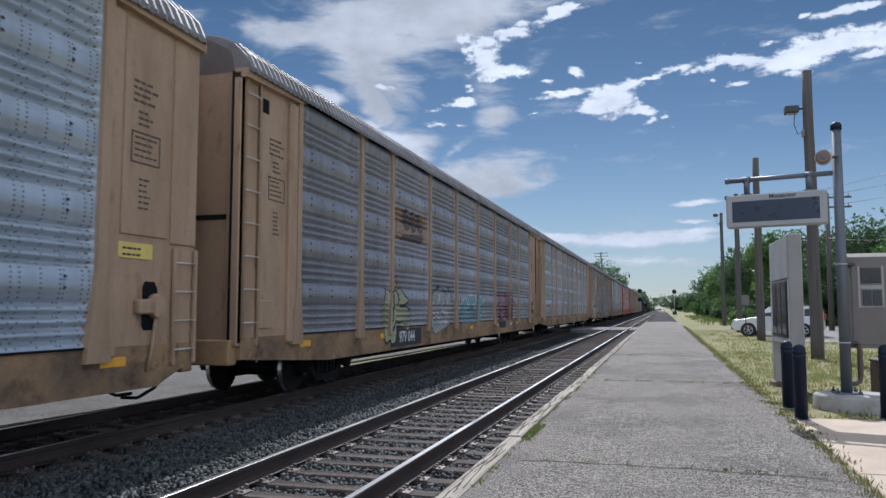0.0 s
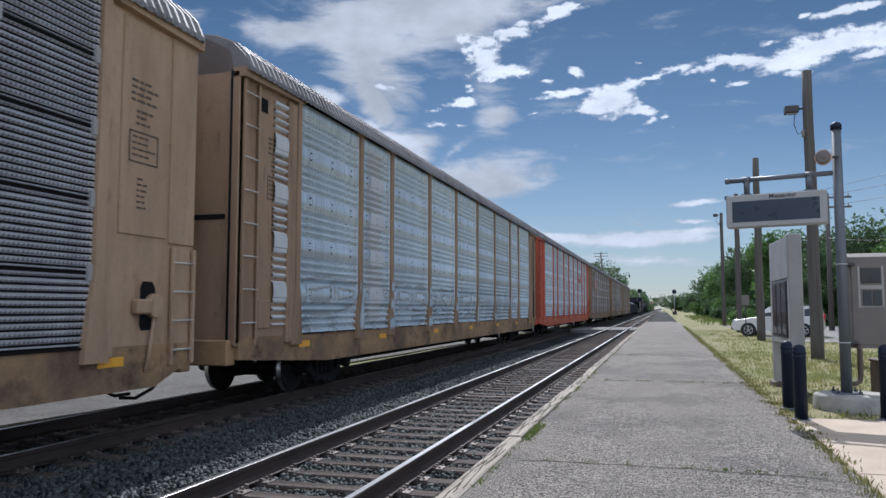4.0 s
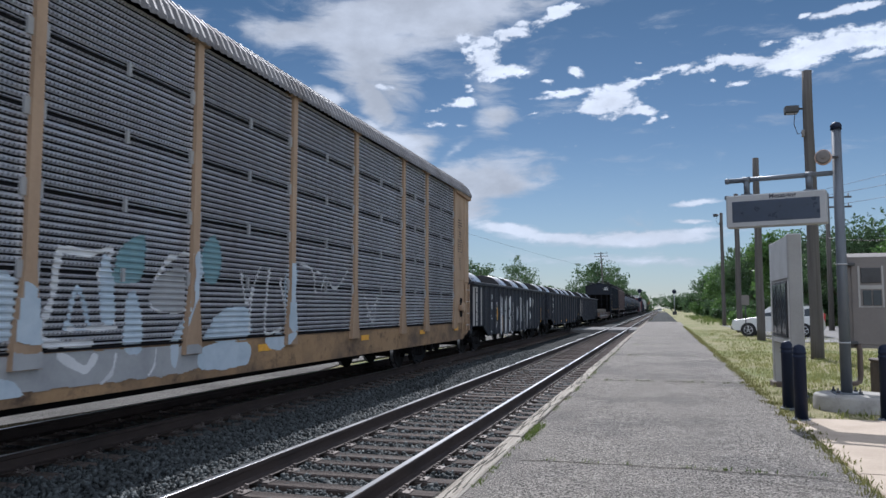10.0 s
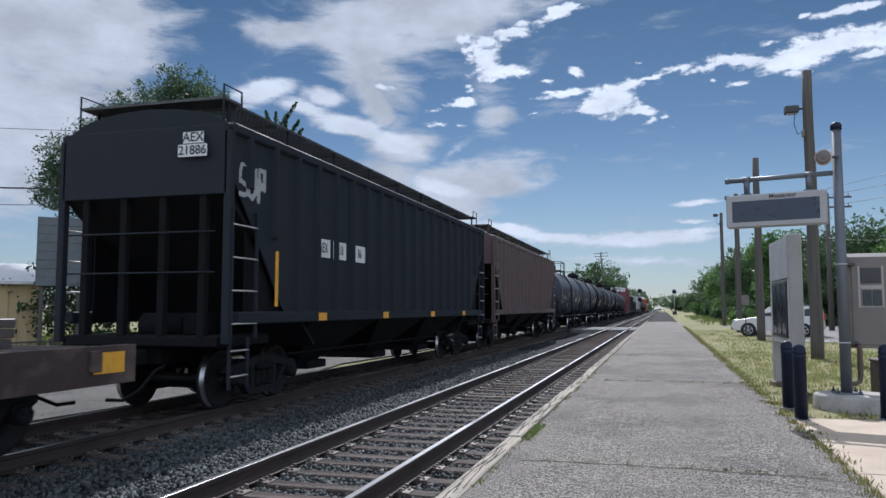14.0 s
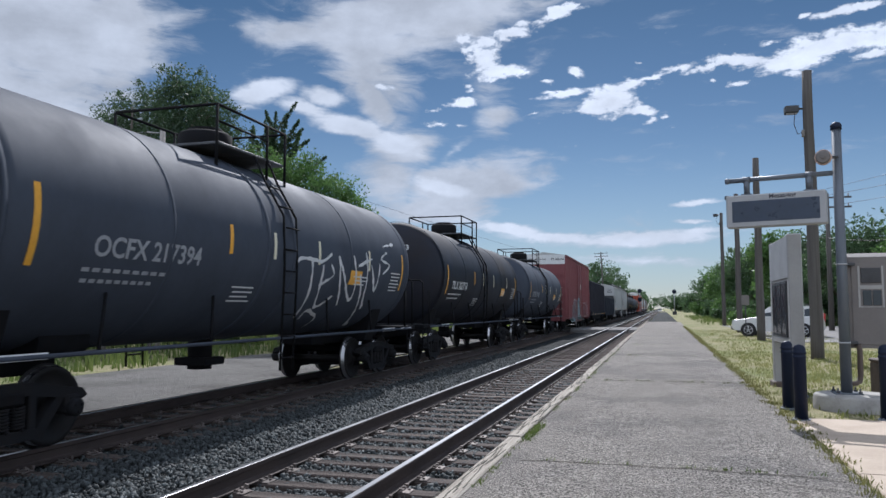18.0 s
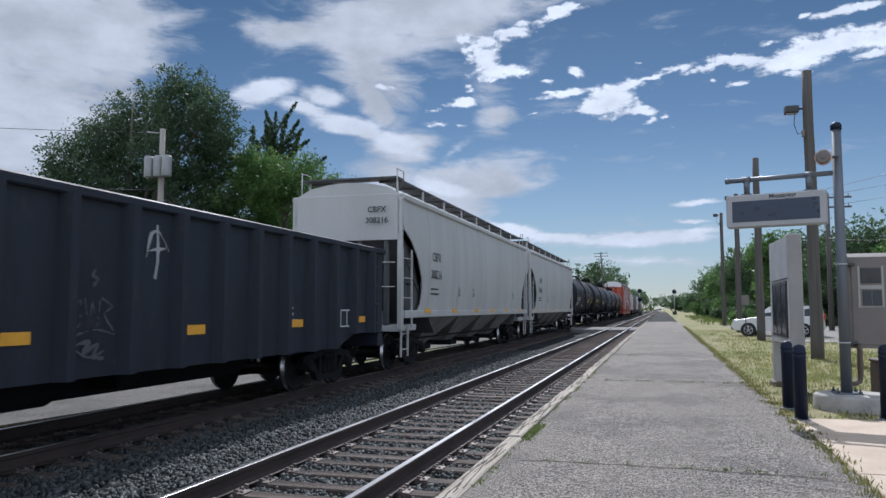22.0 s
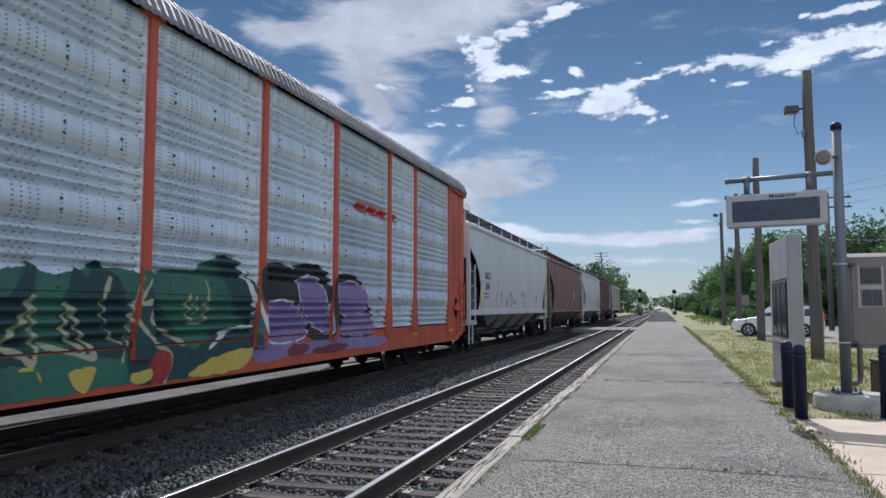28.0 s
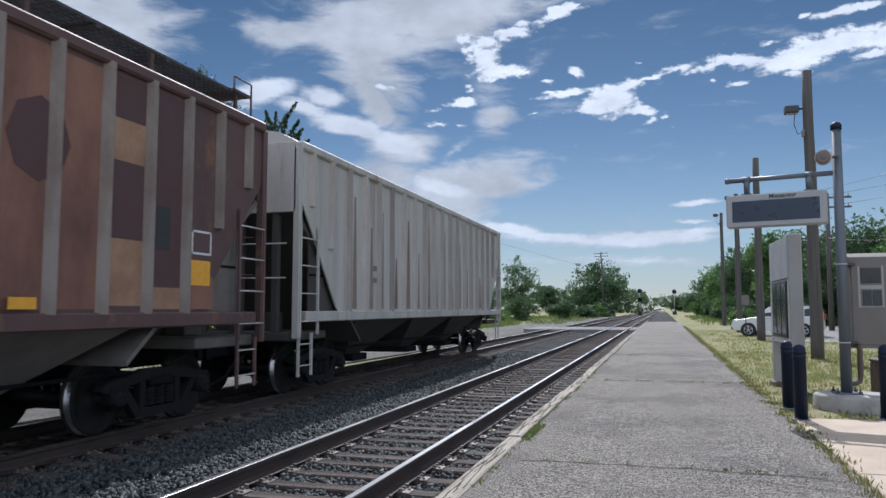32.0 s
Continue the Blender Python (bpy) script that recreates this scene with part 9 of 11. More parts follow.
# ---- gondolas
def gondola_mesh(L, z0, z1, drop=0.0):
    """Open tub: floor, sides, ends and the deeper middle sill."""
    h = L / 2
    g = Geo()
    t = 0.05
    for s in (-1, 1):
        x0, x1 = (1.38, 1.43) if s > 0 else (-1.43, -1.38)
        poly = [(-h, z0 + 0.1), (-h + 1.6, z0 + 0.1), (-h + 2.4, z0 - drop), (h - 2.4, z0 - drop), (h - 1.6, z0 + 0.1), (h, z0 + 0.1), (h, z1), (-h, z1)]
        g.prism(poly, 0, x0, x1)
    for s in (-1, 1):
        g.box(-1.38, 1.38, s * h - (t if s > 0 else 0), s * h + (t if s < 0 else 0), z0 + 0.1, z1)
    g.box(-1.38, 1.38, -h + t, h - t, z0 + 0.25, z0 + 0.32)
    return g


def chord_mesh(L, z1):
    h = L / 2
    g = Geo()
    for s in (-1, 1):
        x0, x1 = (1.36, 1.52) if s > 0 else (-1.52, -1.36)
        g.box(x0, x1, -h - 0.03, h + 0.03, z1 - 0.06, z1 + 0.06, 0.02)
        g.box(-1.4, 1.4, s * h - 0.06, s * h + 0.06, z1 - 0.06, z1 + 0.06, 0.02)
    return g


def rib_mesh(z0, z1, w=0.16, d=0.1):
    return Geo().prism([(0.0, -w / 2 - 0.03), (d, -w / 2 + 0.02), (d, w / 2 - 0.02), (0.0, w / 2 + 0.03)], 2, z0, z1)


def side_ribs(car, xs, ys, z0, z1, mat, w=0.16, d=0.07):
    me = shared(("rib", round(z0, 2), round(z1, 2), w, d), lambda: rib_mesh(z0, z1, w, d), mat)
    for y in ys:
        part("rib", me, mat, car, "", pose(xs, y, 0))
        part("rib", me, mat, car, "", pose(-xs, y, 0, 0, 0, 180))


def gondola(label, c, e, z0, z1, nribs, paint, drop=0.25, first=None, pitch=0.0, deep=0.07):
    L = e - c
    car = thing("gondola_car", label, "rail car", None, "freight train")
    h = L / 2
    part("body", gondola_mesh(L, z0, z1, drop), paint, car)
    part("top_chord", chord_mesh(L, z1), paint, car)
    ys = [first + pitch * i for i in range(nribs)] if pitch else [-h + 0.25 + (L - 0.5) * i / (nribs - 1) for i in range(nribs)]
    mid = [y for y in ys if abs(y) < h - 2.3]
    side_ribs(car, 1.425, mid, z0 - drop, z1 - 0.05, paint, 0.16, deep)
    side_ribs(car, 1.425, [y for y in ys if abs(y) >= h - 2.3], z0 + 0.1, z1 - 0.05, paint, 0.16, deep)
    g = Geo()
    for i in range(4):
        z = z0 + 0.35 + i * (z1 - z0 - 0.4) / 4
        for s in (-1, 1):
            g.prism([(-1.35, z), (1.35, z), (1.35, z + 0.1), (-1.35, z + 0.1)], 1, s * h, s * (h + 0.09))
    part("end_rib", g, paint, car)
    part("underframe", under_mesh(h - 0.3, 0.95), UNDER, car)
    for s in (-1, 1):
        add_ladder(car, 1.44, s * (h - 0.55), z0 + 0.1, z1 - z0 - 0.25, 0.4, 4, paint)
        part("end_sill", Geo().box(-1.4, 1.4, s * h - 0.14, s * h + 0.14, 0.72, 1.02, 0.02), paint, car)
        add_truck(car, s * (h - 2.05))
    add_ends(car, h - 0.05)
    TRAIN.append((car, (c + e) / 2))
    return car


COILS = []


def coil(y, r, w, zbase, tone):
    def make():
        g = Geo()
        rings = []
        for a, rr in ((-w / 2, 0.3), (-w / 2, r - 0.02), (-w / 2 + 0.02, r), (w / 2 - 0.02, r), (w / 2, r - 0.02), (w / 2, 0.3), (-w / 2, 0.3)):
            rings.append([(rr * math.cos(2 * math.pi * k / 40), a, r + rr * math.sin(2 * math.pi * k / 40)) for k in range(40)])
        o = len(g.f)
        g.grid(rings, True, closed=True, mat=1)
        for i in range(2 * 40, 3 * 40):
            g.k[o + i] = 0
        for rr in (0.5, 0.62, 0.74):
            for a in (-w / 2 - 0.002,):
                g.tube([(rr * math.cos(2 * math.pi * k / 30), a, r + rr * math.sin(2 * math.pi * k / 30)) for k in range(31)], 0.004, 4, mat=1)
        return g
    ob = solid("steel_coil", shared(("steel_coil", round(r, 2), round(w, 2)), make, COIL, COIL_END), (COIL, COIL_END), "bright rolled steel coil with dark flat ends in a gondola", "steel coil", None, "steel coils")
    COILS.append((ob, y, zbase))


gz = 1.0
a = gondola("black ribbed gondola with white graffiti, loaded with coils", 238.1, 254.4, 0.85, 2.42, 18, GON_BLACK, 0.25, -7.24, 0.84)
flatface = lambda y, z: 1.435
part("pale_patch", Geo().box(1.43, 1.442, -8.06, -6.8, 0.98, 2.3), RIB_PALE, a, "rust-stained pale end patch")
for body, yy, zz in (("45", -5.16, 1.66), ("37", -4.36, 1.66)):
    part("lettering", side_letters(body, 0.34, 1.437, yy, zz), INK_WHITE, a)
part("lettering", side_letters("GRW", 0.26, 1.437, -5.24, 1.99, 0.85), INK_WHITE, a)
for yy, zz in ((-5.22, 1.33), (-4.44, 1.33), (-5.25, 0.85)):
    part("small_print", bars(2, 0.42, 0.06, 0.06, 1.438, yy, zz, RNG), INK_WHITE, a)
spray(a, "tall white bubble letters with black outlines", flatface, [
    ("blob", "white", [(-3.84, 1.98), (-3.69, 2.07), (-3.49, 2.02), (-3.4, 1.43), (-3.37, 0.64), (-3.6, 0.62), (-3.8, 0.85), (-3.87, 1.43)], 'black', 0.06),
    ("blob", "grey", [(-3.3, 1.87), (-3.16, 2.01), (-3.06, 1.92), (-3.06, 1.29), (-3.24, 1.29)], 'black', 0.04),
    ("blob", "white", [(-3.06, 1.97), (-2.81, 2.02), (-2.59, 1.8), (-2.64, 1.51), (-2.98, 1.47)], 'black', 0.05),
    ("blob", "white", [(-3.05, 1.4), (-2.75, 1.46), (-2.51, 1.32), (-2.52, 0.7), (-2.79, 0.58), (-3.03, 0.72)], 'black', 0.05),
    ("blob", "grey", [(-2.53, 1.94), (-2.42, 2.05), (-2.27, 1.9), (-2.23, 0.63), (-2.44, 0.6)], 'black', 0.04),
    ("blob", "white", [(-2.2, 2.0), (-1.98, 1.91), (-1.85, 1.56), (-2.14, 1.46)], 'black', 0.04),
    ("blob", "white", [(-2.18, 1.41), (-1.83, 1.55), (-1.7, 1.25), (-2.17, 1.16)], 'black', 0.045),
    ("blob", "white", [(-2.16, 1.04), (-1.73, 1.07), (-1.72, 0.69), (-2.06, 0.59)], 'black', 0.045),
    ("blob", "white", [(-1.84, 1.96), (-1.27, 2.09), (-1.0, 1.83), (-0.99, 0.68), (-1.21, 0.54), (-1.56, 0.67), (-1.63, 1.4)], 'black', 0.06),
    ("line", "black", [(-3.39, 1.18), (-3.11, 1.24), (-3.12, 0.97)], 0.04),
    ("line", "black", [(-1.81, 1.22), (-1.34, 1.34)], 0.05),
    ("blob", "rustwhite", [(-3.36, 1.23), (-3.08, 1.24), (-3.09, 0.75), (-3.33, 0.68)]),
    ("blob", "grey", [(-0.38, 1.5), (-0.09, 1.64), (0.24, 1.37), (-0.12, 1.03)]),
    ("blob", "grey", [(0.32, 1.95), (1.17, 1.97), (1.18, 1.75), (0.62, 1.68), (1.12, 1.52), (1.13, 1.07), (0.35, 1.06)], 'white', 0.03),
    ("blob", "grey", [(1.25, 1.84), (1.56, 1.78), (1.53, 1.09), (1.2, 1.01)]),
    ("blob", "white", [(1.91, 2.03), (2.24, 2.11), (2.39, 1.06), (2.15, 0.63), (1.86, 0.61)]),
    ("blob", "grey", [(2.37, 1.86), (2.72, 1.84), (2.65, 1.13), (2.4, 0.72)]),
    ("blob", "white", [(2.84, 1.98), (3.57, 2.04), (3.67, 1.7), (3.04, 1.55), (3.62, 1.17), (2.83, 1.09)], 'black', 0.04),
    ("blob", "grey", [(3.67, 1.97), (4.29, 1.98), (4.19, 1.63), (3.74, 1.55)]),
    ("line", "grey", [(4.63, 1.63), (4.59, 1.23)], 0.05),
    ("blob", "grey", [(0.31, 1.01), (0.78, 1.02), (0.72, 0.62), (0.39, 0.62)]),
    ("blob", "grey", [(1.89, 0.95), (2.39, 0.99), (2.35, 0.65), (1.86, 0.61)]),
    ("blob", "grey", [(3.58, 1.17), (3.99, 1.2), (3.96, 0.67), (3.56, 0.65)]),
    ("line", "white", [(-0.58, 0.74), (-0.24, 0.89), (-0.4, 0.61), (0.0, 0.82), (-0.11, 0.62)], 0.03),
    ("line", "white", [(-4.73, 0.92), (-4.58, 1.08), (-4.49, 0.82), (-4.25, 1.04), (-4.41, 0.85), (-4.73, 0.86)], 0.035),
    ("line", "white", [(-3.97, 0.61), (-3.86, 0.83), (-3.73, 0.63), (-3.94, 0.69)], 0.03)])
reflector(a, 1.45, -4.22, 1.36, 0.49, 0.09)
reflector(a, 1.443, 6.6, 1.2, 0.75, 0.12)
for o in (3.3, 8.3, 11.3, 14.2):
    coil(238.1 + o, 0.92, 1.55, 1.18, 0)
a = gondola("black ribbed gondola with white stencils, loaded with coils", 255.5, 271.9, 0.85, 2.42, 14, GON_BLACK)
part("pale_patch", Geo().box(1.43, 1.442, -8.05, -7.48, 0.98, 2.25), TANK_WINE, a, "faded reddish end patch")
part("lettering", side_letters("GRW", 0.3, 1.437, -6.15, 2.08), INK_WHITE, a)
part("lettering", side_letters("9022", 0.3, 1.437, -6.15, 1.72), INK_WHITE, a)
part("small_print", bars(2, 0.7, 0.06, 0.05, 1.438, -6.1, 1.45, RNG), INK_WHITE, a)
for yy in (-5.44, -2.56, 0.24, 2.0, 4.66, 7.2):
    reflector(a, 1.443, yy, 0.78 if abs(yy) < 6 else 1.15, 0.12, 0.36)
reflector(a, 1.443, -7.8, 1.4, 0.24, 0.5)
for o in (1.7, 4.7, 9.3, 12.0, 14.7):
    coil(255.5 + o, 0.92, 1.55, 1.18, 0)
a = gondola("black gondola with a white end patch, loaded with coils", 272.85, 288.75, 0.85, 2.42, 16, GON_BLACK, 0.25, -7.36, 0.965)
patch = part("pale_patch", Geo().box(1.43, 1.442, -7.85, -6.6, 0.97, 2.2), surface("stained_white_paint", (0.44, 0.425, 0.385), 0.65, 0, (0.28, 0.22, 0.165), 0.75, 1.6, (1, 1, 0.5), 0.2, 0.1, 50, (0.10, 0.075, 0.06), 0.7, 3), a, "stained white end patch")
part("patch_seam", Geo().box(1.441, 1.446, -7.8, -7.2, 1.58, 1.6).box(1.441, 1.446, -7.22, -7.2, 1.0, 2.15), INK_BLACK, patch)
for zz in (1.48, 1.37, 1.26):
    part("small_print", bars(1, 0.5, 0.075, 0.05, 1.446, -7.53, zz, RNG), GREY_SHADE, patch)
part("latch_plate", Geo().box(1.44, 1.475, -6.85, -6.64, 1.28, 1.44, 0.01), DARK_STEEL, patch)
part("latch_lever", Geo().box(1.475, 1.49, -6.8, -6.69, 1.33, 1.39), REFLECT_PALE, patch)
part("lettering", side_letters("GRW", 0.24, 1.437, -5.97, 2.02, 0.85), INK_WHITE, a)
part("lettering", side_letters("41", 0.3, 1.437, -5.86, 1.71), INK_WHITE, a)
part("lettering", side_letters("22", 0.3, 1.437, -5.05, 1.72), INK_WHITE, a)
for yy, zz in ((-5.98, 1.42), (-5.02, 1.42), (-4.02, 1.42)):
    part("small_print", bars(2, 0.42, 0.06, 0.07, 1.438, yy, zz, RNG), INK_WHITE, a)
part("lettering", side_letters("J", 0.36, 1.437, -0.37, 1.74, 0.8), INK_WHITE, a)
reflector(a, 1.443, -6.27, 1.63, 0.97, 0.09)
reflector(a, 1.443, -3.3, 1.4, 0.5, 0.09)
reflector(a, 1.443, -1.05, 1.42, 0.48, 0.08)
spray(a, "white scrawled tag", flatface, [
    ("line", "white", [(0.5, 1.75), (0.42, 1.3), (0.62, 1.6), (0.52, 1.1), (0.74, 1.5), (0.6, 1.0)], 0.03),
    ("line", "white", [(0.4, 0.95), (0.55, 1.2), (0.45, 0.7), (0.7, 1.0), (0.62, 0.66)], 0.03),
    ("line", "white", [(0.9, 1.15), (0.86, 0.72)], 0.025)])
spray(a, "white scrawled tag", flatface, [
    ("line", "white", [(3.3, 1.65), (3.5, 1.4), (3.32, 1.3), (3.55, 1.6), (3.36, 1.15)], 0.03),
    ("line", "white", [(3.28, 1.05), (3.5, 1.1), (3.35, 0.82), (3.55, 0.9)], 0.028)])
reflector(a, 1.443, 6.27, 1.65, 0.9, 0.13)
g = Geo()
for z in (1.3, 1.63):
    g.box(1.434, 1.44, 4.9, 5.3, z, z + 0.02)
for yy in (4.9, 5.1, 5.28):
    g.box(1.434, 1.44, yy, yy + 0.02, 1.3, 1.65)
part("data_frame", g, INK_WHITE, a)
for o in (1.6, 8.2, 14.2):
    coil(272.85 + o, 0.92, 1.6, 1.18, 0)


# ---- flat car with steel beams
def flat_car(c, e):
    L = e - c
    h = L / 2
    car = thing("flat_car", "rusty flat car with peeling pale lettering carrying steel", "rail car", None, "freight train")
    g = Geo()
    for s in (-1, 1):
        x0, x1 = (1.32, 1.46) if s > 0 else (-1.46, -1.32)
        g.prism([(-h, 0.7), (-h + 2.0, 0.7), (-h + 3.2, 0.5), (h - 3.2, 0.5), (h - 2.0, 0.7), (h, 0.7), (h, 1.14), (-h, 1.14)], 0, x0, x1)
    part("side_sill", g, RUST, car)
    part("deck", Geo().box(-1.32, 1.32, -h, h, 1.02, 1.1, 0.01), TIE_WOOD, car)
    part("underframe", under_mesh(h - 0.2, 0.96), UNDER, car)
    for i in range(12):
        y = -h + 0.7 + i * (L - 1.4) / 11
        part("stake_pocket", shared("stake_pocket", lambda: Geo().box(1.455, 1.52, -0.08, 0.08, 0.86, 1.1, 0.01), RUST), RUST, car, "", pose(0, y, 0))
    for s in (-1, 1):
        add_truck(car, s * (h - 2.2))
        part("end_sill", Geo().box(-1.4, 1.4, s * h - 0.1, s * h + 0.1, 0.74, 1.1, 0.02), RUST, car)
    add_ends(car, h)
    reflector(car, 1.4665, -h + 0.5, 0.98, 0.12, 0.5)
    reflector(car, 1.4665, h - 0.45, 0.95, 0.24, 0.5)
    graffiti(car, "peeling pale paint and letters", -5.5, 5.5, 0.72, 1.08, lambda y, z: 1.462, ("grey",), 14, 95, 0.05, 0.03, True)
    TRAIN.append((car, (c + e) / 2))
    return car


flat_car(289.75, 306.3)


def beam_stack(y, L):
    t = thing("steel_beam_stack", "stack of dark steel plates strapped on the flat car", "steel stack", None)
    rng = random.Random(2)
    for i in range(3):
        for j in range(3):
            x0 = -1.15 + j * 0.78
            part("beam", Geo().box(x0 + rng.uniform(-0.02, 0.02), x0 + 0.74, -L / 2 + rng.uniform(0, 0.5), L / 2 - rng.uniform(0, 0.5), 1.16 + i * 0.105, 1.255 + i * 0.105, 0.01), BEAM, t)
    for yy in (-4.8, -1.6, 1.6, 4.8):
        part("strap", Geo().box(-1.2, 1.21, yy - 0.05, yy + 0.05, 1.472, 1.484).box(1.2, 1.214, yy - 0.05, yy + 0.05, 1.1, 1.484).box(-1.21, -1.2, yy - 0.05, yy + 0.05, 1.1, 1.484), CABINET, t)
        part("timber_bearer", Geo().box(-1.2, 1.2, yy - 0.06, yy + 0.06, 1.1, 1.162, 0.005), TIE_WOOD, t)
    TRAIN.append((t, y))


beam_stack(298.1, 14.0)


# ---- covered hoppers
def hopper_side(L, z0, z1, bulge):
    """Side sheet whose ends are cut away above the trucks; slightly bulging if bulge > 0."""
    h = L / 2
    g = Geo()
    edge = [(h - 1.3, z0), (h - 1.5, z0 + 0.16), (h - 1.56, z0 + 0.45), (h - 1.46, z0 + 0.85), (h - 1.12, z0 + 1.32), (h - 0.6, z0 + 1.74), (h - 0.08, z0 + 2.0), (h - 0.05, z1)] if bulge else [(h - 1.75, z0), (h - 1.6, z0 + 0.12), (h - 1.1, z0 + 0.75), (h - 0.6, z0 + 1.38), (h - 0.1, z0 + 1.98), (h - 0.05, z1)]
    rows = []
    for k, (y, z) in enumerate(edge):
        b = bulge * math.sin(math.pi * (z - z0) / (z1 - z0))
        x = 1.50 - 0.06 * (bulge > 0) + b
        n = 12
        rows.append([(x, -y + 2 * y * i / n, z) for i in range(n + 1)])
    mids = []
    for r0, r1 in zip(rows, rows[1:]):
        mids.append(r0)
        zz = (r0[0][2] + r1[0][2]) / 2
        b = bulge * math.sin(math.pi * (zz - z0) / (z1 - z0))
        mids.append([(1.50 - 0.06 * (bulge > 0) + b, (p[1] + q[1]) / 2, zz) for p, q in zip(r0, r1)])
    mids.append(rows[-1])
    g.grid([r[::-1] for r in mids][::-1], bulge > 0)
    inner = [[(x - 0.03, y, z) for x, y, z in r] for r in mids]
    g.grid([r for r in inner][::-1], bulge > 0)
    for s in (0, -1):
        edge_o, edge_i = [r[s] for r in mids], [r[s] for r in inner]
        g.grid([edge_o, edge_i] if s == 0 else [edge_i, edge_o])
    return g


def hopper(label, c, e, paint, shade, z1, ribs=0, rail_mat=None, walkway=True, rib_mat=None, bays=4):
    L = e - c
    h = L / 2
    z0 = 1.5
    bulge = 0.0 if ribs else 0.10
    car = thing("hopper_car", label, "rail car", None, "freight train")
    # Pale cars get a darker colour here, holding the recess's shade.
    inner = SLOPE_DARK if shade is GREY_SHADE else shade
    side = shared(("hopper_side", round(L, 1), round(z1, 2), ribs), lambda: hopper_side(L, z0, z1, bulge), paint)
    part("side_sheet", side, paint, car)
    part("side_sheet", side, paint, car, "", pose(0, 0, 0, 0, 0, 180))
    sx = 1.50 if ribs else 1.44
    # side sill and top chord
    for s in (-1, 1):
        part("side_sill", Geo().box(s * sx - 0.09, s * sx + 0.06, -h + 0.25, h - 0.25, z0 - 0.17, z0 + 0.02, 0.02), rail_mat or paint, car)
        part("top_chord", Geo().box(s * sx - 0.10, s * sx + 0.07, -h + 0.04, h - 0.04, z1 - 0.04, z1 + 0.12, 0.03), paint, car)
    # roof
    arc = [(sx, z1 + 0.08), (sx * 0.72, z1 + 0.30), (sx * 0.36, z1 + 0.4), (0, z1 + 0.43)]
    arc = arc + [(-x, z) for x, z in arc[-2::-1]]
    part("roof", Geo().prism(arc + [(-sx, z1), (sx, z1)], 1, -h + 0.05, h - 0.05), paint, car)
    # end bulkheads and slope sheets
    for s in (-1, 1):
        g = Geo()
        g.box(-sx + 0.03, sx - 0.03, s * h - (0.12 if s > 0 else 0.04), s * h + (0.04 if s > 0 else 0.12), z0 + 1.75, z1 + 0.1, 0.01)
        part("end_sheet", g, paint, car)
        slope = [(s * (h - 0.1), z0 + 1.8), (s * (h - 3.0), 0.95), (s * (h - 3.0), 0.88), (s * (h - 0.02), z0 + 1.75)]
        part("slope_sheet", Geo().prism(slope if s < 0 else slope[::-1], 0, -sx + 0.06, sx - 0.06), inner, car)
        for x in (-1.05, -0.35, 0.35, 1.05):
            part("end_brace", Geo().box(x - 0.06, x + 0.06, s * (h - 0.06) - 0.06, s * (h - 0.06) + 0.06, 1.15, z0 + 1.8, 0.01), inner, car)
        for x in (-sx + 0.02, sx - 0.02):
            part("corner_post", Geo().box(x - 0.06, x + 0.06, s * (h - 0.02) - 0.06, s * (h - 0.02) + 0.06, 1.05, z1, 0.01), paint, car)
        part("end_platform", Geo().box(-1.35, 1.35, s * (h - 0.75) - 0.75, s * (h - 0.75) + 0.75, 1.0, 1.16, 0.02), paint if not ribs else shade, car)
        for zr in (2.1, 2.7):
            part("crossover_rail", Geo().tube([(-1.3, s * (h + 0.05), zr), (1.3, s * (h + 0.05), zr)], 0.015, 6), paint, car)
        for sd in (0, 180):
            m = pose(0, 0, 0, 0, 0, sd)
            yy = (s if sd == 0 else -s) * (h - 0.38)
            part("ladder", shared(("ladder", 1.95, 0.7, 4), lambda: ladder_mesh(1.95, 0.7, 4), rail_mat or paint, RUNG), (rail_mat or paint, RUNG), car, "", m @ pose(sx + 0.03, yy, 1.1))
            part("step", shared("hopper_step", lambda: ladder_mesh(0.75, 0.5, 2), rail_mat or paint, RUNG), (rail_mat or paint, RUNG), car, "", m @ pose(sx - 0.04, yy, 0.38))
        for sd in (-1, 1):
            plate = [(s * (h - 2.3), 1.34), (s * (h - 0.62), 1.34), (s * (h - 0.62), 2.75), (s * (h - 0.12), z0 + 1.9), (s * (h - 1.1), z0 + 1.6)]
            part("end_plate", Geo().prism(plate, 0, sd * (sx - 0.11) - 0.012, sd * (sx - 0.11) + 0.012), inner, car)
            part("plate_seam", Geo().box(sd * (sx - 0.1) - 0.014, sd * (sx - 0.1) + 0.014, min(s * (h - 1.6), s * (h - 0.64)), max(s * (h - 1.6), s * (h - 0.64)), 2.16, 2.2), UNDER, car)
        add_truck(car, s * (h - 1.85))
        part("brake_gear", Geo().tube([(-0.5, s * (h - 0.8), 1.3), (0.3, s * (h - 0.8), 1.3)], 0.2, 12).box(0.4, 0.75, s * (h - 0.7) - 0.2, s * (h - 0.7) + 0.2, 1.16, 1.5, 0.02), shade, car)
    # discharge bays
    span = (L - 5.6) / bays
    for i in range(bays):
        ya = -h + 2.8 + span * i
        yb = ya + span
        ym = (ya + yb) / 2
        g = Geo()
        top = [(-sx + 0.08, ya + 0.02, z0 - 0.14), (sx - 0.08, ya + 0.02, z0 - 0.14), (sx - 0.08, yb - 0.02, z0 - 0.14), (-sx + 0.08, yb - 0.02, z0 - 0.14)]
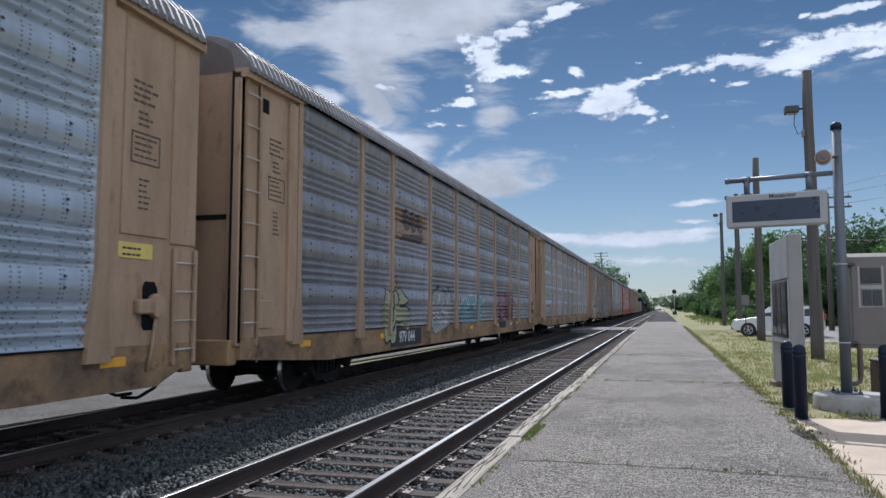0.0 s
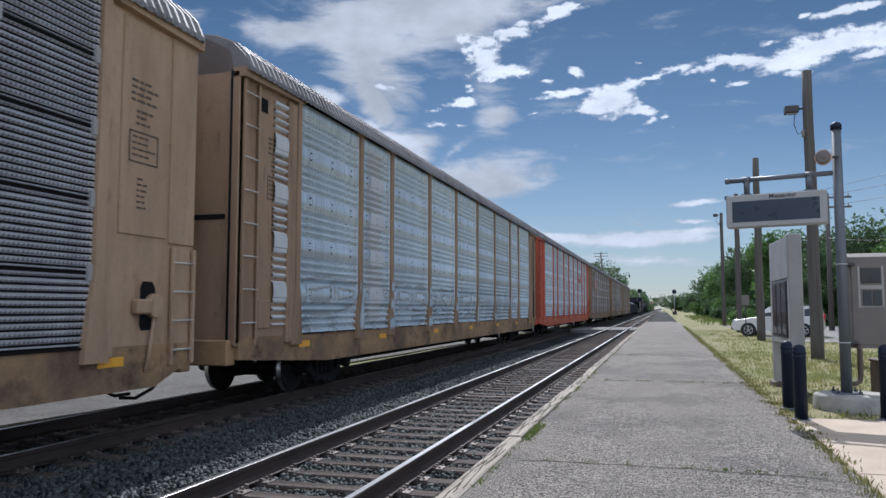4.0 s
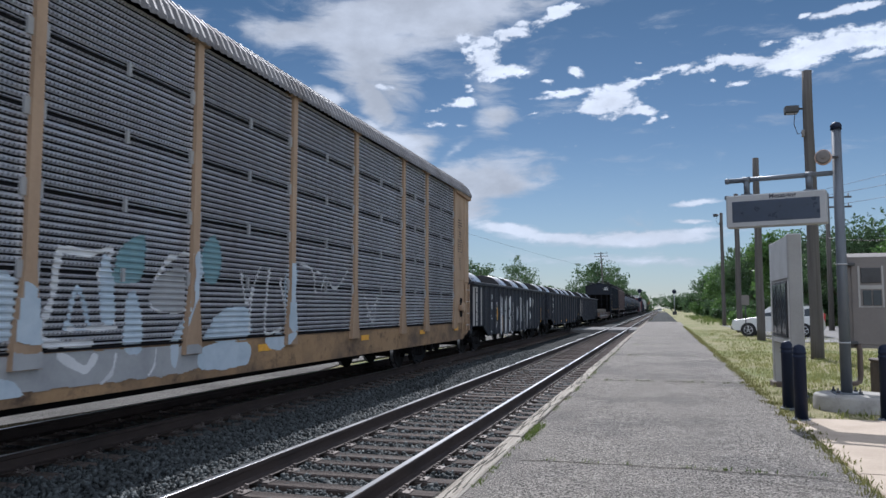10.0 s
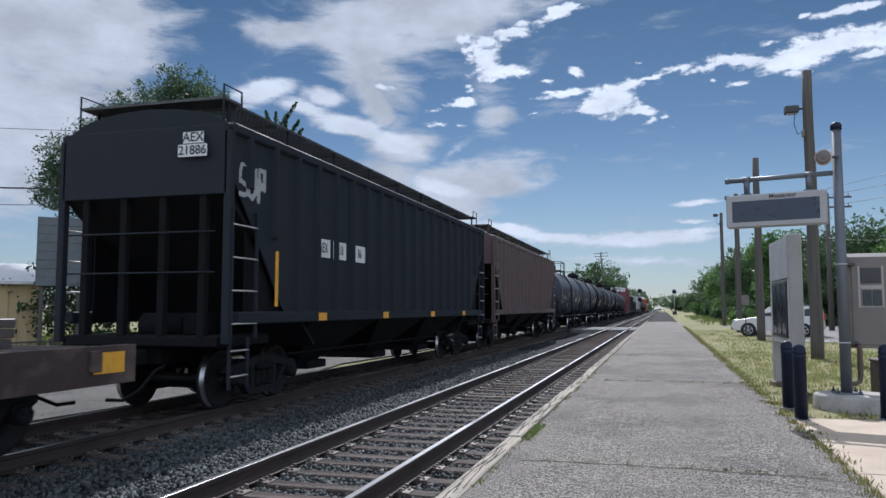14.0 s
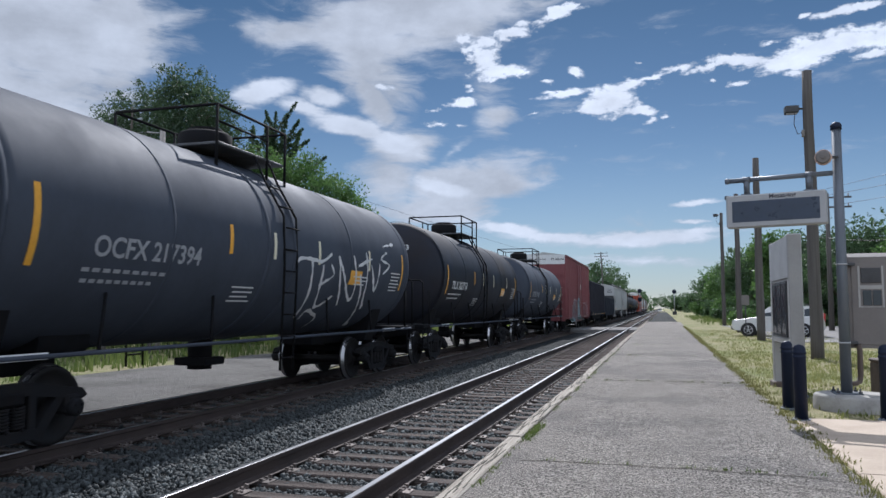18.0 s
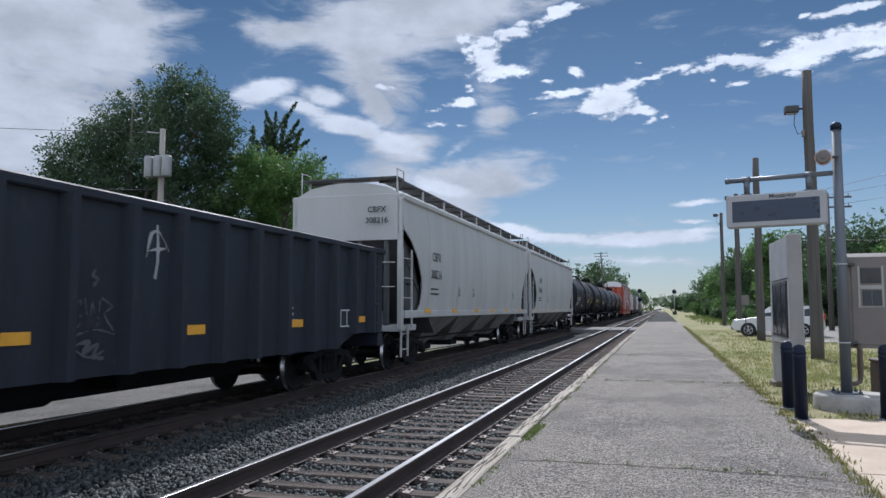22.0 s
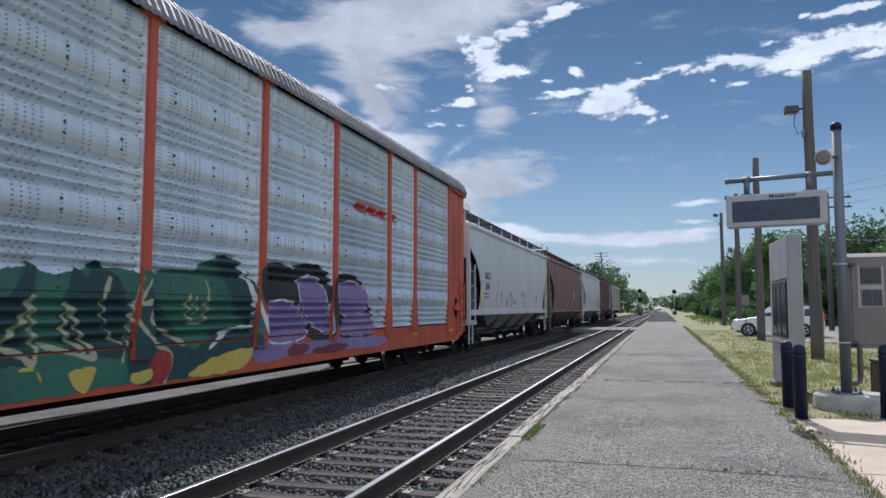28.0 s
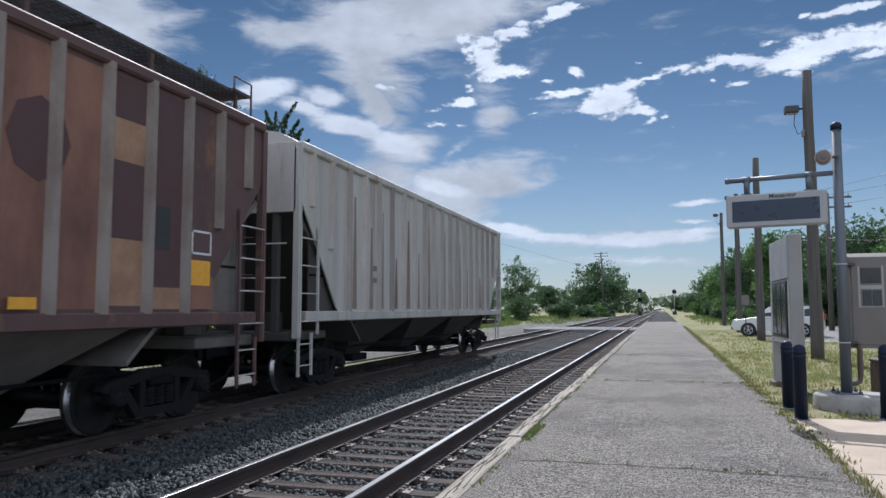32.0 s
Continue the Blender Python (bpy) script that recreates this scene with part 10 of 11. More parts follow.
        bot = [(-0.55, ym - 0.45, 0.52), (0.55, ym - 0.45, 0.52), (0.55, ym + 0.45, 0.52), (-0.55, ym + 0.45, 0.52)]
        g.add(top + bot, [(4, 5, 1, 0), (5, 6, 2, 1), (6, 7, 3, 2), (7, 4, 0, 3), (7, 6, 5, 4)])
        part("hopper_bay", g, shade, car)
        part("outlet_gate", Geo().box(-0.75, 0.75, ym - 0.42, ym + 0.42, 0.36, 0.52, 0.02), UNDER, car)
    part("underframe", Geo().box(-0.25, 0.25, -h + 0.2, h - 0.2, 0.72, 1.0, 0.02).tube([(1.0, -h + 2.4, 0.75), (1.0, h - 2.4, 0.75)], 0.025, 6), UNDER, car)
    add_ends(car, h)
    if not ribs:
        for sy in (-h + 2.1, -h + 5.1, 0.0, h - 5.1, h - 2.1):
            for s in (-1, 1):
                seam = Geo()
                pts = [(s * (1.441 + bulge * math.sin(math.pi * q / 10)), z0 + (z1 - z0) * q / 10) for q in range(11)]
                v = [(x, sy - 0.016, z) for x, z in pts] + [(x + s * 0.006, sy, z) for x, z in pts] + [(x, sy + 0.016, z) for x, z in pts]
                f = [(k, k + 11, k + 12, k + 1) for k in range(10)] + [(k + 11, k + 22, k + 23, k + 12) for k in range(10)]
                seam.add(v, f if s > 0 else [q[::-1] for q in f])
                part("weld_seam", seam, SEAM_GREY if paint in (WHITE_PAINT, GREY_PAINT) else paint, car)
    if ribs:
        n = ribs
        for i in range(n):
            y = -h + 0.5 + (L - 1.0) * i / (n - 1)
            low = z0 if abs(y) < h - 1.6 else z0 + 1.95 - 2.1 * (abs(y) - (h - 0.1)) * -0.55
            low = z0 if abs(y) < h - 1.6 else (z0 + 1.2 if abs(y) < h - 0.9 else z0 + 1.9)
            for sg, rot in ((1, 0), (-1, 180)):
                tone = rib_mat(y) if rib_mat else paint
                part("rib", shared(("hrib", round(low, 2), round(z1, 2)), lambda: rib_mesh(low, z1, 0.12, 0.085), tone), tone, car, "", pose(sg * (sx - 0.005), y, 0, 0, 0, rot))
    if walkway:
        zt = z1 + 0.52
        for s in (-1, 1):
            x = s * 0.95
            part("running_board", shared(("grating", round(L, 1)), lambda: grating_mesh(L - 0.5, 0.56), GRATE), GRATE, car, "perforated roof running board", pose(x, 0, zt))
        for s in (-1, 1):
            part("cross_board", Geo().box(-1.3, 1.3, s * (h - 0.35) - 0.25, s * (h - 0.35) + 0.25, zt, zt + 0.04), GRATE, car)
        n = 9
        for i in range(n):
            y = -h + 0.4 + (L - 0.8) * i / (n - 1)
            for s in (-1, 1):
                part("board_bracket", shared("board_bracket", lambda: Geo().box(-0.02, 0.02, -0.03, 0.03, -0.42, 0.0), paint), paint, car, "", pose(s * 1.2, y, zt))
        for i in range(10):
            y = -h + 1.2 + (L - 2.4) * i / 9
            part("roof_hatch", shared("roof_hatch", lambda: Geo().box(-0.33, 0.33, -0.5, 0.5, 0, 0.09, 0.02), paint), paint, car, "", pose(0, y, z1 + 0.42))
        for s in (-1, 1):
            for x in (-1.3, 1.3):
                part("grab_iron", Geo().tube([(x, s * (h - 0.1), z1), (x, s * (h - 0.1), zt + 0.22), (x, s * (h - 0.6), zt + 0.22), (x, s * (h - 0.6), zt)], 0.016, 6), paint, car)
    TRAIN.append((car, (c + e) / 2))
    return car


def grating_mesh(L, w):
    """Running board of thin bars with cross strips, open between."""
    g = Geo()
    n = 8
    for i in range(n):
        x = -w / 2 + w * i / (n - 1)
        g.box(x - 0.012, x + 0.012, -L / 2, L / 2, -0.005, 0.03)
    m = int(L / 0.12)
    for i in range(m + 1):
        y = -L / 2 + L * i / m
        g.box(-w / 2, w / 2, y - 0.012, y + 0.012, 0.0, 0.02)
    for i in range(int(L / 1.3)):
        y = -L / 2 + 0.3 + i * 1.3
        g.box(-w / 2 - 0.02, w / 2 + 0.02, y - 0.03, y + 0.03, -0.05, 0.0)
    return g


a = hopper("dark ribbed covered hopper with white stencils", 308.2, 324.45, RIB_DARK, UNDER, 4.2, 20, bays=3)
h = 8.125
part("stencil_plate", Geo().box(1.508, 1.514, -5.25, -4.65, 2.52, 2.86), INK_WHITE, a)
part("stencil_plate", Geo().box(0.77, 1.12, -h - 0.13, -h - 0.122, 4.01, 4.18), INK_WHITE, a)
part("stencil_plate", Geo().box(0.69, 1.18, -h - 0.13, -h - 0.122, 3.81, 3.995), INK_WHITE, a)
part("lettering", side_letters("AEX", 0.26, 1.517, -4.95, 2.69, 0.8), INK_BLACK, a)
part("lettering", end_letters("AEX", 0.19, 0.945, -h - 0.134, 4.095), INK_BLACK, a)
part("lettering", end_letters("21886", 0.19, 0.935, -h - 0.134, 3.9), INK_BLACK, a)
for body, yy in (("218", -4.2), ("86", -3.2)):
    part("stencil_plate", Geo().box(1.508, 1.514, yy - 0.3, yy + 0.3, 2.52, 2.86), INK_WHITE, a)
    part("lettering", side_letters(body, 0.26, 1.517, yy, 2.69, 0.8), INK_BLACK, a)
graffiti(a, "small white tag", -7.9, -7.1, 3.2, 3.8, lambda y, z: 1.503, ("grey",), 3, 97, 0.04, 0.025, True)
reflector(a, 1.515, -6.7, 2.05, 0.9, 0.1)
for yy in (-5.06, -1.76, 1.87, 5.2):
    reflector(a, 1.575, yy, 1.42, 0.14, 0.34)
a = hopper("wine-brown ribbed covered hopper", 326.2, 342.75, RIB_WINE, UNDER, 4.2, 20, bays=3)
part("stencil_plate", Geo().box(0.45, 1.05, -8.4, -8.392, 3.55, 4.0), INK_WHITE, a)


# ---- tank cars
def tank_mesh(L, R, zc):
    g = Geo()
    h = L / 2
    hd = 0.62
    prof = [(-h + hd * (1 - math.cos(t)), R * math.sin(t)) for t in [math.pi / 2 * i / 9 for i in range(0, 10)]]
    prof += [(y, R) for y in (-h + hd + 0.02, -h * 0.4, -h * 0.4 + 0.03, -0.3, 0.3, h * 0.4 - 0.03, h * 0.4, h - hd - 0.02)]
    prof += [(-y, r) for y, r in prof[9::-1]]
    n = 56
    rings = [[(max(r, 0.01) * math.cos(2 * math.pi * k / n), y, zc + max(r, 0.01) * math.sin(2 * math.pi * k / n)) for k in range(n)] for y, r in prof]
    g.grid([r[::-1] for r in rings][::-1] if False else rings, True, closed=True)
    return g


def ring_band(R, zc, y, w=0.05, d=0.012):
    g = Geo()
    n = 48
    rr = [(y - w / 2, R), (y - w / 2, R + d), (y + w / 2, R + d), (y + w / 2, R)]
    rings = [[(r * math.cos(2 * math.pi * k / n), yy, zc + r * math.sin(2 * math.pi * k / n)) for k in range(n)] for yy, r in rr]
    return g.grid(rings, True, closed=True)


def arc_strip(R, zc, y, w, a0, a1):
    """A strip round the tank's platform side from angle a0 to a1."""
    g = Geo()
    rows = []
    for i in range(7):
        t = radians(a0 + (a1 - a0) * i / 6)
        rows.append([((R + 0.006) * math.cos(t), y - w / 2, zc + (R + 0.006) * math.sin(t)), ((R + 0.006) * math.cos(t), y + w / 2, zc + (R + 0.006) * math.sin(t))])
    return g.grid([r[::-1] for r in rows][::-1])


def tank_car(label, c, e, paint, mark_text, ink, R=1.54, mark_y=-3.4, ladder_y=0.0, gap=0.95):
    """Tank body between couplings c and e."""
    L = e - c - gap
    h = L / 2
    zc = 2.58
    car = thing("tank_car", label, "rail car", None, "freight train")
    part("tank", tank_mesh(L - 1.2, R, zc), paint, car, "", pose(0, 0.52, 0))
    hb = h - 0.25
    for y in (-hb + 1.36, -hb * 0.42, hb * 0.42, hb - 0.66):
        part("weld_band", ring_band(R, zc, y, 0.05, 0.008), paint, car)
    for y in (-0.45, 0.45):
        part("belt", ring_band(R, zc, y, 0.09, 0.018), paint, car)
    # dome and guard rails
    top = zc + R
    dome = part("manway_dome", Geo().tube([(0, 0, top - 0.1), (0, 0, top + 0.42), (0, 0, top + 0.47)], [0.46, 0.46, 0.4], 22), UNDER, car)
    part("dome_lid", Geo().tube([(0, 0, top + 0.47), (0, 0, top + 0.54)], 0.3, 16), UNDER, dome)
    part("top_platform", Geo().box(-0.95, 0.95, -1.05, 1.05, top + 0.02, top + 0.07, 0.01), GRATE, car)
    zt = top + 0.64
    rail = part("guard_rail", Geo().tube([(-0.95, -1.1, zt), (0.95, -1.1, zt), (0.95, 1.1, zt), (-0.95, 1.1, zt), (-0.95, -1.1, zt)], 0.024, 6), UNDER, car)
    for x, y in ((-0.95, -1.1), (0.95, -1.1), (0.95, 1.1), (-0.95, 1.1), (0.95, 0.45), (-0.95, 0.45)):
        part("post", shared("guard_post", lambda: Geo().tube([(0, 0, -1.02), (0, 0, 0)], 0.024, 6), UNDER), UNDER, rail, "", pose(x, y, zt))
    part("mid_rail", Geo().tube([(0.95, -1.1, top + 0.38), (0.95, 0.45, top + 0.38)], 0.018, 6), UNDER, rail)
    # ladder curved up the side
    for s in (1, -1):
        g = Geo()
        for w in (-0.22, 0.22):
            g.tube([(s * 1.5, w, 0.55), (s * 1.56, w, 2.3), (s * (R * math.cos(0.35) + 0.08), w, zc + R * math.sin(0.35)), (s * (R * math.cos(0.8) + 0.08), w, zc + R * math.sin(0.8) + 0.05), (s * 0.95, w, top + 0.05)], 0.02, 6)
        for i in range(9):
            z = 0.75 + i * 0.36
            x = 1.51 + 0.05 * min(1, (z - 0.5) / 1.8) if z < 2.6 else R * math.cos(math.asin(min(1, (z - zc) / R))) + 0.08
            g.tube([(s * x, -0.22, z), (s * x, 0.22, z)], 0.016, 6)
        part("ladder", g, UNDER, car, "", pose(0, ladder_y, 0))
    # running rail along the side, stub sills, saddles
    for s in (-1, 1):
        part("side_rail", Geo().tube([(s * 1.5, -hb * 0.98, 1.08), (s * 1.5, hb * 0.98, 1.08)], 0.028, 6), TANK_GREY, car)
        for y in (-hb * 0.6, -hb * 0.28, hb * 0.28, hb * 0.6):
            part("rail_brace", Geo().tube([(s * 1.48, y, 1.08), (s * 1.3, y + 0.3, 1.75)], 0.022, 6), UNDER, car)
        part("stub_sill", Geo().box(-0.35, 0.35, s * (h - 1.7) - 1.9, s * (h - 1.7) + 1.9, 0.78, 1.12, 0.03), UNDER, car)
        part("saddle", Geo().prism([(-0.95, 0.84), (0.95, 0.84), (1.15, 1.55), (0.8, 1.25), (0, 1.03), (-0.8, 1.25), (-1.15, 1.55)], 1, s * (h - 1.85) - 0.25, s * (h - 1.85) + 0.25), UNDER, car)
        part("end_platform", Geo().box(-1.45, 1.45, s * (h - 0.45) - 0.55, s * (h - 0.45) + 0.55, 1.04, 1.14, 0.015), UNDER, car)
        for x in (-1.4, 1.4):
            y_end = s * (h + 0.02)
            part("end_rail", Geo().tube([(x, y_end, 1.1), (x, y_end, 2.25), (x * 0.93, y_end, 2.33), (x * 0.3, y_end, 2.33), (x * 0.3, y_end, 1.1)], 0.022, 6), UNDER, car)
            step = part("step", Geo().tube([(x, y_end, 1.1), (x, y_end, 0.52), (x, s * (h - 0.4), 0.52), (x, s * (h - 0.4), 1.1)], 0.02, 6), UNDER, car)
            part("tread", Geo().tube([(x, y_end, 0.8), (x, s * (h - 0.4), 0.8)], 0.02, 6), UNDER, step)
            part("hand_pipe", Geo().tube([(x, s * (h - 0.55), 1.1), (x, s * (h - 0.55), 2.05)], 0.03, 6), UNDER, car)
        add_truck(car, s * (h - 1.75) + (0.42 if s < 0 else 0.2))
        part("small_print", Geo().box(1.49, 1.508, s * (h - 1.9) - 0.45, s * (h - 1.9) + 0.35, 1.05, 1.12), INK_WHITE, car)
        part("end_lettering", end_letters(mark_text.split()[-1], 0.2, 0.55, -h + 0.42, 3.25) if s < 0 else Geo().box(-0.2, 0.2, h - 0.3, h - 0.295, 3.2, 3.4), ink, car)
    part("outlet_valve", Geo().tube([(0, 0, 0.55), (0, 0, 1.3)], 0.2, 12).box(-0.3, 0.3, -0.3, 0.3, 0.62, 0.75, 0.02), UNDER, car)
    part("brake_cylinder", Geo().tube([(0.6, -hb + 2.6, 1.2), (0.6, -hb + 3.4, 1.2)], 0.2, 12), UNDER, car)
    add_ends(car, h + 0.05)
    # markings
    part("lettering", round_letters(mark_text, 0.34, R + 0.006, mark_y, zc, -12), ink, car)
    for i, (w, off) in enumerate(((1.5, 0.0), (1.25, -0.1))):
        t0 = -22 - i * 5
        n = 9
        for k in range(n):
            y = mark_y - 0.3 + off - w / 2 + w * k / n
            part("small_print", arc_strip(R, zc, y, w / n * 0.7, t0 - 0.9, t0 + 0.9), ink, car)
    for y, wdt, a0, nb in ((-hb * 0.14, 0.62, -27, 4), (hb * 0.8, 0.62, -8, 6), (hb * 0.5, 0.7, -14, 3)):
        for k in range(nb):
            part("small_print", arc_strip(R, zc, y + 0.04 * (k % 2), wdt * (1 - 0.1 * (k % 3)), a0 - k * 3.0, a0 - k * 3.0 + 1.0), INK_WHITE, car)
    part("decal", arc_strip(R, zc, 3.2, 0.6, -20, -9), REFLECT, car, "yellow emergency notice")
    for k, y in enumerate((-hb + 1.75, -1.55 if hb < 7 else -2.35, -0.25, 1.4, 3.35 + 0.5, hb - 0.9)):
        long = k in (0, 5)
        part("reflector", arc_strip(R, zc, y, 0.09, -22 if long else -8, 10 if long else 8), REFLECT if k in (0, 1, 5) else REFLECT_PALE, car)
    TRAIN.append((car, (c + e) / 2))
    return car


KT = [343.9, 358.5, 373.05, 387.3, 402.5, 417.1, 432.2]
tank_car("dark grey tank car with yellow reflectors", KT[0], KT[1], TANK_GREY, "OCFX 217552", INK_DULL)
tank_car("dark grey tank car with pale numbers", KT[1], KT[2], TANK_GREY, "OCFX 217641", INK_DULL, ladder_y=-0.5)
tank_car("black tank car with white lettering", KT[2], KT[3], TANK_BLACK, "TILX 200772", INK_WHITE, ladder_y=1.3)
a = tank_car("dark grey tank car with a white scrawled tag", KT[3], KT[4], TANK_GREY, "OCFX 217394", INK_DULL, mark_y=-3.27, ladder_y=0.25)
TANKFACE = lambda y, z: math.sqrt(max(0.1, 1.543 ** 2 - (z - 2.58) ** 2))
spray(a, "white angular scrawled tag", TANKFACE, [
    ("line", "white", [(0.47, 2.3), (0.72, 2.45), (1.50, 2.44), (1.90, 2.59)], 0.05),
    ("line", "white", [(1.10, 2.42), (1.33, 1.76), (1.42, 1.44)], 0.06),
    ("line", "white", [(1.70, 1.35), (1.69, 1.53), (2.31, 1.4), (2.41, 1.21)], 0.04),
    ("line", "white", [(1.59, 2.36), (1.65, 1.95), (1.92, 1.59), (2.37, 1.81)], 0.05),
    ("line", "white", [(1.60, 2.0), (2.09, 2.2), (1.94, 2.38)], 0.04),
    ("line", "white", [(2.27, 2.55), (2.46, 2.09), (2.83, 1.65)], 0.05),
    ("line", "white", [(2.28, 2.52), (2.94, 1.91), (3.35, 1.79), (2.99, 2.63)], 0.05),
    ("line", "white", [(3.41, 2.26), (3.77, 1.8), (4.24, 1.31), (4.51, 1.2)], 0.05),
    ("line", "white", [(3.26, 2.45), (3.96, 2.63)], 0.05),
    ("line", "white", [(3.66, 2.75), (3.90, 1.93), (4.22, 1.59)], 0.05),
    ("line", "white", [(3.96, 2.49), (4.41, 1.95), (4.44, 2.52)], 0.05),
    ("line", "white", [(4.89, 2.83), (4.54, 2.66), (5.05, 2.55), (4.69, 2.35)], 0.04),
    ("line", "white", [(4.76, 2.97), (5.47, 3.07)], 0.03)])
tank_car("black tank car with white lettering", KT[4], KT[5], TANK_BLACK, "TILX 203753", INK_WHITE)
tank_car("dark grey tank car with yellow patch", KT[5], KT[6], TANK_GREY, "OCFX 217420", INK_DULL)


# ---- box car
def box_car(c, e):
    L = e - c
    h = L / 2
    car = thing("box_car", "red ribbed box car with teal graffiti", "rail car", None, "freight train")
    z0, z1 = 0.98, 5.05
    g = Geo()
    for s in (-1, 1):
        g.box(s * 1.42 - 0.03, s * 1.42 + 0.03, -h, h, z0, z1)
    part("side_wall", g, BOX_RED, car)
    part("side_sill", Geo().prism([(-h + 0.1, 0.98), (-h + 0.1, 0.86), (-2.6, 0.86), (-2.2, 0.62), (2.2, 0.62), (2.6, 0.86), (h - 0.1, 0.86), (h - 0.1, 0.98)], 0, 1.38, 1.47).prism([(-h + 0.1, 0.98), (-h + 0.1, 0.86), (-2.6, 0.86), (-2.2, 0.62), (2.2, 0.62), (2.6, 0.86), (h - 0.1, 0.86), (h - 0.1, 0.98)], 0, -1.47, -1.38), BOX_RED, car)
    part("floor", Geo().box(-1.4, 1.4, -h, h, 0.95, 1.05), UNDER, car)
    part("roof", Geo().prism([(1.5, 5.02), (1.5, 5.1), (0, 5.32), (-1.5, 5.1), (-1.5, 5.02)], 1, -h, h), GREY_PAINT, car)
    part("eave", Geo().box(1.43, 1.53, -h, h, 4.98, 5.12, 0.01).box(-1.53, -1.43, -h, h, 4.98, 5.12, 0.01), BOX_RED, car)
    n = 23
    ys = [-h + 0.12 + (L - 0.24) * i / (n - 1) for i in range(n)]
    side_ribs(car, 1.445, [y for y in ys if abs(y) > 1.8], z0, z1 - 0.1, BOX_RED, 0.18, 0.085)
    door = part("sliding_door", Geo().box(1.45, 1.53, -1.65, 1.65, 1.05, 4.85, 0.02), BOX_RED, car, "red sliding door with locking bars")
    for y in (-1.5, 0.0, 1.5):
        part("door_bar", Geo().tube([(1.56, y, 1.1), (1.56, y, 4.8)], 0.03, 8), BOX_RED, door)
    for z in (2.35, 3.65):
        part("door_rib", Geo().box(1.53, 1.57, -1.6, 1.6, z, z + 0.1, 0.01), BOX_RED, door)
    part("door_plate", Geo().box(1.532, 1.54, 0.4, 1.0, 3.0, 3.4), RIB_PALE, door)
    part("door_track", Geo().box(1.45, 1.6, -1.7, h - 1.6, 1.0, 1.06), BOX_RED, car)
    for s in (-1, 1):
        g = Geo().box(-1.44, 1.44, s * h - 0.05, s * h + 0.05, z0, z1 + 0.05)
        part("end_wall", g, BOX_RED, car)
        for i in range(5):
            z = 1.3 + i * 0.62
            prof = [(-1.34, z), (1.34, z), (1.34, z + 0.3), (1.28, z + 0.42), (-1.28, z + 0.42), (-1.34, z + 0.3)]
            part("end_corrugation", Geo().prism(prof, 1, s * (h + 0.045), s * (h + 0.14)), BOX_RED, car)
        part("end_band", Geo().box(-1.43, 1.43, s * h - 0.06 + (0 if s > 0 else -0.01), s * h + 0.06 + (0.01 if s > 0 else 0), 4.5, 5.12), INK_WHITE, car, "white upper end band")
        for x in (-1.3, 1.3):
            part("corner_ladder", shared(("ladder", 2.3, 0.4, 5), lambda: ladder_mesh(2.3, 0.4, 5), BOX_RED, RUNG), (BOX_RED, RUNG), car, "", pose(x * 0.83, s * (h + 0.15), 0.85, 0, 0, 90 * s))
        add_ladder(car, 1.55, s * (h - 0.4), 0.85, 2.1, 0.42, 4, BOX_RED)
        add_truck(car, s * (h - 2.2))
        part("end_sill", Geo().box(-1.4, 1.4, s * h - 0.12, s * h + 0.2, 0.72, 1.0, 0.02), BOX_RED, car)
    part("underframe", under_mesh(h - 0.3, 0.95), UNDER, car)
    add_ends(car, h + 0.15)
    for body, yy, zz in (("TR", -6.7, 2.44), ("40", -6.74, 2.0), ("51", -6.03, 2.0), ("45", -5.3, 2.0)):
        part("lettering", side_letters(body, 0.4, 1.455, yy, zz, 0.9), INK_WHITE, car)
    part("lettering", end_letters("TR 405145", 0.2, 0.95, -h - 0.078, 4.82), INK_BLACK, car)
    part("lettering", end_letters("EXCESS HEIGHT CAR", 0.13, -0.45, -h - 0.078, 4.82), INK_BLACK, car)
    for yy, zz in ((-6.7, 1.62), (-6.0, 1.62), (5.6, 2.6), (6.5, 2.6)):
        part("small_print", bars(5, 0.34, 0.05, 0.04, 1.457, yy, zz, RNG), INK_WHITE, car)
    part("decal", Geo().box(1.45, 1.457, -6.95, -6.55, 1.15, 1.35), REFLECT, car, "yellow panel")
    reflector(car, 1.46, -h + 0.5, 1.6, 0.95, 0.1)
    reflector(car, 1.46, h - 0.5, 1.6, 0.95, 0.1)
    rib_ys = [y for y in ys if abs(y) > 1.8]
    face = lambda y, z: 1.532 if abs(y) < 1.65 else 1.531 if any(abs(y - r) < 0.08 for r in rib_ys) else 1.455
